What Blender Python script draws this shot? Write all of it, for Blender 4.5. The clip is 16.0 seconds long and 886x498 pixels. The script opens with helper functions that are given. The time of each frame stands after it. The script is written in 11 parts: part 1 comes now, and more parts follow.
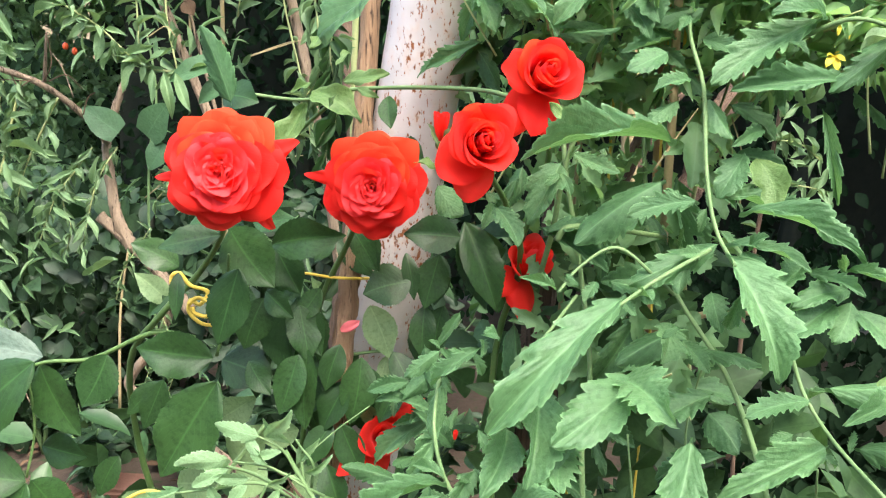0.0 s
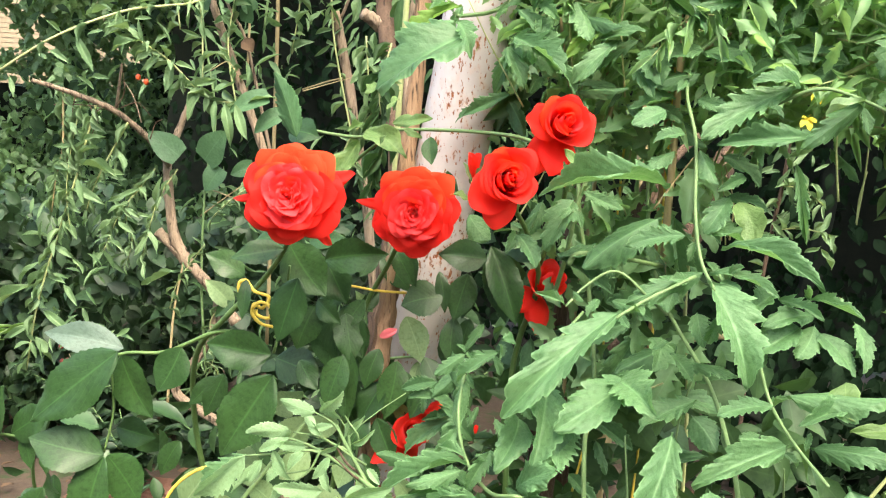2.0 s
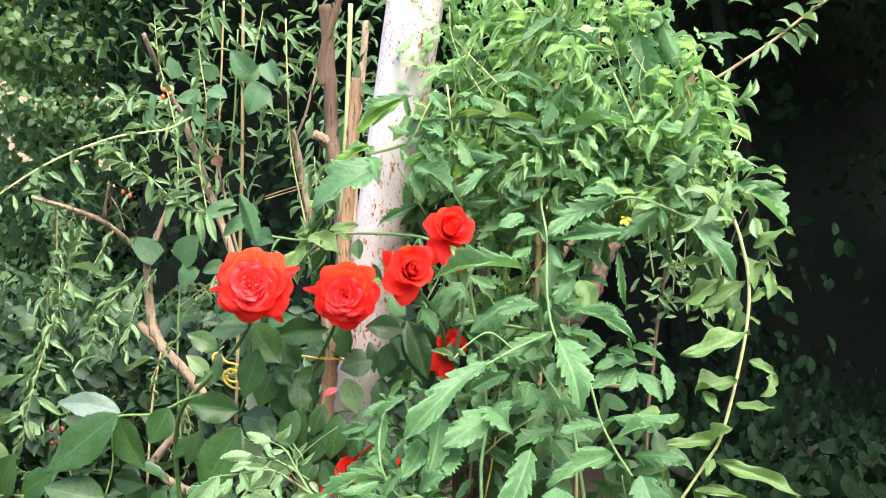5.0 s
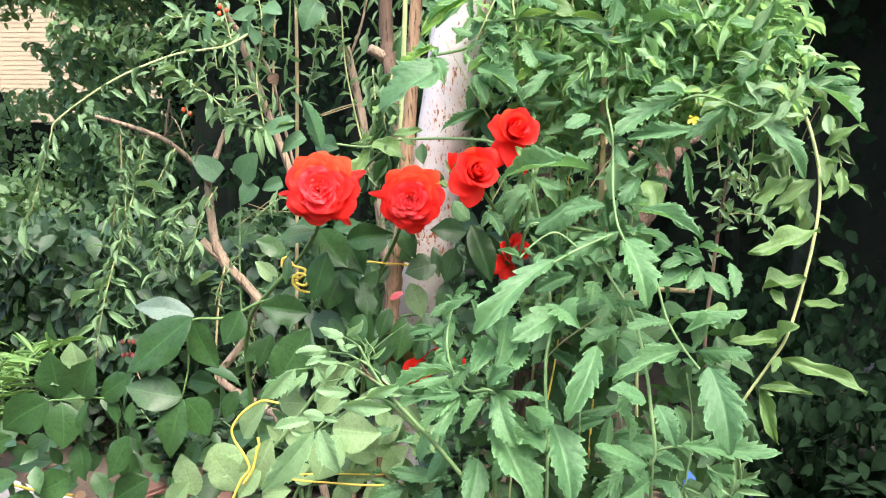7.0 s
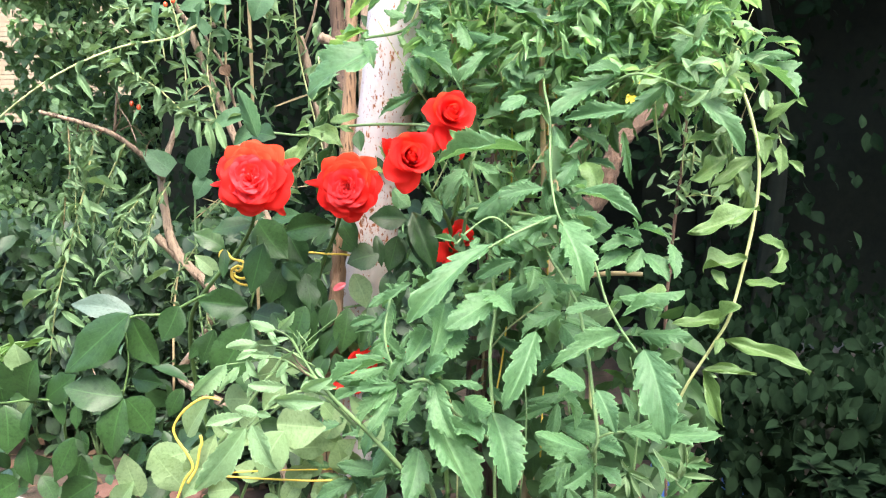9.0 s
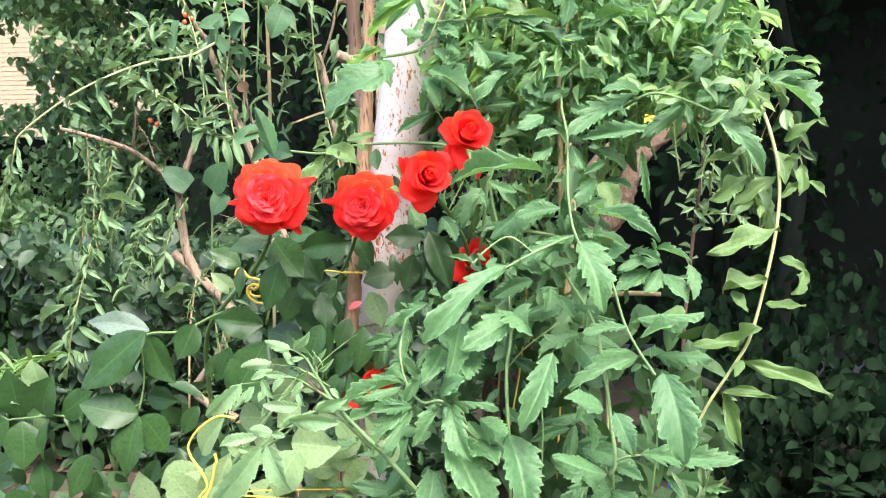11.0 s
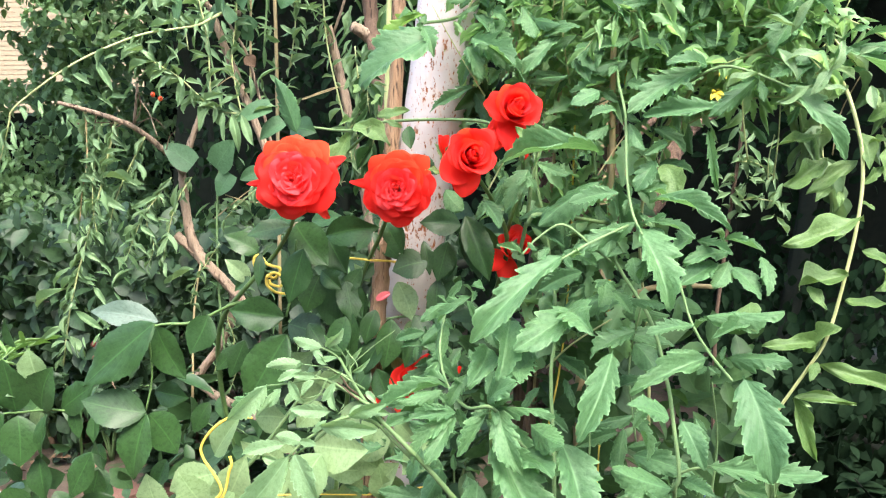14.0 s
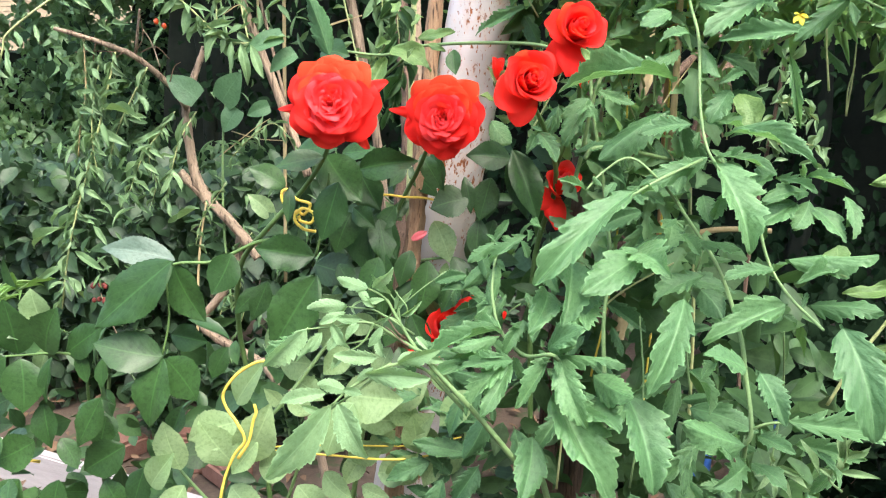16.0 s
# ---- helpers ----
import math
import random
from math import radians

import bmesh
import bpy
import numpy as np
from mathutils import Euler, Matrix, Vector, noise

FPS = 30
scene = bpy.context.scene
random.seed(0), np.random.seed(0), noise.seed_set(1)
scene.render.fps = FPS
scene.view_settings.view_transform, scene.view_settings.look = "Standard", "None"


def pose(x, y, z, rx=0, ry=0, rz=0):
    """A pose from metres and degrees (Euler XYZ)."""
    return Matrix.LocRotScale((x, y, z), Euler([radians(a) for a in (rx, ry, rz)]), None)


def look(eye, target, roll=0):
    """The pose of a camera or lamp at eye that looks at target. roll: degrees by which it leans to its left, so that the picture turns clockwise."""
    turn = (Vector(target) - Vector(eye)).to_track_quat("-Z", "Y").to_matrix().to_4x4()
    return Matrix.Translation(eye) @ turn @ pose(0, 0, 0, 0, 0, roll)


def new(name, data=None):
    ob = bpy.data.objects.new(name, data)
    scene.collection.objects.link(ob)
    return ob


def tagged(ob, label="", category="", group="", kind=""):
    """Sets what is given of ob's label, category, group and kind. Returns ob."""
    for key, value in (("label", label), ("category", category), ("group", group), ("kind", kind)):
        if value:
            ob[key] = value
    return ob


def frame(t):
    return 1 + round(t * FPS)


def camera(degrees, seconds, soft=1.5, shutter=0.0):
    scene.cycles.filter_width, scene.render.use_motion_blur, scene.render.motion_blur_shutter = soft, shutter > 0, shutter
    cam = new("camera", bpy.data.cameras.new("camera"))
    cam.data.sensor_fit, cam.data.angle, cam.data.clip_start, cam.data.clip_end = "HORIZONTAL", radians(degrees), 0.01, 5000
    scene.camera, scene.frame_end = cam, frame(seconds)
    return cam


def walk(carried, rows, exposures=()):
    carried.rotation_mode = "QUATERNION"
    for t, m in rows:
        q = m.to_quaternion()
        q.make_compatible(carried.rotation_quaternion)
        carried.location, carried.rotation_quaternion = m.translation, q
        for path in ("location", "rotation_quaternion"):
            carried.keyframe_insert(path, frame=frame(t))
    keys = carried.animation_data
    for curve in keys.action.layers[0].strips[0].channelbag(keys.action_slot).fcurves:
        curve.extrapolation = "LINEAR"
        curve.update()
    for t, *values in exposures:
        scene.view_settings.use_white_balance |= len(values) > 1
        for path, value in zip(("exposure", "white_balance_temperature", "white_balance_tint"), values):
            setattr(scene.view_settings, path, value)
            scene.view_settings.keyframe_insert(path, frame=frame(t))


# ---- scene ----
cam = camera(53.9, 16.0, soft=1.2)
PATH = [
    (0, (0.099, 0.074, 1.334), (-0.187, 2.018, 0.961), 1.3),
    (0.5, (0.095, 0.043, 1.317), (-0.216, 1.98, 0.923), 1.3),
    (1, (0.08, 0.023, 1.326), (-0.257, 1.961, 0.964), 2.6),
    (1.5, (0.091, -0.028, 1.34), (-0.257, 1.915, 1.015), 3.5),
    (2, (0.119, -0.059, 1.347), (-0.237, 1.885, 1.041), 3.3),
    (2.5, (0.144, -0.082, 1.348), (-0.215, 1.869, 1.098), 3.2),
    (3, (0.183, -0.123, 1.353), (-0.15, 1.839, 1.153), 2.4),
    (3.2, (0.206, -0.154, 1.356), (-0.101, 1.814, 1.171), 2.2),
    (5.3, (0.235, -0.348, 1.371), (-0.07, 1.626, 1.277), 1.4),
    (5.5, (0.225, -0.347, 1.367), (-0.099, 1.623, 1.243), 1.2),
    (6, (0.217, -0.359, 1.346), (-0.155, 1.595, 1.13), 0.6),
    (6.5, (0.21, -0.351, 1.331), (-0.188, 1.591, 1.071), 0.7),
    (7, (0.214, -0.36, 1.334), (-0.185, 1.583, 1.076), 0.9),
    (7.5, (0.22, -0.35, 1.334), (-0.15, 1.599, 1.078), 1.2),
    (8, (0.236, -0.341, 1.332), (-0.116, 1.611, 1.076), 0.7),
    (8.5, (0.252, -0.329, 1.33), (-0.093, 1.623, 1.069), 0.2),
    (9, (0.266, -0.324, 1.325), (-0.093, 1.624, 1.049), -0.4),
    (11.5, (0.263, -0.317, 1.331), (-0.136, 1.628, 1.092), -0.2),
    (12, (0.258, -0.318, 1.329), (-0.136, 1.625, 1.068), -0.1),
    (12.5, (0.255, -0.309, 1.328), (-0.149, 1.627, 1.027), 0.1),
    (13, (0.223, -0.277, 1.319), (-0.182, 1.656, 1.003), -0.1),
    (13.5, (0.209, -0.257, 1.316), (-0.198, 1.676, 1.001), -0.1),
    (14, (0.186, -0.228, 1.325), (-0.191, 1.716, 1.04), 0.3),
    (14.5, (0.172, -0.205, 1.329), (-0.186, 1.741, 1.037), 0.3),
    (15, (0.168, -0.186, 1.322), (-0.149, 1.767, 1.028), 0.6),
    (15.5, (0.143, -0.183, 1.306), (-0.175, 1.761, 0.964), 0.8),
    (16, (0.103, -0.162, 1.296), (-0.237, 1.768, 0.898), 1.3),
]
EXPOSURES = [(0, 2.37, 6600, 9), (1.0, 2.43, 7000, 7), (2.0, 2.46, 7200, 8), (3, 2.39, 6950, 9), (5.5, 2.52, 6600, 10), (7, 2.47, 6500, 11), (9, 2.60, 6450, 13), (13, 2.58, 6450, 12), (15, 2.46, 6500, 10), (16, 2.42, 6500, 10)]
walk(cam, [(t, look(eye, target, roll)) for t, eye, target, roll in PATH], EXPOSURES)

# ---- world and light ----
SUN_ELEV, SUN_ROT = 58.0, 150.0
world = bpy.data.worlds.new("world")
scene.world = world
world.use_nodes = True
wn, wl = world.node_tree.nodes, world.node_tree.links
sky = wn.new("ShaderNodeTexSky")
sky.sky_type, sky.sun_disc = "NISHITA", False
sky.sun_elevation, sky.sun_rotation = radians(SUN_ELEV), radians(SUN_ROT)
sky.air_density, sky.dust_density, sky.ozone_density = 1.0, 4.0, 1.0
wl.new(sky.outputs["Color"], wn["Background"].inputs["Color"])
wn["Background"].inputs["Strength"].default_value = 0.15
sun = new("sun", bpy.data.lights.new("sun", "SUN"))
sun.data.energy, sun.data.angle, sun.data.color = 1.1, radians(35), (1.0, 0.96, 0.9)
sun_dir = Vector((math.sin(radians(SUN_ROT)) * math.cos(radians(SUN_ELEV)), math.cos(radians(SUN_ROT)) * math.cos(radians(SUN_ELEV)), math.sin(radians(SUN_ELEV))))
sun.matrix_world = look(sun_dir * 30, (0, 0, 0))

# ---- materials ----


def material(name):
    m = bpy.data.materials.new(name)
    m.use_nodes = True
    return m, m.node_tree.nodes, m.node_tree.links, m.node_tree.nodes["Principled BSDF"]


def math_node(n, l, op, a, b=None, c=None, clamp=False):
    q = n.new("ShaderNodeMath")
    q.operation, q.use_clamp = op, clamp
    for i, v in enumerate((a, b, c)):
        if v is None:
            continue
        if isinstance(v, (int, float)):
            q.inputs[i].default_value = v
        else:
            l.new(v, q.inputs[i])
    return q.outputs[0]


def mix_col(n, l, fac, a, b, mode="MIX"):
    q = n.new("ShaderNodeMix")
    q.data_type, q.blend_type = "RGBA", mode
    for i, v in ((0, fac), (6, a), (7, b)):
        if isinstance(v, (int, float)):
            q.inputs[i].default_value = v
        elif isinstance(v, tuple):
            q.inputs[i].default_value = (*v, 1)
        else:
            l.new(v, q.inputs[i])
    return q.outputs[2]


def noise_tex(n, l, scale, detail=4.0, vec=None, rough=0.55):
    q = n.new("ShaderNodeTexNoise")
    q.inputs["Scale"].default_value, q.inputs["Detail"].default_value, q.inputs["Roughness"].default_value = scale, detail, rough
    if vec is not None:
        l.new(vec, q.inputs["Vector"])
    return q.outputs[0]


def leaf_material(name, dark, light, vein=0.25, rough=0.5, through_light=0.25, veins=7.0, slant=0.9, relief=0.4, spec=0.35, islands=False, margin=False, pucker=1.6):
    """A leaf's skin: midrib and side veins along its own length, blotches, and some light let through."""
    m, n, l, p = material(name)
    uv = n.new("ShaderNodeUVMap").outputs[0]
    sep = n.new("ShaderNodeSeparateXYZ")
    l.new(uv, sep.inputs[0])
    across = math_node(n, l, "ABSOLUTE", math_node(n, l, "SUBTRACT", sep.outputs[0], 0.5))
    along = sep.outputs[1]
    if islands:
        rnd = n.new("ShaderNodeNewGeometry").outputs["Random Per Island"]
    else:
        rnd = n.new("ShaderNodeObjectInfo").outputs["Random"]
    co = n.new("ShaderNodeVectorMath")
    co.operation = "ADD"
    squeeze = n.new("ShaderNodeMapping")
    squeeze.inputs["Scale"].default_value = (1, 1, 1) if islands else (0.5, 1, 1)
    l.new(n.new("ShaderNodeTexCoord").outputs["Object"], squeeze.inputs[0])
    l.new(squeeze.outputs[0], co.inputs[0])
    l.new(rnd, co.inputs[1])
    blot = noise_tex(n, l, 3.0 if not islands else 9.0, 3.0, co.outputs[0])
    fac = math_node(n, l, "ADD", math_node(n, l, "MULTIPLY", rnd, 0.65), math_node(n, l, "MULTIPLY", blot, 0.5), clamp=True)
    col = mix_col(n, l, fac, dark, light)
    mottle = math_node(n, l, "MULTIPLY", math_node(n, l, "SUBTRACT", noise_tex(n, l, 16.0 if not islands else 60.0, 4.0, co.outputs[0], 0.65), 0.46, clamp=True), 3.4, clamp=True)
    col = mix_col(n, l, mottle, col, tuple(0.78 * c for c in dark))
    rib = math_node(n, l, "SUBTRACT", 1.0, math_node(n, l, "MULTIPLY", across, 30.0), clamp=True)
    wob = math_node(n, l, "MULTIPLY", blot, 1.2)
    wave = math_node(n, l, "FRACT", math_node(n, l, "ADD", wob, math_node(n, l, "SUBTRACT", math_node(n, l, "MULTIPLY", along, veins), math_node(n, l, "MULTIPLY", across, veins * slant))))
    tri = math_node(n, l, "ABSOLUTE", math_node(n, l, "SUBTRACT", wave, 0.5))
    side = math_node(n, l, "MULTIPLY", math_node(n, l, "SUBTRACT", 0.05, tri, clamp=True), 11.0, clamp=True)
    v = math_node(n, l, "MAXIMUM", rib, side)
    if margin:
        rimv = math_node(n, l, "MULTIPLY", math_node(n, l, "SUBTRACT", across, 0.44, clamp=True), 12.0, clamp=True)
    hi = tuple(min(1.0, c * 2.0) for c in light)
    col = mix_col(n, l, math_node(n, l, "MULTIPLY", v, vein), col, hi)
    if margin:
        col = mix_col(n, l, math_node(n, l, "MULTIPLY", rimv, 0.6), col, hi)
    l.new(col, p.inputs["Base Color"])
    fine = noise_tex(n, l, 60.0, 2.0, co.outputs[0])
    l.new(math_node(n, l, "ADD", rough - 0.1, math_node(n, l, "MULTIPLY", fine, 0.22)), p.inputs["Roughness"])
    p.inputs["Specular IOR Level"].default_value = spec
    bump = n.new("ShaderNodeBump")
    bump.inputs["Strength"].default_value, bump.inputs["Distance"].default_value = relief, 0.003
    crumple = noise_tex(n, l, 20.0, 2.0, co.outputs[0])
    l.new(math_node(n, l, "ADD", math_node(n, l, "ADD", math_node(n, l, "MULTIPLY", math_node(n, l, "MULTIPLY", tri, 1.2, clamp=True), 0.0 if islands else 0.35), math_node(n, l, "MULTIPLY", crumple, pucker)), math_node(n, l, "MULTIPLY", fine, 0.25)), bump.inputs["Height"])
    l.new(bump.outputs[0], p.inputs["Normal"])
    tr = n.new("ShaderNodeBsdfTranslucent")
    l.new(mix_col(n, l, 0.6, col, tuple(min(1, c * k) for c, k in zip(light, (1.5, 1.6, 0.8)))), tr.inputs["Color"])
    mix = n.new("ShaderNodeMixShader")
    mix.inputs[0].default_value = through_light
    l.new(p.outputs[0], mix.inputs[1])
    l.new(tr.outputs[0], mix.inputs[2])
    l.new(mix.outputs[0], n["Material Output"].inputs["Surface"])
    return m


def plain_material(name, a, b, scale=20.0, rough=0.7, relief=0.3, stretch=(1, 1, 1), spec=0.3, metal=0.0, third=None):
    """A surface of two tones at two scales, with fine relief; stretch draws the grain out."""
    m, n, l, p = material(name)
    mp = n.new("ShaderNodeMapping")
    mp.inputs["Scale"].default_value = stretch
    l.new(n.new("ShaderNodeTexCoord").outputs["Object"], mp.inputs[0])
    big, small = noise_tex(n, l, scale, 3, mp.outputs[0]), noise_tex(n, l, scale * 7, 5, mp.outputs[0], 0.65)
    f = math_node(n, l, "ADD", math_node(n, l, "MULTIPLY", big, 0.9), math_node(n, l, "MULTIPLY", small, 0.9))
    f = math_node(n, l, "SUBTRACT", f, 0.4, clamp=True)
    col = mix_col(n, l, f, a, b)
    if third:
        spots = math_node(n, l, "MULTIPLY", math_node(n, l, "SUBTRACT", noise_tex(n, l, scale * 2.3, 4, mp.outputs[0]), 0.56, clamp=True), 9.0, clamp=True)
        col = mix_col(n, l, spots, col, third)
    l.new(col, p.inputs["Base Color"])
    p.inputs["Roughness"].default_value, p.inputs["Metallic"].default_value = rough, metal
    p.inputs["Specular IOR Level"].default_value = spec
    bump = n.new("ShaderNodeBump")
    bump.inputs["Strength"].default_value, bump.inputs["Distance"].default_value = relief, 0.004
    l.new(f, bump.inputs["Height"])
    l.new(bump.outputs[0], p.inputs["Normal"])
    return m


M_ROSE_LEAF = leaf_material("rose_leaf_green", (0.0140, 0.0425, 0.0120), (0.0385, 0.0950, 0.0260), vein=0.42, rough=0.40, through_light=0.15, veins=8, relief=0.09, spec=0.34, pucker=0.6)
M_ROSE_PALE = leaf_material("young_rose_leaf", (0.16, 0.27, 0.115), (0.29, 0.41, 0.205), vein=0.30, rough=0.5, through_light=0.3, veins=7, relief=0.06)
M_ROSE_UNDER = leaf_material("rose_leaf_underside", (0.060, 0.105, 0.075), (0.095, 0.15, 0.112), vein=0.3, rough=0.5, through_light=0.15, veins=8, relief=0.12, spec=0.4)
M_SOFT = leaf_material("downy_young_tomato_leaf", (0.135, 0.248, 0.115), (0.240, 0.385, 0.195), vein=0.3, rough=0.6, through_light=0.38, veins=6, relief=0.25, margin=True)
M_TOMATO = leaf_material("tomato_leaf_green", (0.052, 0.132, 0.056), (0.136, 0.270, 0.116), vein=0.34, rough=0.46, through_light=0.36, veins=7, relief=0.5, margin=True, pucker=0.5)
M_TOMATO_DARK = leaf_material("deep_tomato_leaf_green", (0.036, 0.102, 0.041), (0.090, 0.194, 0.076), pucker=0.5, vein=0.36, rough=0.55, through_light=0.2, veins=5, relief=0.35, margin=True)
M_GOJI = leaf_material("goji_leaf_green", (0.092, 0.178, 0.078), (0.195, 0.302, 0.145), vein=0.25, rough=0.5, through_light=0.25, veins=5, relief=0.2)
M_VINE_LEAF = leaf_material("broad_goji_leaf_green", (0.066, 0.134, 0.036), (0.142, 0.240, 0.080), vein=0.3, rough=0.45, through_light=0.3, veins=6, relief=0.3, margin=True)
M_FRESH = leaf_material("fresh_yellow_green_leaf", (0.110, 0.225, 0.040), (0.200, 0.350, 0.075), vein=0.3, rough=0.5, through_light=0.45, veins=5, relief=0.3)
M_ROUND = leaf_material("round_leaf_green", (0.050, 0.120, 0.055), (0.085, 0.180, 0.080), vein=0.22, rough=0.5, through_light=0.25, veins=6, relief=0.3)
# Filler leaves: their shade is put into the darker green.
M_FILL_SHADE = leaf_material("shaded_leaf_green", (0.020, 0.058, 0.020), (0.072, 0.150, 0.052), vein=0.2, rough=0.55, through_light=0.3, islands=True)
M_GOJI_FILL = leaf_material("goji_small_leaves", (0.050, 0.120, 0.048), (0.165, 0.270, 0.120), vein=0.2, rough=0.5, through_light=0.25, islands=True)
M_HEDGE_L = leaf_material("hedge_green", (0.034, 0.088, 0.040), (0.215, 0.350, 0.155), vein=0.15, rough=0.45, through_light=0.3, islands=True)
# Low growth at left: the shade near the ground is put into its green.
M_LOW_SHADE = leaf_material("shaded_low_green", (0.008, 0.024, 0.010), (0.036, 0.078, 0.030), vein=0.15, rough=0.5, through_light=0.2, islands=True)
M_TOM_FILL = leaf_material("small_tomato_leaves", (0.085, 0.180, 0.082), (0.215, 0.370, 0.185), vein=0.10, rough=0.55, through_light=0.45, islands=True)
# Lit copies of the tomato and goji greens: skylight from above is in the colour.
M_TOM_SUNLIT = leaf_material("sunlit_tomato_leaves", (0.172, 0.322, 0.143), (0.308, 0.495, 0.236), vein=0.12, rough=0.5, through_light=0.45, islands=True)
M_GOJI_SUNLIT = leaf_material("sunlit_goji_leaves", (0.168, 0.310, 0.138), (0.315, 0.490, 0.248), vein=0.08, rough=0.45, through_light=0.48, islands=True)
# Hedge and low shrub greens with the shade under trees put into the colour.
M_HEDGE_SHADE = leaf_material("shaded_hedge_green", (0.0055, 0.0148, 0.0066), (0.0115, 0.0285, 0.0108), vein=0.06, rough=0.7, through_light=0.12, relief=0.1, islands=True, spec=0.06)
M_SHRUB_SHADE = leaf_material("shaded_shrub_green", (0.0063, 0.0137, 0.0069), (0.0125, 0.0275, 0.0125), vein=0.06, rough=0.8, through_light=0.1, relief=0.1, islands=True, spec=0.03)
M_FERN = leaf_material("bright_herb_green", (0.085, 0.185, 0.050), (0.165, 0.29, 0.085), vein=0.15, rough=0.5, through_light=0.3, islands=True)
M_ROSE_FILL = leaf_material("small_rose_leaves", (0.020, 0.055, 0.020), (0.060, 0.130, 0.045), vein=0.15, rough=0.4, through_light=0.15, islands=True)
M_GOJI_SHOOT = leaf_material("goji_shoot_leaves", (0.078, 0.158, 0.068), (0.205, 0.310, 0.158), vein=0.2, rough=0.5, through_light=0.25, islands=True)
# Twigs and hedge backing, near black: the shade inside is in the colour.
M_CORE_SHADE = plain_material("shaded_twigs", (0.0084, 0.0120, 0.0096), (0.0240, 0.0276, 0.0192), 3.0, 0.95, 0.6, spec=0.1)
M_STEM = plain_material("tomato_stem_green", (0.085, 0.16, 0.058), (0.175, 0.27, 0.112), 40, 0.6, 0.3)
M_ROSE_STEM = plain_material("rose_stem_green", (0.055, 0.12, 0.035), (0.12, 0.20, 0.06), 40, 0.5, 0.25)
M_VINE = plain_material("yellowish_shoot", (0.27, 0.33, 0.12), (0.45, 0.47, 0.23), 40, 0.55, 0.25)
M_CANE = plain_material("tan_cane", (0.26, 0.20, 0.10), (0.42, 0.34, 0.18), 30, 0.65, 0.3)
M_CANE_ORANGE = plain_material("orange_tan_cane", (0.34, 0.19, 0.09), (0.52, 0.33, 0.17), 30, 0.6, 0.3, (1, 1, 0.2))
M_BARK_TAN = plain_material("peeling_tan_bark", (0.17, 0.098, 0.053), (0.50, 0.33, 0.20), 110, 0.8, 1.0, (1, 1, 0.05), third=(0.05, 0.03, 0.02))
M_BARK = plain_material("grey_brown_bark", (0.15, 0.105, 0.070), (0.42, 0.32, 0.225), 60, 0.85, 1.0, (1, 1, 0.10), third=(0.05, 0.035, 0.025))
M_BARK_RED = plain_material("red_brown_bark", (0.050, 0.031, 0.021), (0.185, 0.120, 0.080), 80, 0.85, 1.0, (1, 1, 0.06), third=(0.035, 0.022, 0.015))
M_SEED = plain_material("dark_red_seed", (0.10, 0.018, 0.014), (0.22, 0.05, 0.035), 90, 0.6, 0.4)
M_STRING = plain_material("yellow_string", (0.62, 0.43, 0.05), (0.84, 0.64, 0.12), 200, 0.6, 0.4)
M_BERRY = plain_material("orange_berry", (0.55, 0.05, 0.02), (0.75, 0.12, 0.03), 60, 0.25, 0.05, spec=0.6)
M_FLOWER = plain_material("yellow_flower", (0.75, 0.55, 0.03), (0.85, 0.70, 0.10), 60, 0.5, 0.1)
M_SOIL = plain_material("garden_soil", (0.030, 0.022, 0.016), (0.095, 0.070, 0.052), 6, 0.95, 1.0, third=(0.03, 0.05, 0.018))
M_BOARD = plain_material("weathered_board", (0.24, 0.22, 0.22), (0.38, 0.355, 0.355), 12, 0.8, 0.5, (0.15, 1, 1))
M_SIDING = plain_material("cream_siding", (0.25, 0.195, 0.122), (0.31, 0.245, 0.16), 2.0, 0.6, 0.1)
M_BRICK = plain_material("broken_brick", (0.12, 0.058, 0.042), (0.21, 0.115, 0.085), 25, 0.9, 0.8)
M_RENDER = plain_material("grey_render", (0.22, 0.21, 0.19), (0.32, 0.30, 0.27), 1.5, 0.9, 0.3)
M_BLUE = plain_material("blue_plastic", (0.03, 0.10, 0.35), (0.05, 0.16, 0.48), 10, 0.3, 0.05, spec=0.5)
M_WHITE = plain_material("white_plastic", (0.6, 0.6, 0.6), (0.7, 0.7, 0.7), 10, 0.4, 0.05)
M_DRY = plain_material("dry_leaf", (0.07, 0.042, 0.025), (0.15, 0.095, 0.055), 30, 0.8, 0.4)
M_PINK = plain_material("faded_petal", (0.65, 0.10, 0.12), (0.80, 0.22, 0.22), 40, 0.5, 0.1)


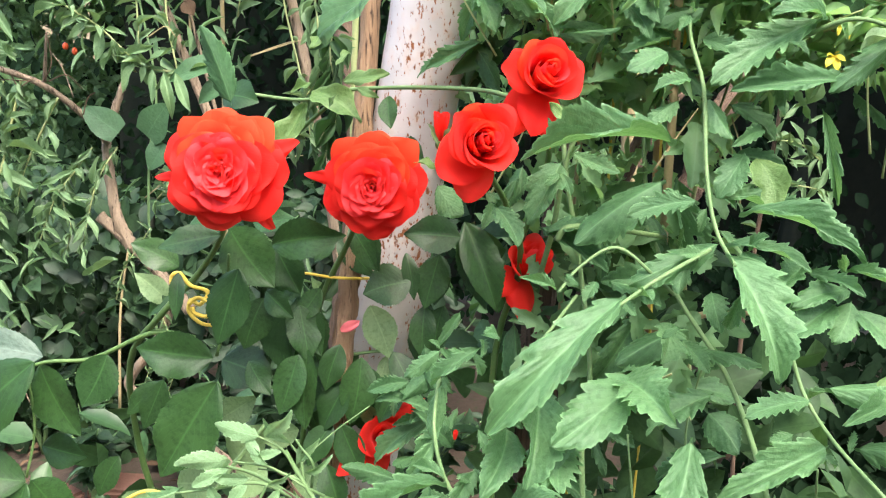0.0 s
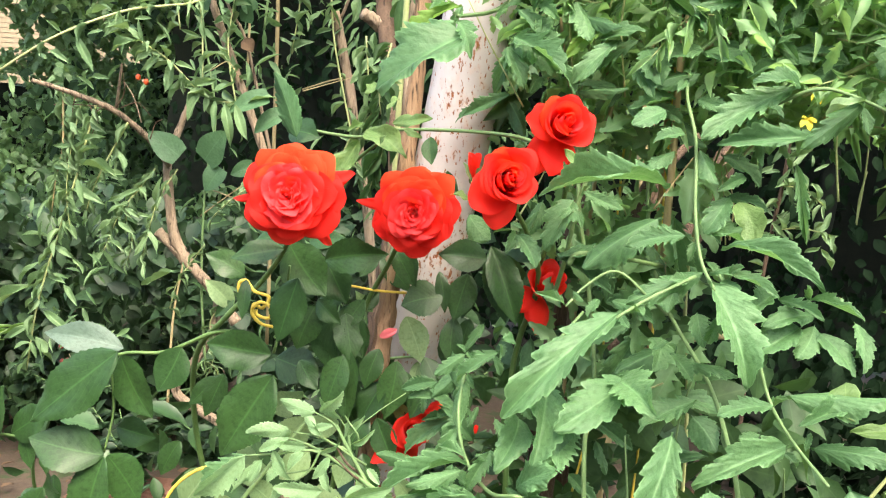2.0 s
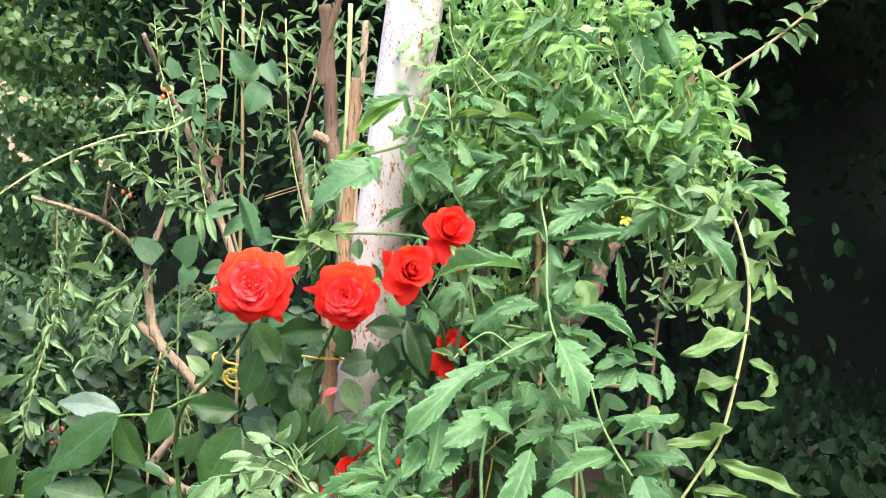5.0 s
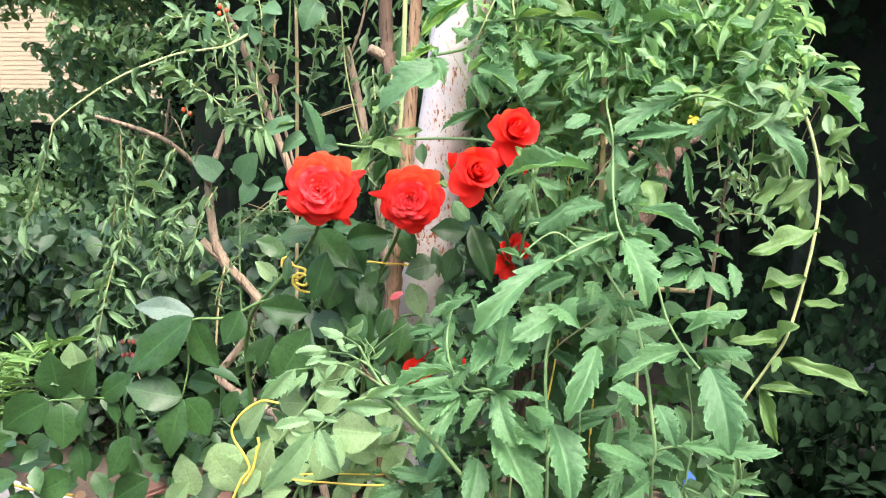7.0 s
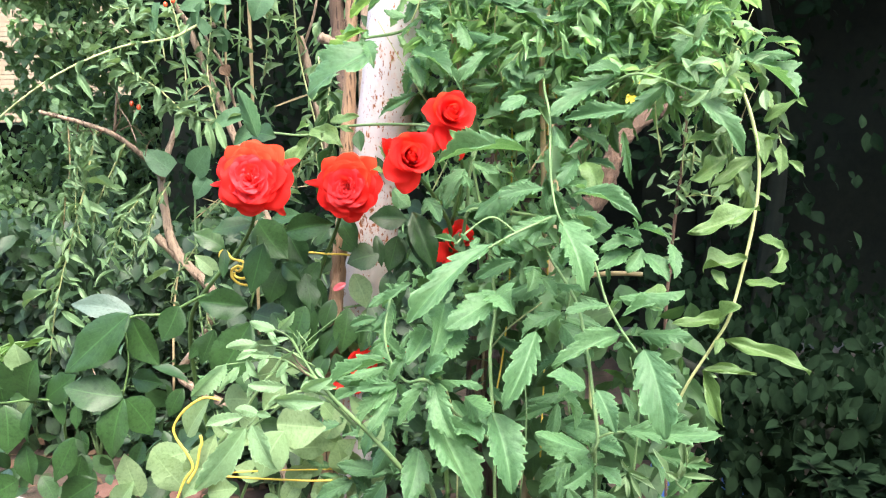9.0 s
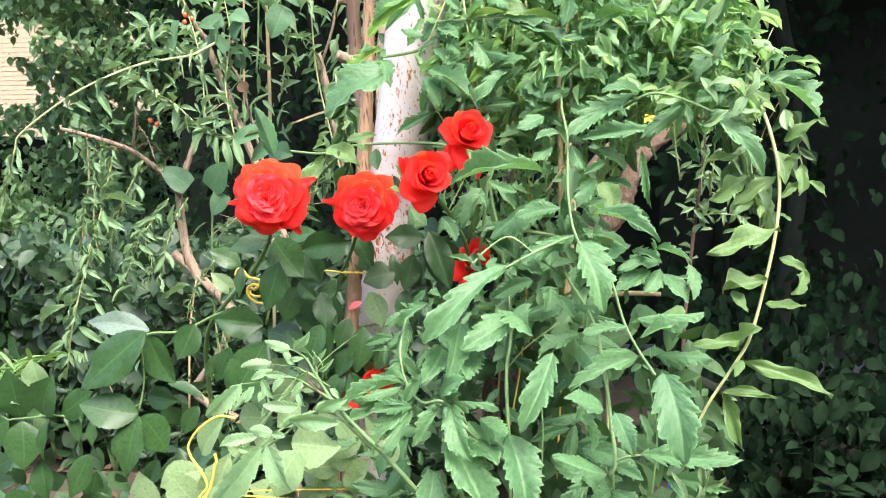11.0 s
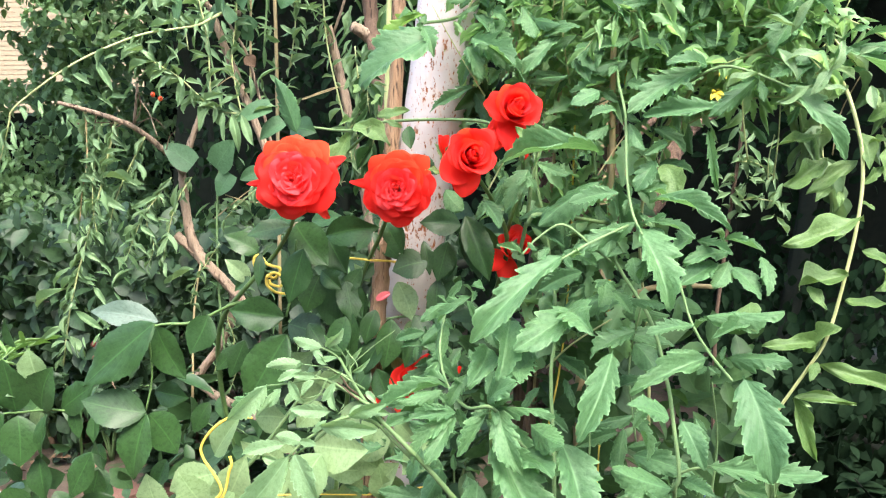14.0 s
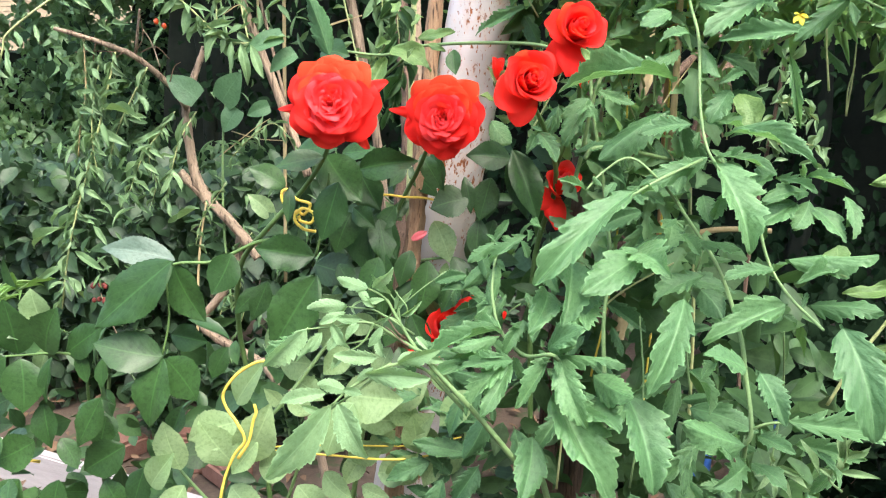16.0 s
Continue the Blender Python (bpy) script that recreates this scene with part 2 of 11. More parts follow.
def petal_material(name, a, b, edge):
    m, n, l, p = material(name)
    uv = n.new("ShaderNodeUVMap").outputs[0]
    sep = n.new("ShaderNodeSeparateXYZ")
    l.new(uv, sep.inputs[0])
    rnd = n.new("ShaderNodeObjectInfo").outputs["Random"]
    co = n.new("ShaderNodeVectorMath")
    co.operation = "ADD"
    squeeze = n.new("ShaderNodeMapping")
    squeeze.inputs["Scale"].default_value = (0.7, 1, 1)
    l.new(n.new("ShaderNodeTexCoord").outputs["Object"], squeeze.inputs[0])
    l.new(squeeze.outputs[0], co.inputs[0])
    l.new(rnd, co.inputs[1])
    blot = noise_tex(n, l, 2.5, 3, co.outputs[0])
    f = math_node(n, l, "ADD", math_node(n, l, "MULTIPLY", rnd, 0.5), math_node(n, l, "MULTIPLY", blot, 0.6), clamp=True)
    col = mix_col(n, l, f, a, b)
    rim = math_node(n, l, "MULTIPLY", math_node(n, l, "SUBTRACT", sep.outputs[1], 0.72, clamp=True), 1.6, clamp=True)
    col = mix_col(n, l, rim, col, edge)
    l.new(col, p.inputs["Base Color"])
    p.inputs["Roughness"].default_value, p.inputs["Specular IOR Level"].default_value = 0.6, 0.14
    p.inputs["Sheen Weight"].default_value = 0.05
    bump = n.new("ShaderNodeBump")
    bump.inputs["Strength"].default_value, bump.inputs["Distance"].default_value = 0.25, 0.002
    mp = n.new("ShaderNodeMapping")
    mp.inputs["Scale"].default_value = (40, 4, 1)
    l.new(uv, mp.inputs[0])
    l.new(noise_tex(n, l, 1.0, 3, mp.outputs[0]), bump.inputs["Height"])
    l.new(bump.outputs[0], p.inputs["Normal"])
    tr = n.new("ShaderNodeBsdfTranslucent")
    tr.inputs["Color"].default_value = (1.0, 0.07, 0.03, 1)
    mix = n.new("ShaderNodeMixShader")
    mix.inputs[0].default_value = 0.46
    l.new(p.outputs[0], mix.inputs[1])
    l.new(tr.outputs[0], mix.inputs[2])
    l.new(mix.outputs[0], n["Material Output"].inputs["Surface"])
    return m


def post_material():
    """White paint, chalky and blistered, with rust coming through in flecks that run down."""
    m, n, l, p = material("rusty_white_paint")
    tc = n.new("ShaderNodeTexCoord").outputs["Object"]
    mp = n.new("ShaderNodeMapping")
    mp.inputs["Scale"].default_value = (1, 1, 0.45)
    l.new(tc, mp.inputs[0])
    fine, broad, zones = noise_tex(n, l, 260, 3, mp.outputs[0], 0.6), noise_tex(n, l, 80, 4, mp.outputs[0], 0.6), noise_tex(n, l, 11, 2, tc)
    worn = math_node(n, l, "MULTIPLY", zones, 0.34)
    specks = math_node(n, l, "MULTIPLY", math_node(n, l, "SUBTRACT", math_node(n, l, "ADD", fine, worn), 0.785, clamp=True), 20.0, clamp=True)
    blots = math_node(n, l, "MULTIPLY", math_node(n, l, "SUBTRACT", math_node(n, l, "ADD", broad, worn), 0.815, clamp=True), 22.0, clamp=True)
    rust = math_node(n, l, "MAXIMUM", specks, blots)
    halo = math_node(n, l, "MULTIPLY", math_node(n, l, "SUBTRACT", math_node(n, l, "ADD", broad, worn), 0.70, clamp=True), 5.0, clamp=True)
    grime = noise_tex(n, l, 30, 5, tc)
    paint = mix_col(n, l, grime, (0.43, 0.395, 0.385), (0.66, 0.62, 0.605))
    paint = mix_col(n, l, math_node(n, l, "MULTIPLY", halo, 0.45), paint, (0.62, 0.36, 0.22))
    rusty = mix_col(n, l, noise_tex(n, l, 160, 3, tc), (0.10, 0.035, 0.018), (0.46, 0.16, 0.05))
    l.new(mix_col(n, l, rust, paint, rusty), p.inputs["Base Color"])
    l.new(math_node(n, l, "ADD", 0.45, math_node(n, l, "MULTIPLY", rust, 0.45)), p.inputs["Roughness"])
    bump = n.new("ShaderNodeBump")
    bump.inputs["Strength"].default_value, bump.inputs["Distance"].default_value = 0.6, 0.002
    l.new(math_node(n, l, "SUBTRACT", math_node(n, l, "MULTIPLY", grime, 0.5), rust), bump.inputs["Height"])
    l.new(bump.outputs[0], p.inputs["Normal"])
    return m


M_PETAL = petal_material("red_rose_petal", (0.72, 0.014, 0.012), (0.86, 0.026, 0.022), (0.88, 0.042, 0.034))
M_PETAL_HEART = petal_material("coral_heart_petal", (0.84, 0.034, 0.044), (0.92, 0.060, 0.072), (0.94, 0.105, 0.110))
M_PETAL_ORANGE = petal_material("orange_rose_petal", (0.80, 0.038, 0.015), (0.90, 0.074, 0.024), (0.92, 0.12, 0.044))
M_POST = post_material()

# ---- mesh tools ----


def mesh_of(name, verts, faces, mat, uvs=None, smooth=True):
    me = bpy.data.meshes.new(name)
    me.from_pydata(verts, [], faces)
    me.materials.append(mat)
    if uvs is not None:
        layer = me.uv_layers.new(name="UVMap")
        idx = np.empty(len(me.loops), dtype=np.int32)
        me.loops.foreach_get("vertex_index", idx)
        layer.data.foreach_set("uv", np.asarray(uvs, dtype=np.float32)[idx].ravel())
    if smooth:
        me.polygons.foreach_set("use_smooth", [True] * len(me.polygons))
    me.update()
    return me


def thing(name, base, label, category, group="", kind=""):
    ob = new(name)
    ob.location = base
    ob.empty_display_size = 0.05
    return tagged(ob, label, category, group, kind)


def part(name, data, root, m=None, label="", kind=""):
    """One mesh object under a thing; m is its pose in the world."""
    ob = new(name, data)
    ob.parent = root
    top = root
    shift = Matrix.Identity(4)
    while top is not None:
        shift = top.matrix_basis @ shift
        top = top.parent
    ob.matrix_basis = shift.inverted() @ (m if m is not None else Matrix.Identity(4))
    return tagged(ob, label, kind=kind)


def smooth_line(points, steps=5):
    """A Catmull-Rom line through points."""
    p = [Vector(q) for q in points]
    p = [p[0] * 2 - p[1]] + p + [p[-1] * 2 - p[-2]]
    out = []
    for i in range(1, len(p) - 2):
        for k in range(steps):
            t = k / steps
            a, b, c, d = p[i - 1], p[i], p[i + 1], p[i + 2]
            out.append(0.5 * (2 * b + (c - a) * t + (2 * a - 5 * b + 4 * c - d) * t * t + (3 * b - a - 3 * c + d) * t ** 3))
    out.append(p[-2])
    return out


def tube_data(points, r0, r1, sides=7, knobs=0.0, steps=5, seed=0, ridge=0.0):
    """Vertices and faces of a tapered, slightly uneven tube along points."""
    line = smooth_line(points, steps)
    rng = random.Random(seed + len(line))
    verts, faces = [], []
    up = Vector((0.3, 0.9, 0.2))
    n = len(line)
    for i, q in enumerate(line):
        d = (line[min(i + 1, n - 1)] - line[max(i - 1, 0)]).normalized()
        a = d.cross(up).normalized()
        b = d.cross(a)
        r = r0 + (r1 - r0) * i / (n - 1)
        r *= 1 + knobs * (rng.random() - 0.5)
        for k in range(sides):
            w = 2 * math.pi * k / sides
            rr = r * (1 + knobs * 0.6 * (rng.random() - 0.5))
            if ridge:
                rr *= 1 + ridge * noise.noise((k * 1.7, i * 0.22, seed + 3.3)) + ridge * 0.6 * noise.noise((k * 0.5, i * 0.6, seed + 8.1))
            verts.append(q + (a * math.cos(w) + b * math.sin(w)) * rr)
    for i in range(n - 1):
        for k in range(sides):
            k2 = (k + 1) % sides
            faces.append((i * sides + k, i * sides + k2, (i + 1) * sides + k2, (i + 1) * sides + k))
    faces.append(tuple(range(sides - 1, -1, -1)))
    faces.append(tuple((n - 1) * sides + k for k in range(sides)))
    return verts, faces


def tube(name, root, points, r0, r1, mat, sides=7, knobs=0.0, steps=5, label=""):
    if name in ("trunk", "stick", "stub") and r0 > 0.007:
        v, f = tube_data(points, r0, r1, 22, knobs * 0.4, 12, 0, 0.30)
    else:
        thin = 0.74 if name in ("stem", "branch") and r0 < 0.006 else 1.0
        v, f = tube_data(points, r0 * thin, r1 * thin, sides, knobs, steps)
    return part(name, mesh_of(name, v, f, mat), root, None, label)


def leaf_mesh(name, mat, rows, cols, outline, fold=0.12, droop=0.15, ripple=0.03, seed=0, quilt=0.0, roll_edge=0.0, bend=0.0, twist=0.0, wave=0.0, forward=0.10, slim=0.5, frill=0.0, lobes=6):
    """slim: the usual width for its length. A leaf 1 long and 1 wide at most: y along, x across, z its upper side. outline(v, side) is the half width."""
    rng = random.Random(seed)
    ph = rng.random() * 6
    verts, faces, uvs = [], [], []
    for i in range(rows + 1):
        v = i / rows
        for j in range(cols + 1):
            s = 2 * j / cols - 1
            hw = outline(v, 1 if s >= 0 else -1)
            x = s * hw
            z = fold * abs(x) * 2 + ripple * math.sin(11 * v + ph + 2 * s) * abs(s) ** 1.5
            z += frill * math.sin(2 * math.pi * lobes * (v + 0.10 * math.sin(7 * v + ph)) + ph * 3 + (0.9 if s > 0 else 0)) * (0.6 + 0.6 * math.sin(5 * v + 2 * ph)) * s ** 4
            z += quilt * math.cos((v - abs(s) * 0.20) * 2 * math.pi * lobes) * (1 - (2 * abs(s) - 1) ** 2) * math.sin(math.pi * min(1, v * 1.1 + 0.05))
            z -= roll_edge * max(0, abs(s) - 0.6) ** 2 * (1 + 0.6 * math.sin(17 * v + ph))
            z += wave * math.sin(8.5 * v + ph + (1.3 if s > 0 else 0)) * s * s
            tw = twist * (v - 0.3)
            xr, zr = x * slim, z * slim
            x, z = (xr * math.cos(tw) - zr * math.sin(tw)) / slim, xr * math.sin(tw) + zr * math.cos(tw) + droop * v * (1 - v)
            y = v + (forward * abs(s) ** 1.5 * hw if 0 < i < rows else 0)
            verts.append((x + bend * 4 * v * (1 - v), y, z))
            uvs.append((0.5 + 0.5 * s, v))
    w = cols + 1
    for i in range(rows):
        for j in range(cols):
            faces.append((i * w + j, i * w + j + 1, (i + 1) * w + j + 1, (i + 1) * w + j))
    return mesh_of(name, verts, faces, mat, uvs)


def rose_outline(v, side):
    base = 0.5 * math.sin(math.pi * v ** 0.76) ** 0.84
    if v > 0.62:
        base *= 1 - 0.22 * ((v - 0.62) / 0.38) ** 0.9
    tooth = (v * 19 + (0.3 if side > 0 else 0.0)) % 1
    return max(0.004, base * (1 + 0.10 * (tooth ** 1.4 - 0.45)))


def tomato_outline_for(seed, teeth=5, depth=0.50):
    """Half width of a tomato leaflet: lobes that swell towards the tip and end in a notch, with small teeth, uneven on both sides."""
    rng = random.Random(seed)
    off = {1: rng.random() * 0.4, -1: rng.random() * 0.4 + 0.3}
    amp = {1: depth * (0.75 + 0.6 * rng.random()), -1: depth * (0.75 + 0.6 * rng.random())}
    belly = 0.60 + 0.2 * rng.random()
    sway = rng.random() * 6

    def outline(v, side):
        if v < 0.05:
            return 0.014
        env = 0.55 * math.sin(math.pi * min(1, 0.03 + 0.96 * v) ** belly) ** 0.8
        q = v * teeth * (1 + 0.16 * math.sin(4 * v + sway + side)) + off[side]
        f = q % 1
        lobe = (f / 0.8) ** 1.15 if f < 0.8 else (1 - f) / 0.2
        small = (q * 3 + 0.2) % 1
        return max(0.014, env * (1 - amp[side] * (1 - 0.55 * v) * (1 - lobe) - 0.10 * (1 - small)))
    return outline


def ragged_outline_for(seed):
    """Half width of a worn goji leaf: a broad lance with a wavering, nibbled edge."""
    rng = random.Random(seed)
    a, b = rng.random() * 6, rng.random() * 6

    def outline(v, side):
        base = 0.5 * math.sin(math.pi * v ** (0.75 + 0.1 * math.sin(a))) ** 0.8
        return max(0.008, base * (1 + 0.16 * math.sin(9 * v + a + 2 * side) + 0.07 * math.sin(23 * v + b * side)))
    return outline


def lance_outline(v, side):
    return max(0.008, 0.5 * math.sin(math.pi * v ** 0.85) ** 0.9)


def heart_outline(v, side):
    return max(0.02, 0.5 * math.sin(math.pi * (0.10 + 0.90 * v) ** 0.62) ** 0.7)


LEAVES = {
    "rose": [leaf_mesh("rose_leaflet", M_ROSE_LEAF, 45, 8, rose_outline, (0.03, 0.10, 0.05, 0.15)[k % 4], 0.04 + 0.07 * (k % 4), 0.015, k, 0.003, (0.0, 0.15, 0.05)[k % 3], 0.05 * (k % 3 - 1), 0.25 * (k % 3 - 1), 0.02, slim=0.65) for k in range(8)],
    "pale": [leaf_mesh("pale_rose_leaflet", M_ROSE_PALE, 45, 8, rose_outline, (0.05, 0.15, 0.1)[k % 3], 0.06 + 0.1 * (k % 3), 0.02, k, 0.003, bend=0.05 * (k % 3 - 1), twist=0.3 * (k % 3 - 1), wave=0.02, slim=0.65) for k in range(6)],
    "under": [leaf_mesh("rose_leaflet", M_ROSE_UNDER, 45, 8, rose_outline, 0.12, 0.15, 0.015, 3, 0.003, 0.1, 0.05, 0.25, 0.02, slim=0.45)],
    "tom": [leaf_mesh("tomato_leaflet", M_TOMATO, 56, 12, tomato_outline_for(k, 5 + k % 3, (0.30, 0.42, 0.22, 0.34)[k % 4]), (0.25, 0.55, -0.25, 0.4, 0.7)[k % 5], (0.25, 0.45, 0.1, 0.35, 0.5, 0.05, 0.4)[k % 7], 0.0, k, 0.011, (0.5, 0.2, 0.9, 0.4)[k % 4], 0.10 * (k % 3 - 1), (0.5, -0.7, 0.2, -0.3, 0.8)[k % 5], (0.10, 0.16, 0.08)[k % 3], 0.30, slim=0.36, frill=0.032, lobes=5 + k % 3) for k in range(16)],
    "tomd": [leaf_mesh("tomato_leaflet", M_TOMATO_DARK, 44, 10, tomato_outline_for(k + 20, 6 + k % 3, (0.20, 0.30)[k % 2]), (0.2, 0.5, -0.3, 0.4)[k % 4], (0.2, 0.4, 0.1, 0.3)[k % 4], 0.0, k, 0.010, 0.5, 0.08 * (k % 3 - 1), (0.5, -0.6, 0.2)[k % 3], 0.08, 0.28, slim=0.38, frill=0.024, lobes=5 + k % 3) for k in range(8)],
    "soft": [leaf_mesh("young_tomato_leaflet", M_SOFT, 40, 8, tomato_outline_for(k + 40, 6 + k % 3, 0.24), (0.2, 0.35, -0.15, 0.25)[k % 4], (0.15, 0.3, 0.05, 0.2)[k % 4], 0.02, k, 0.010, 0.12, 0.08 * (k % 3 - 1), (0.5, -0.6, 0.2)[k % 3], 0.06, 0.25, slim=0.45) for k in range(8)],
    "fresh": [leaf_mesh("young_tomato_leaflet", M_FRESH, 44, 10, tomato_outline_for(k + 60, 6, 0.3), (0.3, -0.2, 0.5)[k], 0.2, 0.0, k, 0.012, 0.3, 0.06, (0.4, -0.3, 0.2)[k], 0.08, 0.28, slim=0.4, frill=0.03) for k in range(3)],
    "goji": [leaf_mesh("goji_leaf", M_GOJI, 16, 6, lance_outline, (0.3, 0.8, 0.5)[k % 3], -0.1 + 0.22 * (k % 4), 0.03, k, 0.0, 0.15, 0.10 * (k % 3 - 1), (0.9, -1.3, 0.4, -0.5, 1.6)[k % 5], (0.18, 0.3, 0.1)[k % 3], slim=0.26) for k in range(10)],
    "vine": [leaf_mesh("goji_leaf", M_VINE_LEAF, 26, 8, ragged_outline_for(k), (0.35, 0.7, 0.2)[k % 3], (0.25, -0.1, 0.4, 0.1)[k % 4], 0.03, k, 0.0, (0.3, 0.1, 0.5)[k % 3], 0.12 * (k % 3 - 1), (0.7, -0.9, 0.3, -0.4, 1.1)[k % 5], (0.22, 0.34, 0.15)[k % 3], slim=0.3) for k in range(10)],
    "round": [leaf_mesh("round_leaf", M_ROUND, 14, 6, heart_outline, 0.05 + 0.06 * (k % 3), 0.1 + 0.1 * (k % 3), 0.02, k, 0.004, slim=0.8) for k in range(4)],
}
LEAF_COUNT = {"all": 0}


def leaf_pose(base, tip, width, roll, toward=(0.1, -0.8, 0.75)):
    """The pose of a unit leaf from base to tip, its upper side turned towards the light and the path, then rolled."""
    b, t = Vector(base), Vector(tip)
    y = t - b
    length = y.length
    y.normalize()
    z = Vector(toward)
    z = (z - y * z.dot(y)).normalized()
    x = y.cross(z)
    rot = Matrix((x, y, z)).transposed().to_4x4()
    return Matrix.Translation(b) @ rot @ Matrix.Rotation(radians(roll), 4, "Y") @ Matrix.Diagonal((width * length, length, length, 1))


def leaf(root, kind, base, tip, width=0.5, roll=0.0, label=""):
    k = LEAF_COUNT["all"] = LEAF_COUNT["all"] + 1
    data = LEAVES[kind][k % len(LEAVES[kind])]
    if roll == 0.0:
        roll = (k * 37 % 41) - 20
    toward = (0.05, -1.0, 0.35) if kind in ("rose", "pale", "round", "soft", "under") else (0.1, -0.8, 0.75)
    return part("leaf", data, root, leaf_pose(base, tip, width, roll, toward), label)


OVAL = (((0.0, 0.0, 0.0), (-0.40, 0.28, 0.05), (0.0, 0.30, 0.0), (0.40, 0.28, 0.05), (-0.42, 0.60, 0.0), (0.0, 0.62, -0.05), (0.42, 0.60, 0.0), (0.0, 1.0, -0.18)),
        ((0, 2, 1), (0, 3, 2), (1, 2, 5, 4), (2, 3, 6, 5), (4, 5, 7), (5, 6, 7)))
SMOOTH = ([(0.0, 0.0, 0.0)] + [(x * h, y + (0.03 if x else 0.0), 0.10 * abs(x) * h * 2 - 0.16 * y * y) for y, h in ((0.12, 0.24), (0.34, 0.44), (0.60, 0.38), (0.83, 0.17)) for x in (-1, 0, 1)] + [(0.0, 1.0, -0.2)],
          [(0, 2, 1), (0, 3, 2)] + [(1 + 3 * i + j, 2 + 3 * i + j, 5 + 3 * i + j, 4 + 3 * i + j) for i in range(3) for j in range(2)] + [(10, 11, 13), (11, 12, 13)])


def blade_shape(outline, rows, fold, droop, wave=0.0, cols=4):
    """A small leaf for the clouds, 1 long: rows of points across, folded along its rib and drooping."""
    pts, cells = [(0.0, 0.0, 0.0)], []
    for i in range(1, rows):
        v = i / rows
        for j in range(cols + 1):
            q = 2 * j / cols - 1
            x = q * outline(v, 1 if q >= 0 else -1)
            pts.append((x, v + 0.12 * abs(x), fold * abs(x) - droop * v * v + wave * math.sin(9 * v + 2 * q) * q * q))
    pts.append((0.0, 1.0, -droop))
    w, last = cols + 1, len(pts) - 1
    for j in range(cols):
        cells.append((0, 2 + j, 1 + j))
        cells.append((last - w + j, last - w + j + 1, last))
        for i in range(rows - 2):
            a = 1 + i * w + j
            cells.append((a, a + 1, a + w + 1, a + w))
    return pts, cells


TOOTHED = blade_shape(tomato_outline_for(71, 4, 0.62), 17, 0.25, 0.25, 0.06)
TOOTHED_B = blade_shape(tomato_outline_for(75, 5, 0.56), 17, -0.2, 0.3, 0.08)
SLENDER = blade_shape(lance_outline, 7, 0.6, 0.22, 0.05, 2)


def leaf_cloud(name, root, mat, bases, dirs, normals, lengths, widths, label="", bow=0.0, shape=SMOOTH):
    """Many small leaves joined in one mesh: each has a folded blade, oval or lobed."""
    bases, dirs, normals = (np.asarray(a, dtype=float) for a in (bases, dirs, normals))
    lengths, widths = np.asarray(lengths, float)[:, None], np.asarray(widths, float)[:, None]
    dirs = dirs / np.linalg.norm(dirs, axis=1)[:, None]
    side = np.cross(dirs, normals)
    side /= np.linalg.norm(side, axis=1)[:, None] + 1e-9
    nor = np.cross(side, dirs)
    rows, cell = shape
    pts = [bases + side * (x * widths * lengths) + dirs * (y * lengths) + nor * ((z - bow * y * y) * lengths) for x, y, z in rows]
    verts = np.stack(pts, axis=1).reshape(-1, 3)
    n, w = len(bases), len(rows)
    faces = [tuple(w * i + k for k in c) for i in range(n) for c in cell]
    uv = np.tile(np.array([(0.5 + x, y) for x, y, z in rows]), (n, 1))
    return part(name, mesh_of(name, verts.tolist(), faces, mat, uv), root, None, label, "stuff")


def random_leaves(rng, n, down=0.35, spread=1.0, face=(0.0, -0.7, 0.75), wild=0.45):
    d = rng.normal(size=(n, 3)) * spread
    d[:, 2] -= down
    nor = rng.normal(size=(n, 3)) * wild + np.array(face)
    return d, nor


def along(root, points, n, length, width, mat, seed, droop=0.6, spread=0.9, name="shoot_leaves"):
    """Small leaves set alternately along a shoot."""
    rng = np.random.default_rng(seed)
    line = smooth_line(points, 12)
    b, d = [], []
    for i in range(n):
        u = (i + rng.random()) / n
        k = min(len(line) - 2, int(u * (len(line) - 1)))
        way = (line[k + 1] - line[k]).normalized()
        b.append(tuple(line[k]))
        s = rng.normal(size=3)
        s[1] *= 0.6
        s /= np.linalg.norm(s)
        d.append(np.array(way) * 0.7 + s * spread + np.array((0, -0.1, -droop)))
    nor = rng.normal(size=(n, 3)) * 0.5 + np.array((0.1, -0.8, 0.7))
    return leaf_cloud(name, root, mat, np.array(b), np.array(d), nor, length * (0.55 + 0.75 * rng.random(n)), width * (0.75 + 0.5 * rng.random(n)), bow=0.08, shape=SLENDER)


# ---- the setting ----


def make_ground():
    """One sheet of uneven soil that reaches the horizon."""
    verts, faces = [], []
    xs = sorted(set([-400, -150, -60, -25, -12] + [round(-8 + 0.4 * i, 2) for i in range(41)] + [12, 25, 60, 150, 400]))
    ys = sorted(set([-400, -150, -60, -25, -10] + [round(-6 + 0.4 * i, 2) for i in range(46)] + [20, 40, 100, 400]))
    for y in ys:
        for x in xs:
            near = 1 if abs(x) < 10 and -8 < y < 14 else 0
            verts.append((x, y, 0.05 * near * (noise.noise((x * 0.9, y * 0.9, 0)) + 0.5 * noise.noise((x * 3, y * 3, 2))) - 0.03))
    w = len(xs)
    for j in range(len(ys) - 1):
        for i in range(w - 1):
            faces.append((j * w + i, j * w + i + 1, (j + 1) * w + i + 1, (j + 1) * w + i))
    ob = new("ground", mesh_of("ground", verts, faces, M_SOIL))
    tagged(ob, "bare brown garden soil with weeds", "ground", kind="structure")


make_ground()


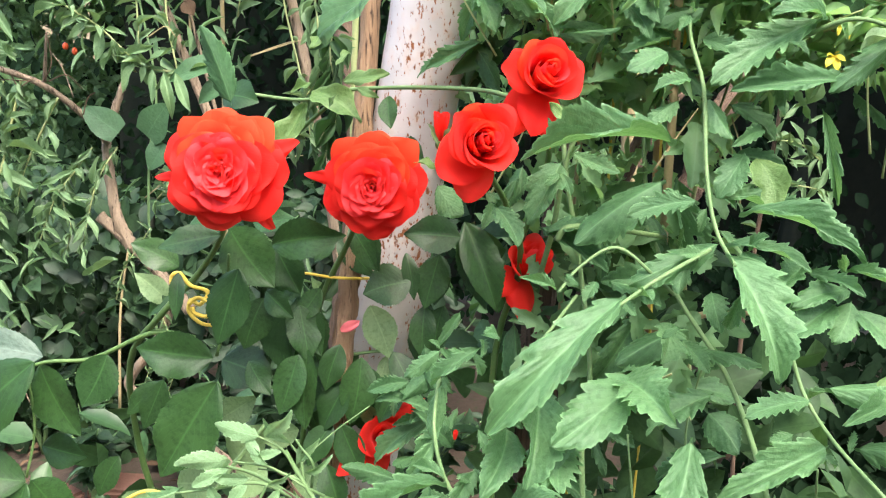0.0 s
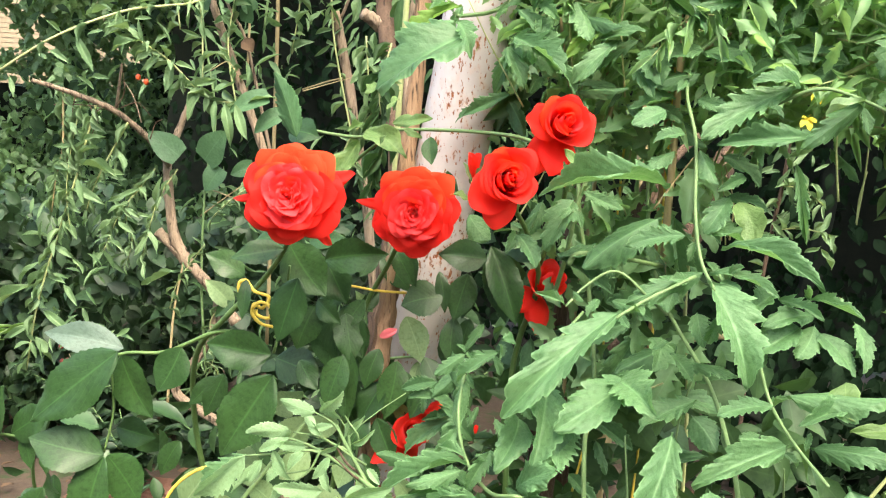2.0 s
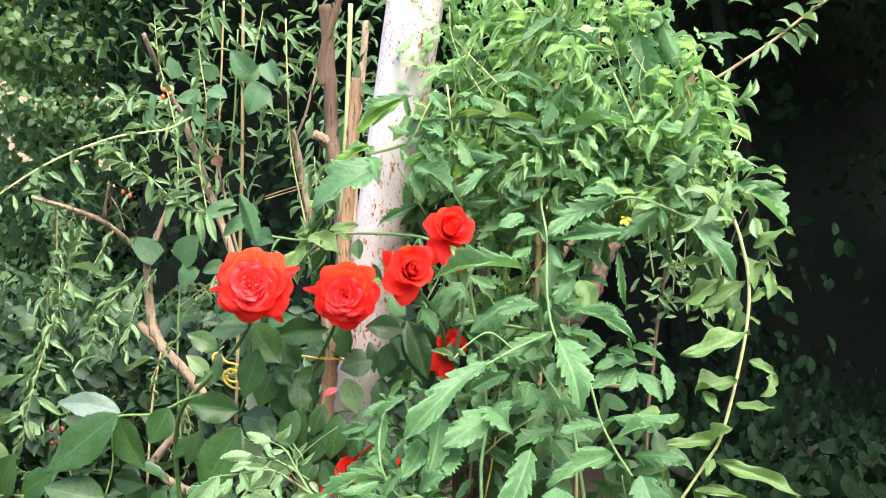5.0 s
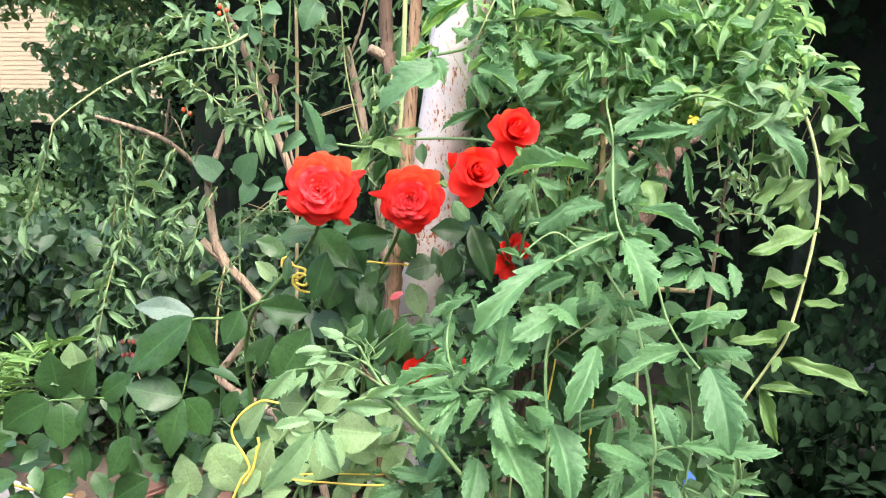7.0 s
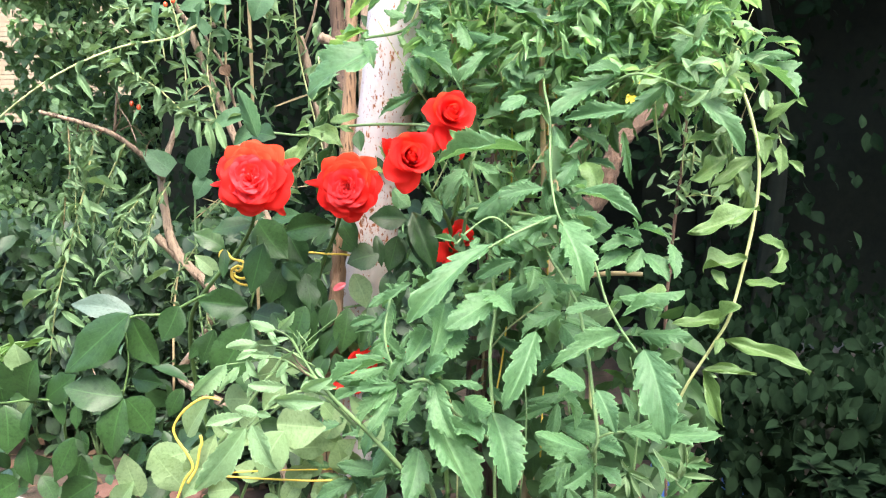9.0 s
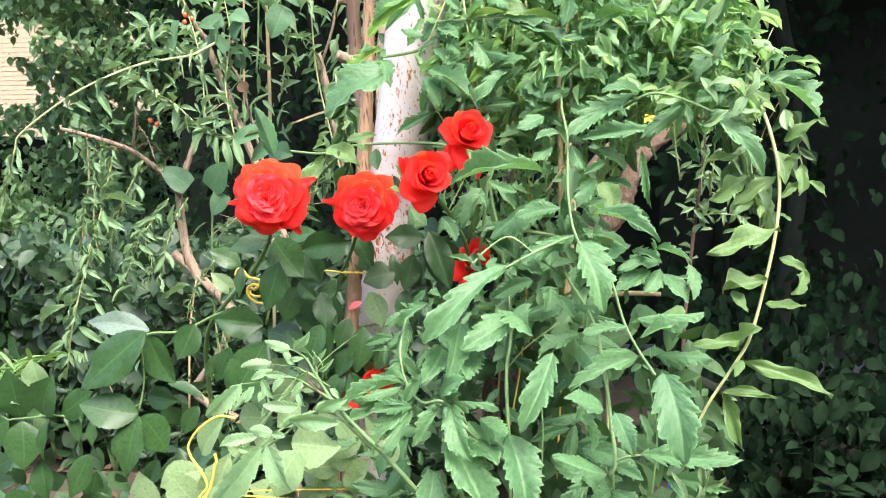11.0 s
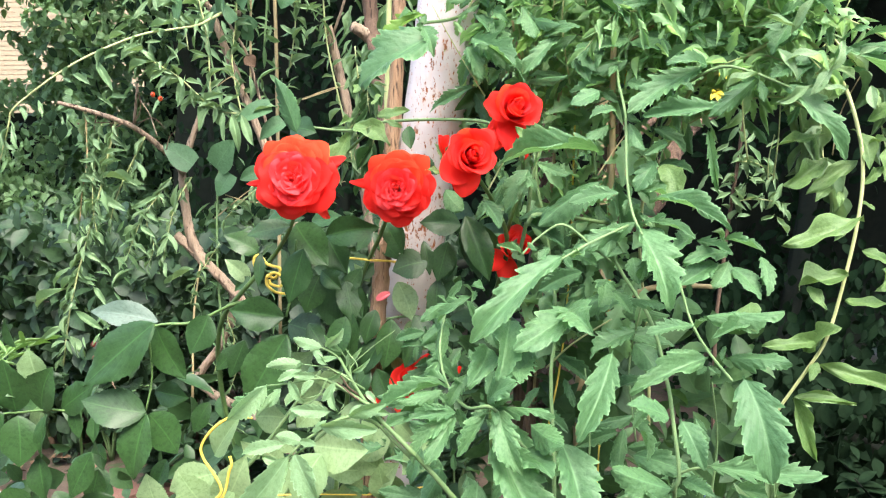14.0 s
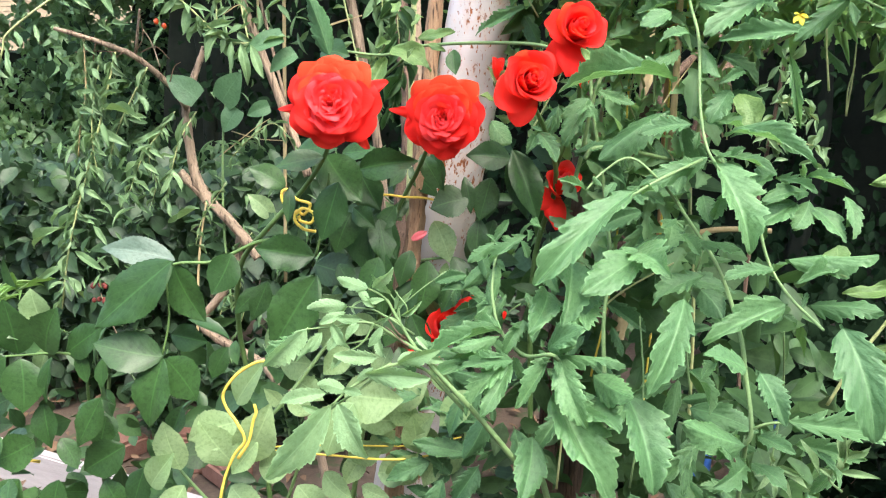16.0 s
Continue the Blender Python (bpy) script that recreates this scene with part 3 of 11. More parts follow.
def box_data(x0, x1, y0, y1, z0, z1, bevel=0.004):
    bm = bmesh.new()
    bmesh.ops.create_cube(bm, size=1)
    for v in bm.verts:
        v.co = Vector(((x0 + x1) / 2 + v.co.x * (x1 - x0), (y0 + y1) / 2 + v.co.y * (y1 - y0), (z0 + z1) / 2 + v.co.z * (z1 - z0)))
    if bevel:
        bmesh.ops.bevel(bm, geom=bm.edges[:], offset=bevel, segments=2, affect="EDGES")
    return bm


def bm_mesh(name, bm, mat, smooth=False):
    me = bpy.data.meshes.new(name)
    bm.to_mesh(me)
    bm.free()
    me.materials.append(mat)
    if smooth:
        me.polygons.foreach_set("use_smooth", [True] * len(me.polygons))
    return me


# unseen plain wall behind the path, added to block low light from the sky
block_wall = new("sky_block_wall", bm_mesh("sky_block_wall", box_data(-12, 12, -3.6, -3.3, -0.1, 3.2, 0.01), M_RENDER))
tagged(block_wall, "unseen plain wall added to block low sky light", "wall", kind="structure")

# cream house behind the left hedge
house = thing("house", (-7.5, 11.5, 0), "cream house wall with horizontal lap siding", "house")
part("wall", bm_mesh("wall", box_data(-14.0, -4.0, 11.6, 12.0, 0.0, 6.0, 0), M_SIDING), house)
board = box_data(-14.0, -4.0, 11.57, 11.597, -0.034, 0.036, 0.004)
for v in board.verts:
    if v.co.z > 0:
        v.co.y += 0.005
board = bm_mesh("siding_board", board, M_SIDING)
for i in range(80):
    part("siding_board", board, house, Matrix.Translation((0, 0, 0.16 + 0.070 * i)))


def hedge(name, x0, x1, y0, depth, height, n, size, mat, label, seed, lumps=0.5, gap=None, lean=0.0, dense=2.0, hole=None, down=0.6):
    """A hedge: trunks, a near-black backing sheet for the shade inside and many leaves that thin out towards the path.
    """
    rng = np.random.default_rng(seed)
    root = thing(name, ((x0 + x1) / 2, y0 + depth / 2, 0), label, "hedge")
    for k in range(max(3, int((x1 - x0) / 0.9))):
        x = x0 + (k + 0.5) * (x1 - x0) / max(3, int((x1 - x0) / 0.9)) + rng.normal() * 0.15
        y = y0 + depth * (0.35 + 0.4 * rng.random())
        tube("trunk", root, [(x, y, -0.05), (x + rng.normal() * 0.1, y, height * 0.3), (x + rng.normal() * 0.25, y - 0.1, height * 0.6), (x + rng.normal() * 0.4, y, height * 0.9)], 0.05, 0.015, M_CORE_SHADE, 7, 0.2)
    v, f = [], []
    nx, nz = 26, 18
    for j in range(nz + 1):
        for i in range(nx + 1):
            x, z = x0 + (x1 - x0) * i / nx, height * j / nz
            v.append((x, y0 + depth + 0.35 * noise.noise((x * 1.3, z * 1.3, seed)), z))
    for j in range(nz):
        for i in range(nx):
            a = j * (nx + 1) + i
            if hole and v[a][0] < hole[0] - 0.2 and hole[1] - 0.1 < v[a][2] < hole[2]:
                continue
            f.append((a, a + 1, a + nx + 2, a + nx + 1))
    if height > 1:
        part("inner_growth", mesh_of("inner_growth", v, f, M_CORE_SHADE), root)
    pts = rng.random((n * 3, 3)) * np.array([x1 - x0, 1, height]) + np.array([x0, 0, 0])
    front = np.array([noise.noise((p[0] * 0.9, p[2] * 0.9, seed)) * lumps + 0.4 * noise.noise((p[0] * 2.6, p[2] * 2.6, seed + 5)) * lumps for p in pts])
    deep = pts[:, 1] ** dense
    pts[:, 1] = y0 + front + deep * depth - lean * pts[:, 2]
    keep = np.array([noise.noise((p[0] * 1.7, p[2] * 1.7, seed + 9)) for p in pts]) > -0.28
    if gap is not None:
        keep &= gap(pts)
    pts = pts[keep][:n]
    d, nor = random_leaves(rng, len(pts), down, 0.8, (0.0, -0.95, 0.25) if down > 1 else (0.0, -0.7, 0.75))
    ln = size * (0.6 + 0.7 * rng.random(len(pts)))
    leaf_cloud("foliage", root, mat, pts, d, nor, ln, 0.55 + 0.25 * rng.random(len(pts)), shape=OVAL if n > 20000 else SMOOTH)
    return root


hedge("hedge", -6.2, -1.6, 5.2, 1.8, 4.2, 46000, 0.082, M_HEDGE_L, "tall green hedge with small oval leaves", 3, 1.3, lambda p: ~((p[:, 0] < -4.15 + 0.22 * np.sin(p[:, 2] * 9) + 0.12 * np.sin(p[:, 2] * 31)) & (p[:, 2] > 1.6 + 0.12 * np.sin(p[:, 0] * 7)) & (p[:, 2] < 2.35 + 0.1 * np.sin(p[:, 0] * 8))) & ((p[:, 0] < -3.25 + 0.2 * np.sin(p[:, 2] * 7) + 0.5 * np.clip(p[:, 2] - 1.7, 0, 0.9)) | (p[:, 2] < 0.60 + 0.25 * np.sin(p[:, 0] * 5))), hole=(-3.8, 1.5, 2.4))
hedge("hedge", -2.9, 1.3, 4.1, 1.5, 4.2, 8000, 0.075, M_HEDGE_SHADE, "hedge behind the shrubs, its green darkened for shade", 7, 0.6)
hedge("hedge", 0.5, 5.0, 2.6, 2.6, 4.2, 19500, 0.054, M_HEDGE_SHADE, "hedge with leaves darkened for shade and bare twigs", 11, 0.45, lambda p: (p[:, 2] < 0.85 + 0.32 * np.sin(p[:, 0] * 2.3) + 0.2 * np.sin(p[:, 0] * 9)) | (p[:, 2] > 2.2) | (np.sin(p[:, 0] * 4.1 + 1.0) * np.sin(p[:, 2] * 3.7 + p[:, 0]) + 0.4 * np.sin(p[:, 0] * 17 + p[:, 2] * 11) > 0.60), dense=1.5, down=1.5)
hedge("low_shrub", 0.62, 3.2, 2.2, 1.2, 0.62, 6500, 0.065, M_SHRUB_SHADE, "low shrub before the hedge, its green darkened for shade", 17, 0.25, down=1.4)
hedge("low_shrub", -2.7, -0.35, 2.75, 0.9, 0.95, 5200, 0.082, M_LOW_SHADE, "low leafy undergrowth behind the garden bed", 19, 0.3)


def shade_canopy(x0, y0, seed, n):
    """Overhanging tree crown, added above the view to shade the hedges below."""
    rng = np.random.default_rng(seed)
    root = thing("tree", (x0, y0, 0), "unseen tree crown added to shade the hedges", "tree")
    tube("trunk", root, [(x0 + 0.4, y0 + 0.9, -0.05), (x0 + 0.35, y0 + 0.8, 1.4), (x0 + 0.1, y0 + 0.4, 3.2), (x0 - 0.2, y0, 4.6)], 0.13, 0.05, M_CORE_SHADE, 9, 0.15)
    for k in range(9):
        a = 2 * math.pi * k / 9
        tube("branch", root, [(x0 + 0.15, y0 + 0.5, 2.6 + 0.1 * k), (x0 + 0.9 * math.cos(a), y0 - 0.2 + 0.8 * math.sin(a), 3.4 + 0.05 * k), (x0 + 2.0 * math.cos(a), y0 - 0.4 + 1.5 * math.sin(a), 3.5)], 0.04, 0.012, M_CORE_SHADE, 6, 0.1)
    p = rng.normal(size=(n, 3)) * np.array([1.1, 0.9, 0.5]) + np.array([x0 - 0.3, y0 - 0.3, 3.7])
    p[:, 2] = np.maximum(p[:, 2], 2.45 + 0.25 * np.sin(p[:, 0] * 3) + 0.25 * np.sin(p[:, 1] * 4))
    d, nor = random_leaves(rng, n, 0.8, 0.8)
    leaf_cloud("crown", root, M_HEDGE_SHADE, p, d, nor, 0.10 * (0.7 + 0.6 * rng.random(n)), 0.5 + 0.2 * rng.random(n), shape=OVAL)


shade_canopy(2.5, 3.5, 21, 17000)
shade_canopy(-0.4, 4.7, 22, 10000)

# low planting at the foot of the left hedge
def herb(x, y, height, n, length, width, mat, label, seed, category="plant"):
    rng = np.random.default_rng(seed)
    root = thing("herb", (x, y, 0), label, category)
    b, d = [], []
    for k in range(9):
        a = rng.random() * 6.28
        r = height * (0.35 + 0.3 * rng.random())
        pts = [(x, y, -0.03), (x + 0.3 * r * math.cos(a), y + 0.3 * r * math.sin(a), height * 0.6), (x + r * math.cos(a), y + r * math.sin(a), height * (0.8 + 0.25 * rng.random()))]
        # Stems under the shade-darkened leaves take the near-black twig colour too.
        tube("stem", root, pts, 0.006, 0.002, M_CORE_SHADE if mat is M_SHRUB_SHADE else M_STEM, 5, 0, 3)
        line = smooth_line(pts, 8)
        for i in range(n // 9):
            q = line[int((0.25 + 0.75 * rng.random()) * (len(line) - 1))]
            b.append(q)
            s = rng.normal(size=3)
            s[2] = abs(s[2]) * 0.3
            d.append(s)
    nor = rng.normal(size=(len(b), 3)) * 0.3 + np.array((0, -0.3, 0.9))
    leaf_cloud("foliage", root, mat, np.array([tuple(q) for q in b]), np.array(d), nor, length * (0.7 + 0.6 * rng.random(len(b))), width * (0.8 + 0.4 * rng.random(len(b))))
    return root


herb(-2.16, 2.42, 0.56, 300, 0.12, 0.13, M_FERN, "bright green feathery herb in front of the shrub", 39)
for i, (x, y, h) in enumerate(((-2.62, 3.05, 0.45), (-2.85, 3.3, 0.5), (-2.45, 3.3, 0.42), (-3.2, 3.5, 0.5))):
    herb(x, y, h, 330, 0.13, 0.15, M_FERN, "bright green feathery herb by the hedge", 40 + i)
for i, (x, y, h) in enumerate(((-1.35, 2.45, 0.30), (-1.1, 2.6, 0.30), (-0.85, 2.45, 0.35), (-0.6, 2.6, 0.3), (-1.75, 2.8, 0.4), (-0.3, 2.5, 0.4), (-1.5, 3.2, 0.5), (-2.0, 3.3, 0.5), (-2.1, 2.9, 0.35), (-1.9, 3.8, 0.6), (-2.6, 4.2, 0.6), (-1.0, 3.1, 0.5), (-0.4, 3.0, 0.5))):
    herb(x, y, h, 270, 0.06, 0.5, M_LOW_SHADE, "low weeds on the soil, green darkened for shade", 60 + i)
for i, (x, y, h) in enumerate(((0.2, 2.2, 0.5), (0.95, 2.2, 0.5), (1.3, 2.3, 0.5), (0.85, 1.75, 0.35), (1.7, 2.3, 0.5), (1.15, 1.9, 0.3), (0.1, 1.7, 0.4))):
    herb(x, y, h, 400, 0.055, 0.55, M_SHRUB_SHADE, "low shaded undergrowth beside the hedge", 80 + i)

# board edging and broken bricks on the bed
edging = new("garden_edging", bm_mesh("garden_edging", box_data(-0.75, 0.75, -0.02, 0.02, -0.04, 0.10, 0.006), M_BOARD))
edging.matrix_basis = pose(-1.42, 2.09, 0, 0, 0, -16)
tagged(edging, "pale weathered board edging the garden bed", "edging")
for k, (x, y, a) in enumerate(((-1.16, 2.36, 20), (-1.02, 2.30, -35), (-1.45, 2.40, 70), (-1.28, 2.52, 10))):
    br = bm_mesh("brick", box_data(-0.07 - 0.012 * k, 0.07, -0.055, 0.055, -0.03, 0.045, 0.012), M_BRICK)
    b = new("brick", br)
    b.matrix_basis = pose(x, y, 0.01, 4 * k, 3, a)
    tagged(b, "broken red brick lying on the soil", "brick", "bricks on the bed")


# fallen leaves and twigs on the bed
rng = np.random.default_rng(31)
litter = thing("leaf_litter", (-1.0, 2.4, 0), "scattered dry brown leaves on the soil", "leaf litter")
q = rng.random((900, 3)) * np.array([3.4, 2.2, 0.02]) + np.array([-2.4, 1.2, 0.0])
leaf_cloud("dry_leaves", litter, M_DRY, q, rng.normal(size=(900, 3)) * np.array([1, 1, 0.15]), rng.normal(size=(900, 3)) * 0.3 + np.array([0, 0, 1]), 0.05 * (0.5 + rng.random(900)), 0.35 + 0.3 * rng.random(900))


def bottle(x, y, turn, label):
    """A squat plastic bottle with a shoulder, a neck and a white cap."""
    root = thing("plastic_bottle", (x, y, 0), label, "bottle", "bottles by the hedge")
    prof = [(0.0, 0.002), (0.036, 0.002), (0.040, 0.012), (0.040, 0.10), (0.038, 0.115), (0.040, 0.13), (0.040, 0.17), (0.030, 0.20), (0.016, 0.222), (0.015, 0.235)]
    cap = [(0.0, 0.236), (0.018, 0.236), (0.018, 0.258), (0.016, 0.262), (0.0, 0.262)]
    for name, line, mat in (("body", prof, M_BLUE), ("cap", cap, M_WHITE)):
        v, f, n = [], [], 20
        for r, z in line:
            for k in range(n):
                a = 2 * math.pi * k / n
                v.append((r * math.cos(a), r * math.sin(a), z))
        for i in range(len(line) - 1):
            for k in range(n):
                f.append((i * n + k, i * n + (k + 1) % n, (i + 1) * n + (k + 1) % n, (i + 1) * n + k))
        part(name, mesh_of(name, v, f, mat), root, pose(x, y, 0.0, 0, 0, turn), "white screw cap" if name == "cap" else "")


bottle(0.483, 2.62, 20, "blue plastic bottle with a white cap on the soil")
bottle(0.72, 2.62, 65, "blue plastic bottle with a white cap beside the shrub")

# ---- post ----


def make_post():
    """A round steel post, leaning, with slight dents."""
    pts = [(-0.272, 1.09, -0.05), (-0.107, 0.99, 1.042), (-0.049, 0.955, 1.392), (-0.011, 0.925, 1.644), (0.095, 0.85, 2.35)]
    v, f = tube_data(pts, 0.0415, 0.0415, 40, 0.012, 14)
    ob = new("metal_post", mesh_of("metal_post", v, f, M_POST))
    tagged(ob, "leaning round steel post with rusting white paint", "post")


make_post()


def sphere_bm(r, tall=1.0, seg=12):
    bm = bmesh.new()
    bmesh.ops.create_uvsphere(bm, u_segments=seg, v_segments=8, radius=r)
    for v in bm.verts:
        v.co.z *= tall
    return bm


def string(points, r, label):
    v, f = tube_data(points, r, r, 6, 0.12, 6)
    tagged(new("string", mesh_of("string", v, f, M_STRING)), label, "string")


LEAVES["dry"] = [leaf_mesh("dry_leaf", M_DRY, 10, 4, rose_outline, 0.3, 0.5, 0.08, 5)]

# ---- rose blooms ----


def petal_patch(az, r0, z0, length, half, o0, o1, roll=0.0, point=0.0, ruffle=0.03, spiral=0.0, side=0.0, seed=0, mat=None):
    """A petal in its bloom's frame, z along the axis: it leaves the axis at o0 degrees, opens to o1, and its rim rolls back."""
    rng = random.Random(seed)
    ph, ph2 = rng.random() * 6, rng.random() * 6
    rows, cols, steps = 14, 12, 48
    line, r, z = [(r0, z0, radians(o0))], r0, z0
    for i in range(1, steps + 13):
        v = i / steps
        o = radians(o0 + (o1 - o0) * min(1.1, v) ** 1.2 + roll * max(0.0, (v - 0.70) / 0.30) ** 2)
        r, z = r + math.sin(o) * length / steps, z + math.cos(o) * length / steps
        line.append((r, z, o))
    verts, faces, uvs = [], [], []
    for i in range(rows + 1):
        v = i / rows
        hw = half * (0.30 + 0.70 * math.sin(math.pi / 2 * min(1, v / 0.62)))
        if v > 0.66:
            hw *= 1 - 0.22 * ((v - 0.66) / 0.34) ** 2.4
        for j in range(cols + 1):
            s = 2 * j / cols - 1
            ve = v * (1 - 0.16 * abs(s) ** 2.4) + point * max(0, v - 0.6) / 0.4 * (1 - abs(s)) ** 1.5 + 0.02 * math.sin(5 * s + ph) * v ** 4
            k = min(len(line) - 1.001, max(0, ve * steps))
            q, f = int(k), k - int(k)
            pr, pz, o = (line[q][n] * (1 - f) + line[q + 1][n] * f for n in range(3))
            d = side * max(0, abs(s) - 0.45) ** 2 * v * length * 2.0
            d += ruffle * length * (math.sin(3.4 * s + ph) * v ** 2 + 0.6 * math.sin(6.8 * s + ph2) * v ** 3)
            pr += d * math.cos(o)
            pz -= d * math.sin(o)
            pr = max(0.0004, pr * (1 + spiral * s))
            ang = max(-2.2, min(2.2, s * hw / max(pr, 0.30 * half))) + radians(az)
            verts.append((pr * math.cos(ang), pr * math.sin(ang), pz))
            uvs.append((0.5 + 0.5 * s, v))
    w = cols + 1
    for i in range(rows):
        for j in range(cols):
            faces.append((i * w + j, i * w + j + 1, (i + 1) * w + j + 1, (i + 1) * w + j))
    return mesh_of("petal", verts, faces, mat, uvs)


def bloom(root, place, facing, size, rings, guards, seed, label, orange_above=9.0):
    """A bloom: rings of petals from the outside in, then single guard petals, round an axis that faces a way.

    A ring is (count, base radius, base height, length, half width, opening at the base, at the rim, roll, point, ruffle, spiral, side, tone),
    a guard (azimuth, length, half width, opening at the base, at the rim, roll, point, side, tone); lengths in sizes."""
    rng = random.Random(seed)
    z = Vector(facing).normalized()
    x = Vector((0, 0, 1)).cross(z).normalized()
    frame_m = Matrix.Translation(place) @ Matrix((x, z.cross(x), z)).transposed().to_4x4()
    hip = part("bloom", bm_mesh("hip", sphere_bm(size * 0.15, 1.4, 10), M_ROSE_STEM, True), root, frame_m @ pose(0, 0, -size * 0.10), label)
    turn = 0.0

    def put(az, spec, tone):
        up = math.sin(radians(az))
        mat = (M_PETAL, M_PETAL_HEART, M_PETAL_ORANGE)[tone]
        # Wide-open petals on the upper side of the bloom get the orange tone.
        uppermost = tone == 0 and spec["o1"] > 62 and up > orange_above
        if uppermost:
            mat = M_PETAL_ORANGE
        part("petal", petal_patch(az, seed=rng.randrange(9999), mat=mat, **spec), hip, frame_m, "uppermost orange petal" if mat is M_PETAL_ORANGE else "")

    for count, r0, z0, length, half, o0, o1, roll, point, ruffle, spiral, side, tone in rings:
        turn += 360.0 / max(1, count) * 0.5 + rng.uniform(-12, 12)
        for i in range(count):
            az = turn + 360.0 * i / count + rng.uniform(-9, 9)
            k = rng.uniform(0.92, 1.08)
            wild = rng.uniform(-1, 1) * (9 if tone else 6)
            put(az, dict(r0=r0 * size, z0=(z0 + rng.uniform(-0.03, 0.03)) * size, length=length * size * k, half=half * size * rng.uniform(0.9, 1.12), o0=o0 + wild, o1=o1 + wild * 1.4, roll=roll, point=point, ruffle=ruffle, spiral=spiral, side=side), tone)
    for az, length, half, o0, o1, roll, point, side, tone in guards:
        put(az, dict(r0=0.05 * size, z0=-0.02 * size, length=length * size, half=half * size, o0=o0, o1=o1, roll=roll, point=point, ruffle=0.03, spiral=0.05, side=side), tone)
    return hip


FULL = (
    (6, 0.05, -0.02, 0.98, 0.66, 62, 92, 24, 0.06, 0.03, 0.06, 0.16, 0),
    (7, 0.06, 0.04, 0.90, 0.62, 52, 80, 22, 0.03, 0.04, 0.08, 0.10, 0),
    (8, 0.07, 0.10, 0.82, 0.56, 42, 70, 20, 0.0, 0.05, 0.10, 0.06, 0),
    (8, 0.07, 0.16, 0.73, 0.50, 33, 60, 20, 0.0, 0.06, 0.12, 0.03, 1),
    (8, 0.07, 0.20, 0.65, 0.44, 25, 50, 22, 0.0, 0.07, 0.14, 0.0, 1),
    (7, 0.06, 0.24, 0.58, 0.38, 17, 40, 24, 0.0, 0.08, 0.18, 0.0, 1),
    (6, 0.05, 0.27, 0.52, 0.32, 8, 30, 26, 0.0, 0.09, 0.22, 0.0, 1),
    (5, 0.05, 0.29, 0.47, 0.26, 2, 18, 28, 0.0, 0.10, 0.26, 0.0, 1),
    (4, 0.03, 0.31, 0.42, 0.20, -2, 6, 30, 0.0, 0.12, 0.30, 0.0, 1),
    (3, 0.02, 0.32, 0.38, 0.14, -4, -4, 30, 0.0, 0.12, 0.30, 0.0, 1),
)
HALF = (
    (3, 0.16, 0.0, 1.16, 0.86, 26, 20, 46, 0.02, 0.02, 0.12, 0.0, 0),
    (3, 0.18, 0.05, 1.18, 0.76, 17, 6, 36, 0.02, 0.02, 0.14, 0.0, 0),
    (3, 0.18, 0.10, 1.16, 0.64, 12, -4, 24, 0.0, 0.012, 0.16, 0.0, 1),
    (3, 0.17, 0.13, 1.14, 0.54, 10, -9, 16, 0.0, 0.012, 0.16, 0.0, 1),
    (3, 0.15, 0.16, 1.12, 0.45, 8, -11, 12, 0.0, 0.010, 0.18, 0.0, 1),
    (3, 0.13, 0.19, 1.10, 0.37, 6, -12, 10, 0.0, 0.010, 0.20, 0.0, 1),
    (3, 0.11, 0.22, 1.08, 0.29, 4, -11, 8, 0.0, 0.008, 0.22, 0.0, 1),
    (3, 0.08, 0.25, 1.05, 0.22, 2, -8, 6, 0.0, 0.008, 0.25, 0.0, 1),
    (2, 0.05, 0.28, 1.02, 0.15, 0, -5, 4, 0.0, 0.008, 0.28, 0.0, 1),
)
BUD = ((3, 0.02, 0.0, 1.0, 0.22, 4, 0, 0, 0.05, 0.01, 0.25, 0.0, 1), (3, 0.05, 0.0, 1.1, 0.36, 13, -4, 6, 0.06, 0.02, 0.2, 0.0, 0), (3, 0.08, 0.0, 1.05, 0.45, 22, -6, 10, 0.08, 0.02, 0.2, 0.0, 0))
LEAVES["flower"] = [leaf_mesh("flower_petal", M_FLOWER, 8, 4, lance_outline, 0.1, 0.4, 0.05, 3)]

# ---- rose bush ----
rose = thing("rose_bush", (-0.30, 0.95, 0.0), "rose bush with open red blooms and dark glossy leaves", "rose bush")
tube("cane", rose, [(-0.332, 1.020, 0.019), (-0.363, 1.000, 0.684), (-0.393, 0.980, 0.910), (-0.365, 0.920, 1.031), (-0.300, 0.860, 1.100), (-0.251, 0.850, 1.151), (-0.205, 0.800, 1.203), (-0.190, 0.770, 1.246)], 0.0045, 0.0025, M_ROSE_STEM, 7, 0.0)
tube("cane", rose, [(-0.270, 0.970, 0.075), (-0.229, 0.970, 0.611), (-0.185, 0.950, 0.915), (-0.158, 0.920, 1.088), (-0.112, 0.880, 1.182), (-0.079, 0.820, 1.238)], 0.0045, 0.0025, M_ROSE_STEM, 7, 0.0)
tube("cane", rose, [(-0.268, 0.870, 1.078), (-0.314, 0.870, 1.080), (-0.374, 0.860, 1.052), (-0.425, 0.840, 1.048), (-0.490, 0.820, 1.009)], 0.003, 0.0015, M_ROSE_STEM, 7, 0.0)
tube("cane", rose, [(-0.434, 0.840, 1.052), (-0.429, 0.840, 0.982), (-0.435, 0.830, 0.931)], 0.0016, 0.0014, M_ROSE_STEM, 7, 0.0)
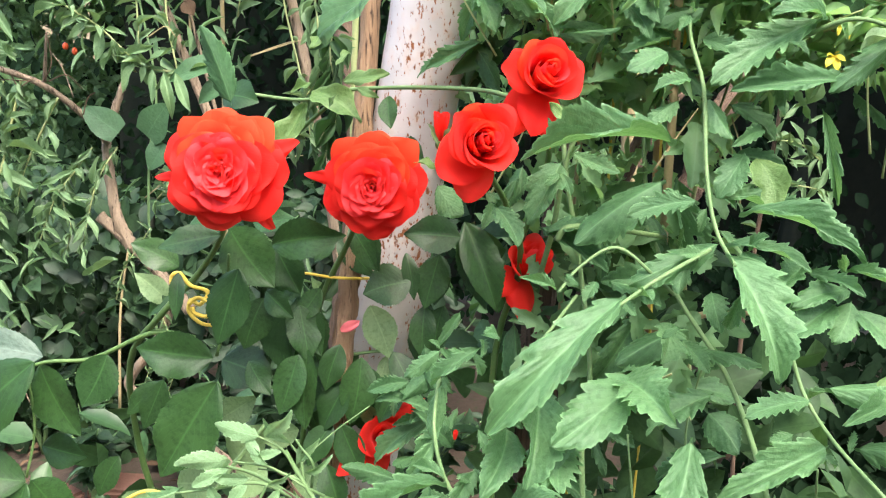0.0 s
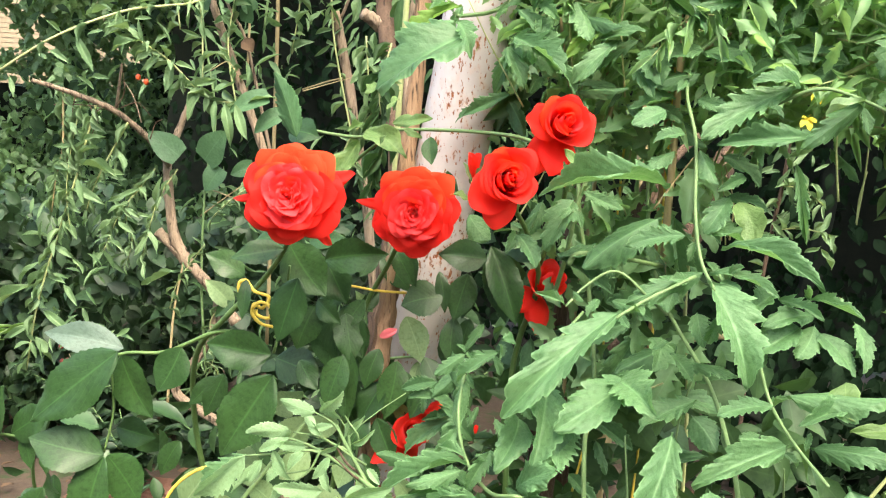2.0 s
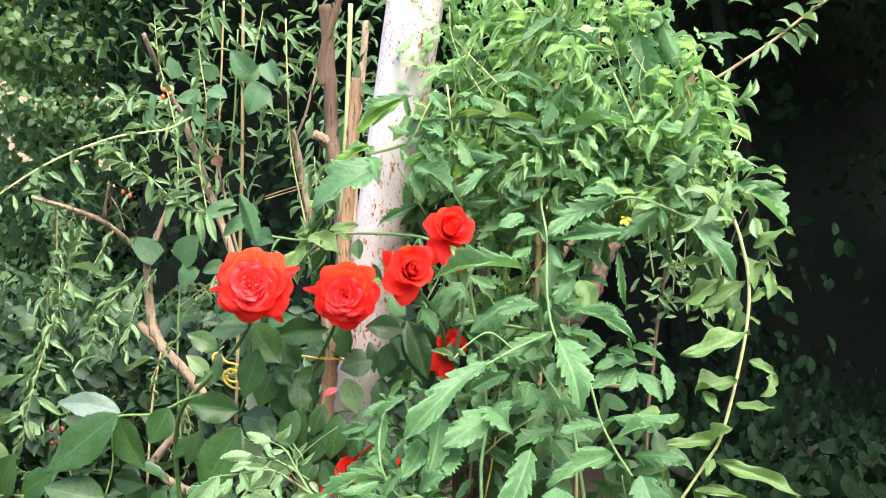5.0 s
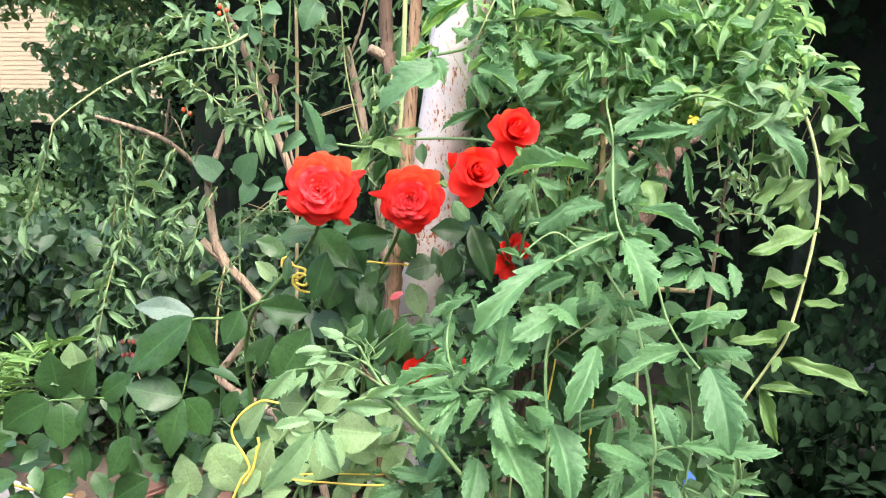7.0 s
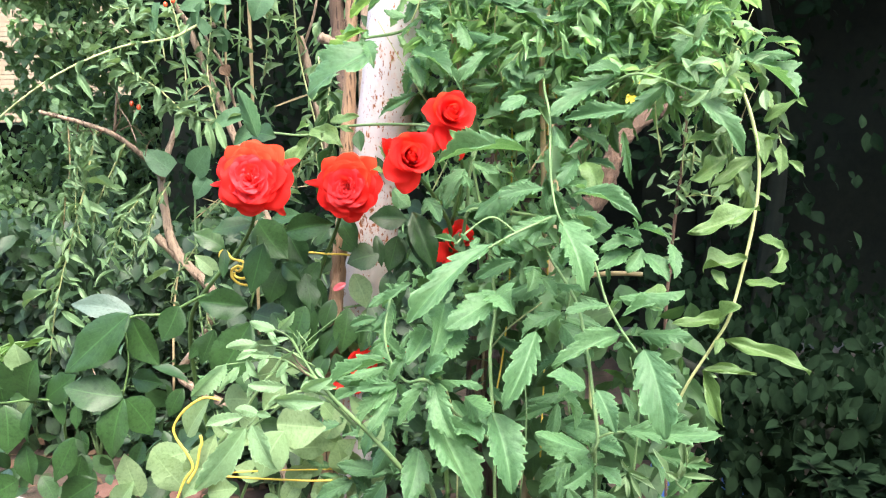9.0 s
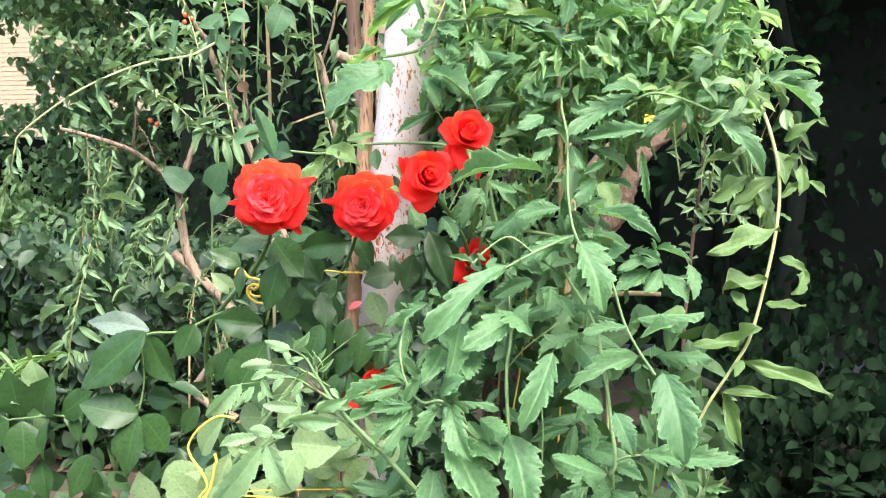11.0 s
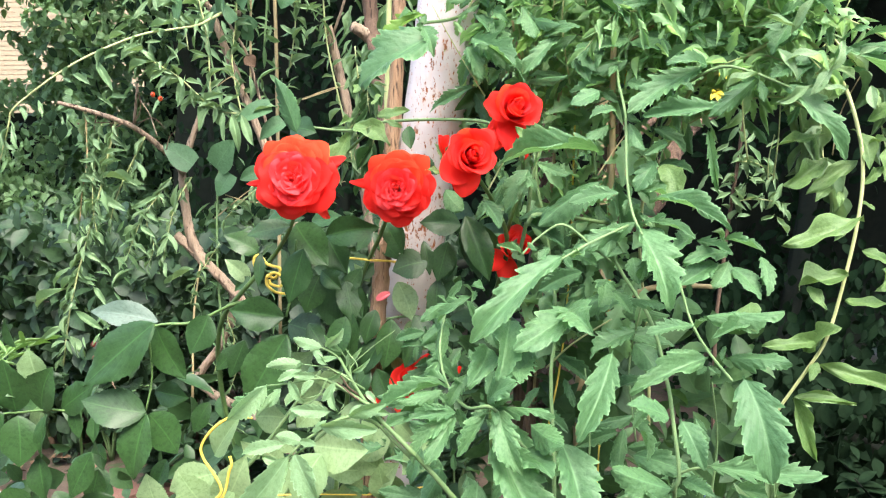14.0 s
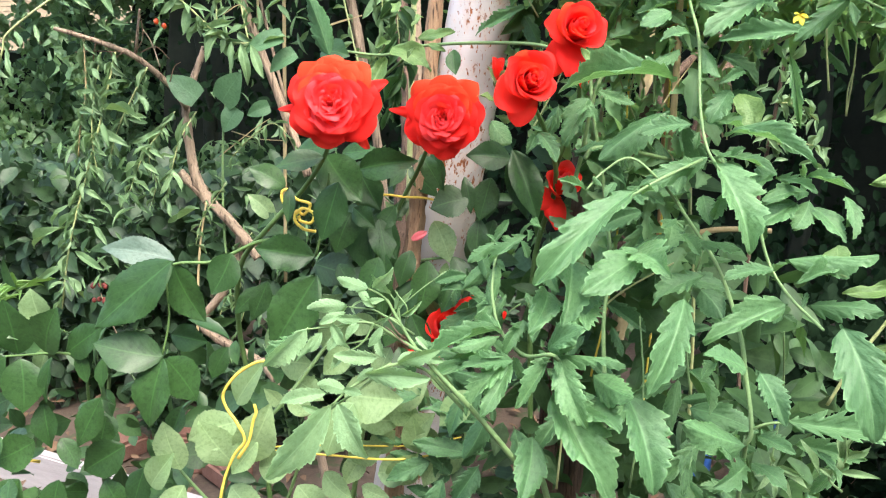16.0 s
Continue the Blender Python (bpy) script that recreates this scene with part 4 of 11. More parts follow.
tube("cane", rose, [(-0.459, 1.050, -0.033), (-0.594, 1.060, 0.521), (-0.674, 1.040, 0.742), (-0.662, 1.000, 0.852), (-0.770, 1.000, 0.848), (-0.815, 0.990, 0.841)], 0.0035, 0.0015, M_ROSE_STEM, 7, 0.0)
tube("cane", rose, [(-0.236, 0.920, 1.321), (-0.169, 0.920, 1.315), (-0.119, 0.900, 1.326), (-0.045, 0.870, 1.330), (0.018, 0.840, 1.329), (0.051, 0.800, 1.323)], 0.0017, 0.0022, M_STEM, 7, 0.0)
tube("cane", rose, [(-0.119, 0.900, 1.326), (-0.169, 0.920, 1.288), (-0.208, 0.930, 1.252)], 0.002, 0.0022, M_ROSE_STEM, 7, 0.0)
tube("cane", rose, [(0.042, 0.950, 0.654), (0.027, 0.930, 1.027), (0.053, 0.900, 1.162), (0.044, 0.840, 1.225), (0.031, 0.770, 1.267)], 0.004, 0.0025, M_ROSE_STEM, 7, 0.0)
tube("cane", rose, [(0.053, 0.900, 1.187), (0.076, 0.860, 1.264), (0.075, 0.790, 1.312)], 0.003, 0.0025, M_ROSE_STEM, 7, 0.0)
tube("cane", rose, [(-0.232, 0.840, 1.071), (-0.221, 0.840, 1.116), (-0.205, 0.810, 1.178)], 0.0018, 0.0015, M_ROSE_STEM, 7, 0.0)
tube("cane", rose, [(-0.122, 0.920, 1.055), (-0.086, 0.920, 1.061), (-0.064, 0.920, 1.054), (-0.050, 0.920, 1.024)], 0.0018, 0.0015, M_STEM, 7, 0.0)
leaf(rose, "rose", (-0.208, 0.800, 1.197), (-0.262, 0.788, 1.185), 0.52)
leaf(rose, "rose", (-0.277, 0.860, 1.152), (-0.320, 0.848, 1.176), 0.62)
leaf(rose, "rose", (-0.189, 0.880, 1.175), (-0.111, 0.868, 1.190), 0.50)
leaf(rose, "rose", (-0.184, 0.780, 1.172), (-0.203, 0.775, 1.103), 0.58)
leaf(rose, "rose", (-0.224, 0.860, 1.193), (-0.176, 0.848, 1.140), 0.75)
leaf(rose, "rose", (-0.249, 0.800, 1.161), (-0.248, 0.788, 1.119), 0.35)
leaf(rose, "rose", (-0.227, 0.820, 1.075), (-0.298, 0.808, 1.084), 0.62)
leaf(rose, "rose", (-0.328, 0.810, 1.075), (-0.350, 0.798, 1.025), 0.75)
leaf(rose, "rose", (-0.252, 0.900, 1.047), (-0.193, 0.888, 1.035), 0.80)
leaf(rose, "rose", (-0.198, 0.880, 1.121), (-0.215, 0.868, 1.070), 0.70)
leaf(rose, "rose", (-0.184, 0.900, 1.110), (-0.172, 0.888, 1.053), 0.60)
leaf(rose, "rose", (-0.176, 0.950, 1.102), (-0.157, 0.938, 1.038), 0.55)
leaf(rose, "rose", (-0.052, 0.890, 1.143), (-0.097, 0.878, 1.131), 0.92)
leaf(rose, "rose", (-0.113, 0.890, 1.196), (-0.083, 0.878, 1.154), 0.45)
leaf(rose, "rose", (0.005, 0.820, 1.202), (-0.044, 0.808, 1.205), 0.68)
leaf(rose, "rose", (-0.001, 0.880, 1.199), (0.024, 0.868, 1.125), 0.42)
leaf(rose, "rose", (-0.224, 0.820, 1.052), (-0.279, 0.808, 0.956), 0.55)
leaf(rose, "tomd", (-0.219, 0.860, 1.309), (-0.243, 0.848, 1.381), 0.34)
leaf(rose, "rose", (-0.243, 0.900, 1.317), (-0.203, 0.888, 1.312), 0.85)
leaf(rose, "rose", (-0.412, 0.820, 1.058), (-0.510, 0.800, 0.970), 0.50, 6)
leaf(rose, "rose", (-0.426, 0.850, 1.046), (-0.378, 0.838, 0.977), 0.62)
leaf(rose, "rose", (-0.429, 0.820, 0.932), (-0.518, 0.808, 0.947), 0.62)
leaf(rose, "rose", (-0.429, 0.820, 0.930), (-0.446, 0.808, 0.839), 0.60)
leaf(rose, "rose", (-0.437, 0.840, 0.923), (-0.388, 0.828, 0.873), 0.80)
leaf(rose, "rose", (-0.449, 0.880, 0.943), (-0.390, 0.868, 0.940), 0.62)
leaf(rose, "rose", (-0.770, 1.000, 0.850), (-0.780, 0.988, 0.941), 0.85)
leaf(rose, "rose", (-0.721, 1.000, 0.856), (-0.689, 0.988, 0.934), 0.78)
leaf(rose, "rose", (-0.687, 1.000, 0.859), (-0.617, 0.988, 0.909), 0.62)
leaf(rose, "rose", (-0.777, 0.980, 0.851), (-0.866, 0.968, 0.795), 0.72)
leaf(rose, "rose", (-0.752, 0.980, 0.851), (-0.745, 0.968, 0.768), 0.80)
leaf(rose, "rose", (-0.706, 0.990, 0.854), (-0.711, 0.978, 0.782), 0.36)
leaf(rose, "rose", (-0.667, 1.000, 0.860), (-0.647, 0.988, 0.816), 0.62)
leaf(rose, "rose", (-0.626, 1.000, 0.855), (-0.623, 0.988, 0.810), 0.55)
leaf(rose, "rose", (-0.830, 1.050, 0.752), (-0.876, 1.038, 0.722), 0.85)
leaf(rose, "rose", (-0.733, 1.000, 0.773), (-0.716, 0.988, 0.704), 0.65)
leaf(rose, "rose", (-0.602, 0.950, 0.812), (-0.639, 0.940, 0.735), 0.52)
leaf(rose, "rose", (-0.634, 1.020, 0.798), (-0.621, 1.008, 0.757), 0.55)
leaf(rose, "rose", (-0.753, 1.000, 0.707), (-0.824, 0.988, 0.670), 0.75)
leaf(rose, "rose", (-0.579, 0.970, 0.730), (-0.643, 0.958, 0.688), 0.75)
leaf(rose, "rose", (-0.707, 1.000, 0.717), (-0.672, 0.988, 0.673), 0.60)
leaf(rose, "rose", (-0.638, 1.020, 0.753), (-0.648, 1.008, 0.695), 0.60)
leaf(rose, "rose", (-0.812, 1.030, 0.717), (-0.900, 1.018, 0.701), 0.42)
leaf(rose, "rose", (-0.881, 1.020, 0.686), (-0.945, 1.008, 0.662), 0.70)
leaf(rose, "rose", (-0.891, 1.000, 0.649), (-0.825, 0.988, 0.606), 0.70)
leaf(rose, "rose", (-0.701, 0.980, 0.656), (-0.707, 0.968, 0.586), 0.70)
leaf(rose, "rose", (-0.616, 0.970, 0.669), (-0.578, 0.958, 0.616), 0.70)
leaf(rose, "rose", (-0.778, 0.990, 0.643), (-0.819, 0.978, 0.568), 0.75)
leaf(rose, "rose", (-0.858, 1.040, 0.725), (-0.909, 1.028, 0.736), 0.50)
leaf(rose, "rose", (-0.889, 1.020, 0.763), (-0.954, 1.008, 0.728), 0.60)
leaf(rose, "rose", (-0.905, 1.000, 0.844), (-0.957, 0.988, 0.800), 0.70)
leaf(rose, "rose", (-0.937, 1.000, 0.895), (-0.990, 0.988, 0.851), 0.70)
leaf(rose, "rose", (-0.538, 0.950, 0.707), (-0.555, 0.938, 0.639), 0.70)
leaf(rose, "rose", (-0.497, 0.930, 0.669), (-0.450, 0.918, 0.610), 0.70)
leaf(rose, "rose", (-0.409, 0.920, 0.684), (-0.374, 0.908, 0.624), 0.70)
leaf(rose, "rose", (-0.180, 0.930, 1.148), (-0.196, 0.918, 1.104), 0.60)
leaf(rose, "rose", (-0.145, 0.950, 1.178), (-0.164, 0.938, 1.147), 0.50)
leaf(rose, "rose", (-0.243, 0.900, 1.131), (-0.211, 0.888, 1.091), 0.60)
leaf(rose, "rose", (-0.206, 0.900, 1.054), (-0.211, 0.888, 1.012), 0.60)
leaf(rose, "rose", (-0.161, 0.930, 1.023), (-0.175, 0.918, 0.980), 0.60)
leaf(rose, "rose", (-0.318, 0.900, 1.020), (-0.337, 0.888, 0.967), 0.50)
leaf(rose, "rose", (-0.055, 0.940, 1.090), (-0.034, 0.928, 1.041), 0.60)
leaf(rose, "rose", (-0.129, 0.950, 1.012), (-0.107, 0.938, 0.962), 0.60)
leaf(rose, "rose", (-0.188, 0.960, 1.006), (-0.161, 0.948, 0.955), 0.50)
leaf(rose, "rose", (-0.028, 0.930, 1.163), (-0.033, 0.918, 1.113), 0.50)
leaf(rose, "rose", (-0.074, 0.930, 1.282), (-0.045, 0.918, 1.257), 0.50)
leaf(rose, "rose", (-0.390, 0.930, 0.914), (-0.410, 0.918, 0.869), 0.60)
leaf(rose, "rose", (-0.447, 0.900, 0.833), (-0.461, 0.888, 0.789), 0.60)
leaf(rose, "rose", (-0.349, 0.950, 0.998), (-0.383, 0.938, 0.960), 0.50)
leaf(rose, "rose", (-0.216, 0.900, 1.193), (-0.167, 0.888, 1.201), 0.50)
leaf(rose, "rose", (-0.256, 0.840, 1.198), (-0.199, 0.828, 1.205), 0.55)
leaf(rose, "rose", (-0.145, 0.970, 1.126), (-0.169, 0.958, 1.099), 0.50)
leaf(rose, "rose", (-0.204, 0.920, 1.148), (-0.246, 0.908, 1.143), 0.50)
leaf(rose, "under", (-0.428, 0.860, 1.050), (-0.519, 0.840, 1.065), 0.42)
leaf(rose, "pale", (-0.308, 0.900, 1.104), (-0.339, 0.888, 1.137), 0.55)
leaf(rose, "pale", (-0.100, 0.920, 1.109), (-0.075, 0.908, 1.057), 0.62)
leaf(rose, "pale", (-0.762, 1.050, 0.888), (-0.769, 1.038, 0.947), 0.85)
leaf(rose, "pale", (-0.779, 1.060, 0.792), (-0.751, 1.048, 0.853), 0.50)
leaf(rose, "pale", (-0.154, 0.970, 1.098), (-0.174, 0.958, 1.126), 0.40)
leaf(rose, "rose", (-0.119, 0.930, 0.981), (-0.090, 0.918, 1.035), 0.55)
leaf(rose, "rose", (-0.075, 0.920, 1.013), (-0.093, 0.908, 0.975), 0.50)
leaf(rose, "rose", (-0.138, 0.950, 1.011), (-0.115, 0.938, 1.052), 0.40)
leaf(rose, "pale", (-0.083, 0.920, 0.977), (-0.107, 0.908, 1.012), 0.50)
leaf(rose, "pale", (-0.061, 0.930, 1.012), (-0.083, 0.918, 1.035), 0.40)

leaf(rose, "rose", (-0.074, 0.930, 1.039), (-0.101, 0.918, 1.012), 0.50)
leaf(rose, "pale", (-0.080, 0.930, 1.041), (-0.091, 0.918, 1.019), 0.50)
leaf(rose, "rose", (-0.061, 0.930, 1.054), (-0.072, 0.918, 1.035), 0.60)
leaf(rose, "rose", (-0.110, 0.930, 1.008), (-0.124, 0.918, 0.972), 0.55)
leaf(rose, "rose", (-0.099, 0.920, 1.018), (-0.074, 0.908, 0.993), 0.55)
leaf(rose, "rose", (-0.078, 0.920, 0.992), (-0.096, 0.908, 0.955), 0.50)
leaf(rose, "rose", (-0.074, 0.930, 0.982), (-0.050, 0.918, 0.955), 0.55)
leaf(rose, "rose", (-0.108, 0.920, 0.968), (-0.074, 0.908, 0.941), 0.55)
leaf(rose, "rose", (-0.165, 0.890, 1.113), (-0.151, 0.878, 1.058), 0.60)
leaf(rose, "rose", (-0.153, 0.880, 1.071), (-0.153, 0.868, 0.990), 0.42)
leaf(rose, "rose", (-0.160, 0.870, 1.068), (-0.176, 0.858, 1.008), 0.60)
leaf(rose, "rose", (-0.196, 0.880, 1.128), (-0.163, 0.868, 1.105), 0.60)
leaf(rose, "rose", (-0.134, 0.920, 1.176), (-0.093, 0.908, 1.141), 0.48)
leaf(rose, "rose", (-0.192, 0.900, 1.168), (-0.163, 0.888, 1.124), 0.70)
leaf(rose, "rose", (-0.215, 0.880, 1.054), (-0.188, 0.868, 1.024), 0.60)
leaf(rose, "rose", (-0.308, 0.900, 1.114), (-0.326, 0.888, 1.092), 0.50)
leaf(rose, "rose", (-0.001, 0.880, 1.197), (0.030, 0.868, 1.141), 0.42)
leaf(rose, "rose", (-0.123, 0.890, 1.075), (-0.135, 0.878, 1.029), 0.55)
leaf(rose, "rose", (-0.101, 0.890, 1.063), (-0.110, 0.878, 0.996), 0.55)
leaf(rose, "rose", (-0.114, 0.890, 1.037), (-0.139, 0.878, 0.985), 0.60)
leaf(rose, "rose", (-0.095, 0.900, 1.049), (-0.082, 0.888, 1.009), 0.50)
leaf(rose, "rose", (-0.120, 0.880, 0.995), (-0.094, 0.868, 0.948), 0.60)
leaf(rose, "rose", (-0.129, 0.880, 0.994), (-0.151, 0.868, 0.952), 0.60)
leaf(rose, "rose", (-0.135, 0.880, 0.950), (-0.116, 0.868, 0.902), 0.60)
leaf(rose, "rose", (-0.026, 0.900, 1.170), (-0.038, 0.888, 1.117), 0.60)
leaf(rose, "rose", (-0.039, 0.900, 1.118), (-0.039, 0.888, 1.066), 0.50)
leaf(rose, "rose", (-0.059, 0.900, 1.170), (-0.048, 0.888, 1.125), 0.36)
leaf(rose, "rose", (0.002, 0.870, 1.208), (0.036, 0.858, 1.126), 0.42)
leaf(rose, "rose", (-0.071, 0.900, 1.068), (-0.050, 0.888, 1.032), 0.60)
leaf(rose, "rose", (-0.098, 0.890, 1.200), (-0.081, 0.878, 1.154), 0.45)
leaf(rose, "rose", (-0.022, 0.910, 1.116), (-0.029, 0.898, 1.066), 0.55)
leaf(rose, "rose", (-0.064, 0.900, 1.038), (-0.082, 0.888, 0.995), 0.60)
leaf(rose, "rose", (-0.146, 0.900, 1.129), (-0.167, 0.888, 1.095), 0.60)
leaf(rose, "rose", (-0.171, 0.900, 1.119), (-0.142, 0.888, 1.062), 0.60)
leaf(rose, "rose", (-0.193, 0.900, 1.109), (-0.180, 0.888, 1.042), 0.65)
leaf(rose, "rose", (-0.152, 0.900, 1.058), (-0.167, 0.888, 1.016), 0.50)
# ---- young rose shoot with pale leaves ----
young = thing("rose_shoot", (-0.25, 0.86, 0.0), "young rose shoot with pale yellow-green leaves", "rose bush")
tube("cane", young, [(-0.409, 0.860, 0.143), (-0.380, 0.860, 0.686), (-0.326, 0.850, 0.816), (-0.275, 0.840, 0.879), (-0.228, 0.860, 0.947), (-0.199, 0.880, 0.988)], 0.004, 0.002, M_STEM, 7, 0.0)
tube("cane", young, [(-0.380, 0.860, 0.704), (-0.437, 0.860, 0.764), (-0.446, 0.860, 0.801)], 0.0025, 0.0015, M_STEM, 7, 0.0)
tube("cane", young, [(-0.326, 0.850, 0.816), (-0.354, 0.850, 0.841), (-0.383, 0.850, 0.811)], 0.002, 0.0012, M_STEM, 7, 0.0)
tube("cane", young, [(-0.332, 0.900, 0.535), (-0.274, 0.880, 0.764), (-0.201, 0.860, 0.869), (-0.154, 0.850, 0.904)], 0.003, 0.0015, M_STEM, 7, 0.0)
leaf(young, "pale", (-0.104, 0.860, 0.861), (-0.144, 0.848, 0.888), 0.70)
leaf(young, "pale", (-0.082, 0.880, 0.820), (-0.115, 0.868, 0.857), 0.60)
leaf(young, "pale", (-0.156, 0.860, 0.784), (-0.100, 0.848, 0.804), 0.70)
leaf(young, "pale", (-0.047, 0.880, 0.814), (-0.087, 0.868, 0.788), 0.60)
leaf(young, "pale", (-0.196, 0.870, 0.794), (-0.147, 0.858, 0.831), 0.60)
leaf(young, "pale", (-0.229, 0.860, 0.777), (-0.188, 0.848, 0.750), 0.70)
leaf(young, "pale", (-0.133, 0.900, 0.898), (-0.093, 0.888, 0.870), 0.60)
leaf(young, "pale", (-0.304, 0.820, 0.830), (-0.335, 0.808, 0.787), 0.60)
leaf(young, "pale", (-0.247, 0.860, 0.856), (-0.279, 0.848, 0.885), 0.60)
leaf(young, "pale", (-0.421, 0.840, 0.769), (-0.438, 0.828, 0.841), 0.62)
leaf(young, "pale", (-0.466, 0.840, 0.741), (-0.424, 0.828, 0.797), 0.60)
leaf(young, "pale", (-0.334, 0.830, 0.850), (-0.398, 0.818, 0.823), 0.75)
leaf(young, "pale", (-0.333, 0.820, 0.793), (-0.378, 0.808, 0.856), 0.72)
leaf(young, "pale", (-0.340, 0.840, 0.871), (-0.295, 0.828, 0.934), 0.55)
leaf(young, "pale", (-0.329, 0.830, 0.797), (-0.284, 0.818, 0.885), 0.55)
leaf(young, "pale", (-0.292, 0.870, 0.919), (-0.241, 0.858, 0.924), 0.90)
leaf(young, "pale", (-0.190, 0.820, 0.904), (-0.112, 0.808, 0.907), 0.78)
leaf(young, "pale", (-0.172, 0.800, 0.901), (-0.202, 0.788, 0.835), 0.82)
leaf(young, "pale", (-0.234, 0.880, 0.803), (-0.280, 0.868, 0.814), 0.70)
leaf(young, "pale", (-0.311, 0.840, 0.784), (-0.258, 0.828, 0.799), 0.75)
leaf(young, "pale", (-0.128, 0.860, 0.858), (-0.185, 0.848, 0.856), 0.60)
leaf(young, "pale", (-0.037, 0.830, 0.918), (-0.069, 0.818, 0.874), 0.65)
leaf(young, "pale", (-0.203, 0.890, 0.940), (-0.235, 0.878, 0.905), 0.70)
leaf(young, "pale", (-0.170, 0.900, 0.976), (-0.211, 0.888, 0.967), 0.70)
leaf(young, "pale", (-0.243, 0.900, 0.934), (-0.202, 0.888, 0.986), 0.60)
leaf(young, "pale", (-0.151, 0.900, 0.942), (-0.165, 0.888, 0.899), 0.70)
leaf(young, "pale", (-0.288, 0.870, 0.858), (-0.310, 0.858, 0.887), 0.50)
leaf(young, "pale", (-0.273, 0.880, 0.893), (-0.232, 0.868, 0.873), 0.70)
leaf(young, "pale", (-0.417, 0.840, 0.747), (-0.441, 0.828, 0.694), 0.70)
leaf(young, "pale", (-0.351, 0.840, 0.754), (-0.299, 0.828, 0.719), 0.70)
leaf(young, "pale", (-0.266, 0.860, 0.754), (-0.224, 0.848, 0.709), 0.70)
leaf(young, "pale", (-0.181, 0.880, 0.801), (-0.204, 0.868, 0.758), 0.60)
leaf(young, "pale", (-0.103, 0.860, 0.817), (-0.109, 0.848, 0.872), 0.68)
leaf(young, "pale", (-0.327, 0.920, 0.913), (-0.302, 0.908, 0.964), 0.50)
leaf(young, "pale", (-0.264, 0.920, 0.973), (-0.218, 0.908, 1.007), 0.60)

# ---- tomato plants ----
tomato = thing("tomato_plant", (0.22, 0.85, 0.0), "tall tomato plant tied to string, with lobed light green leaves", "tomato plant")
tube("stem", tomato, [(0.270, 0.850, 0.288), (0.263, 0.700, 0.891), (0.260, 0.680, 0.940), (0.265, 0.680, 0.960), (0.258, 0.700, 1.010), (0.251, 0.720, 1.050), (0.234, 0.800, 1.100), (0.185, 0.860, 1.173), (0.164, 0.900, 1.264), (0.162, 0.920, 1.408), (0.169, 0.920, 1.526), (0.172, 0.920, 1.640)], 0.0036, 0.0024, M_STEM, 7, 0.0)
tube("stem", tomato, [(0.277, 0.830, 1.552), (0.315, 0.820, 1.473), (0.351, 0.820, 1.451), (0.392, 0.820, 1.437), (0.427, 0.810, 1.419)], 0.0026, 0.0018, M_STEM, 7, 0.0)
tube("stem", tomato, [(0.275, 0.860, 1.493), (0.240, 0.850, 1.459), (0.195, 0.840, 1.418), (0.188, 0.830, 1.381), (0.198, 0.800, 1.336), (0.201, 0.770, 1.272), (0.208, 0.750, 1.231), (0.219, 0.720, 1.208)], 0.0026, 0.0022, M_STEM, 7, 0.0)
tube("stem", tomato, [(0.208, 0.900, 1.345), (0.258, 0.820, 1.368), (0.297, 0.790, 1.388), (0.331, 0.790, 1.383), (0.374, 0.790, 1.365)], 0.003, 0.002, M_STEM, 7, 0.0)
tube("stem", tomato, [(0.225, 0.800, 1.220), (0.250, 0.730, 1.179), (0.259, 0.720, 1.160), (0.272, 0.710, 1.120), (0.288, 0.680, 1.095), (0.305, 0.620, 1.082)], 0.0026, 0.0018, M_STEM, 7, 0.0)
tube("stem", tomato, [(0.204, 0.740, 1.216), (0.162, 0.700, 1.199), (0.134, 0.670, 1.185)], 0.0022, 0.0018, M_STEM, 7, 0.0)
tube("stem", tomato, [(0.260, 0.680, 0.941), (0.243, 0.680, 0.947), (0.198, 0.700, 0.953)], 0.0022, 0.0018, M_STEM, 7, 0.0)
tube("stem", tomato, [(0.264, 0.680, 0.960), (0.285, 0.680, 0.969), (0.351, 0.700, 0.972)], 0.0022, 0.0018, M_STEM, 7, 0.0)
tube("stem", tomato, [(0.187, 0.800, 1.166), (0.167, 0.740, 1.191), (0.135, 0.730, 1.216), (0.108, 0.720, 1.202), (0.093, 0.700, 1.186)], 0.002, 0.0015, M_STEM, 7, 0.0)
tube("stem", tomato, [(0.088, 0.800, 1.207), (0.099, 0.800, 1.219), (0.139, 0.820, 1.215), (0.183, 0.860, 1.204)], 0.004, 0.003, M_STEM, 7, 0.0)
leaf(tomato, "tom", (0.014, 0.760, 1.512), (-0.040, 0.748, 1.463), 0.34)
leaf(tomato, "tom", (0.005, 0.880, 1.432), (0.061, 0.868, 1.391), 0.36)
leaf(tomato, "tom", (0.011, 0.870, 1.412), (0.024, 0.858, 1.375), 0.32)
leaf(tomato, "tom", (0.011, 0.880, 1.413), (-0.005, 0.868, 1.371), 0.40)
leaf(tomato, "tom", (0.257, 0.680, 0.930), (0.235, 0.668, 0.945), 0.44)
leaf(tomato, "tom", (0.222, 0.722, 1.198), (0.254, 0.732, 1.194), 0.48)
leaf(tomato, "tom", (0.226, 0.722, 1.189), (0.219, 0.732, 1.158), 0.46)
leaf(tomato, "tom", (0.191, 0.752, 1.206), (0.182, 0.734, 1.182), 0.45)
leaf(tomato, "tom", (0.199, 0.752, 1.211), (0.180, 0.735, 1.212), 0.51)
leaf(tomato, "tom", (0.147, 0.702, 1.183), (0.159, 0.680, 1.189), 0.46)
leaf(tomato, "tom", (0.139, 0.702, 1.185), (0.148, 0.682, 1.176), 0.39)
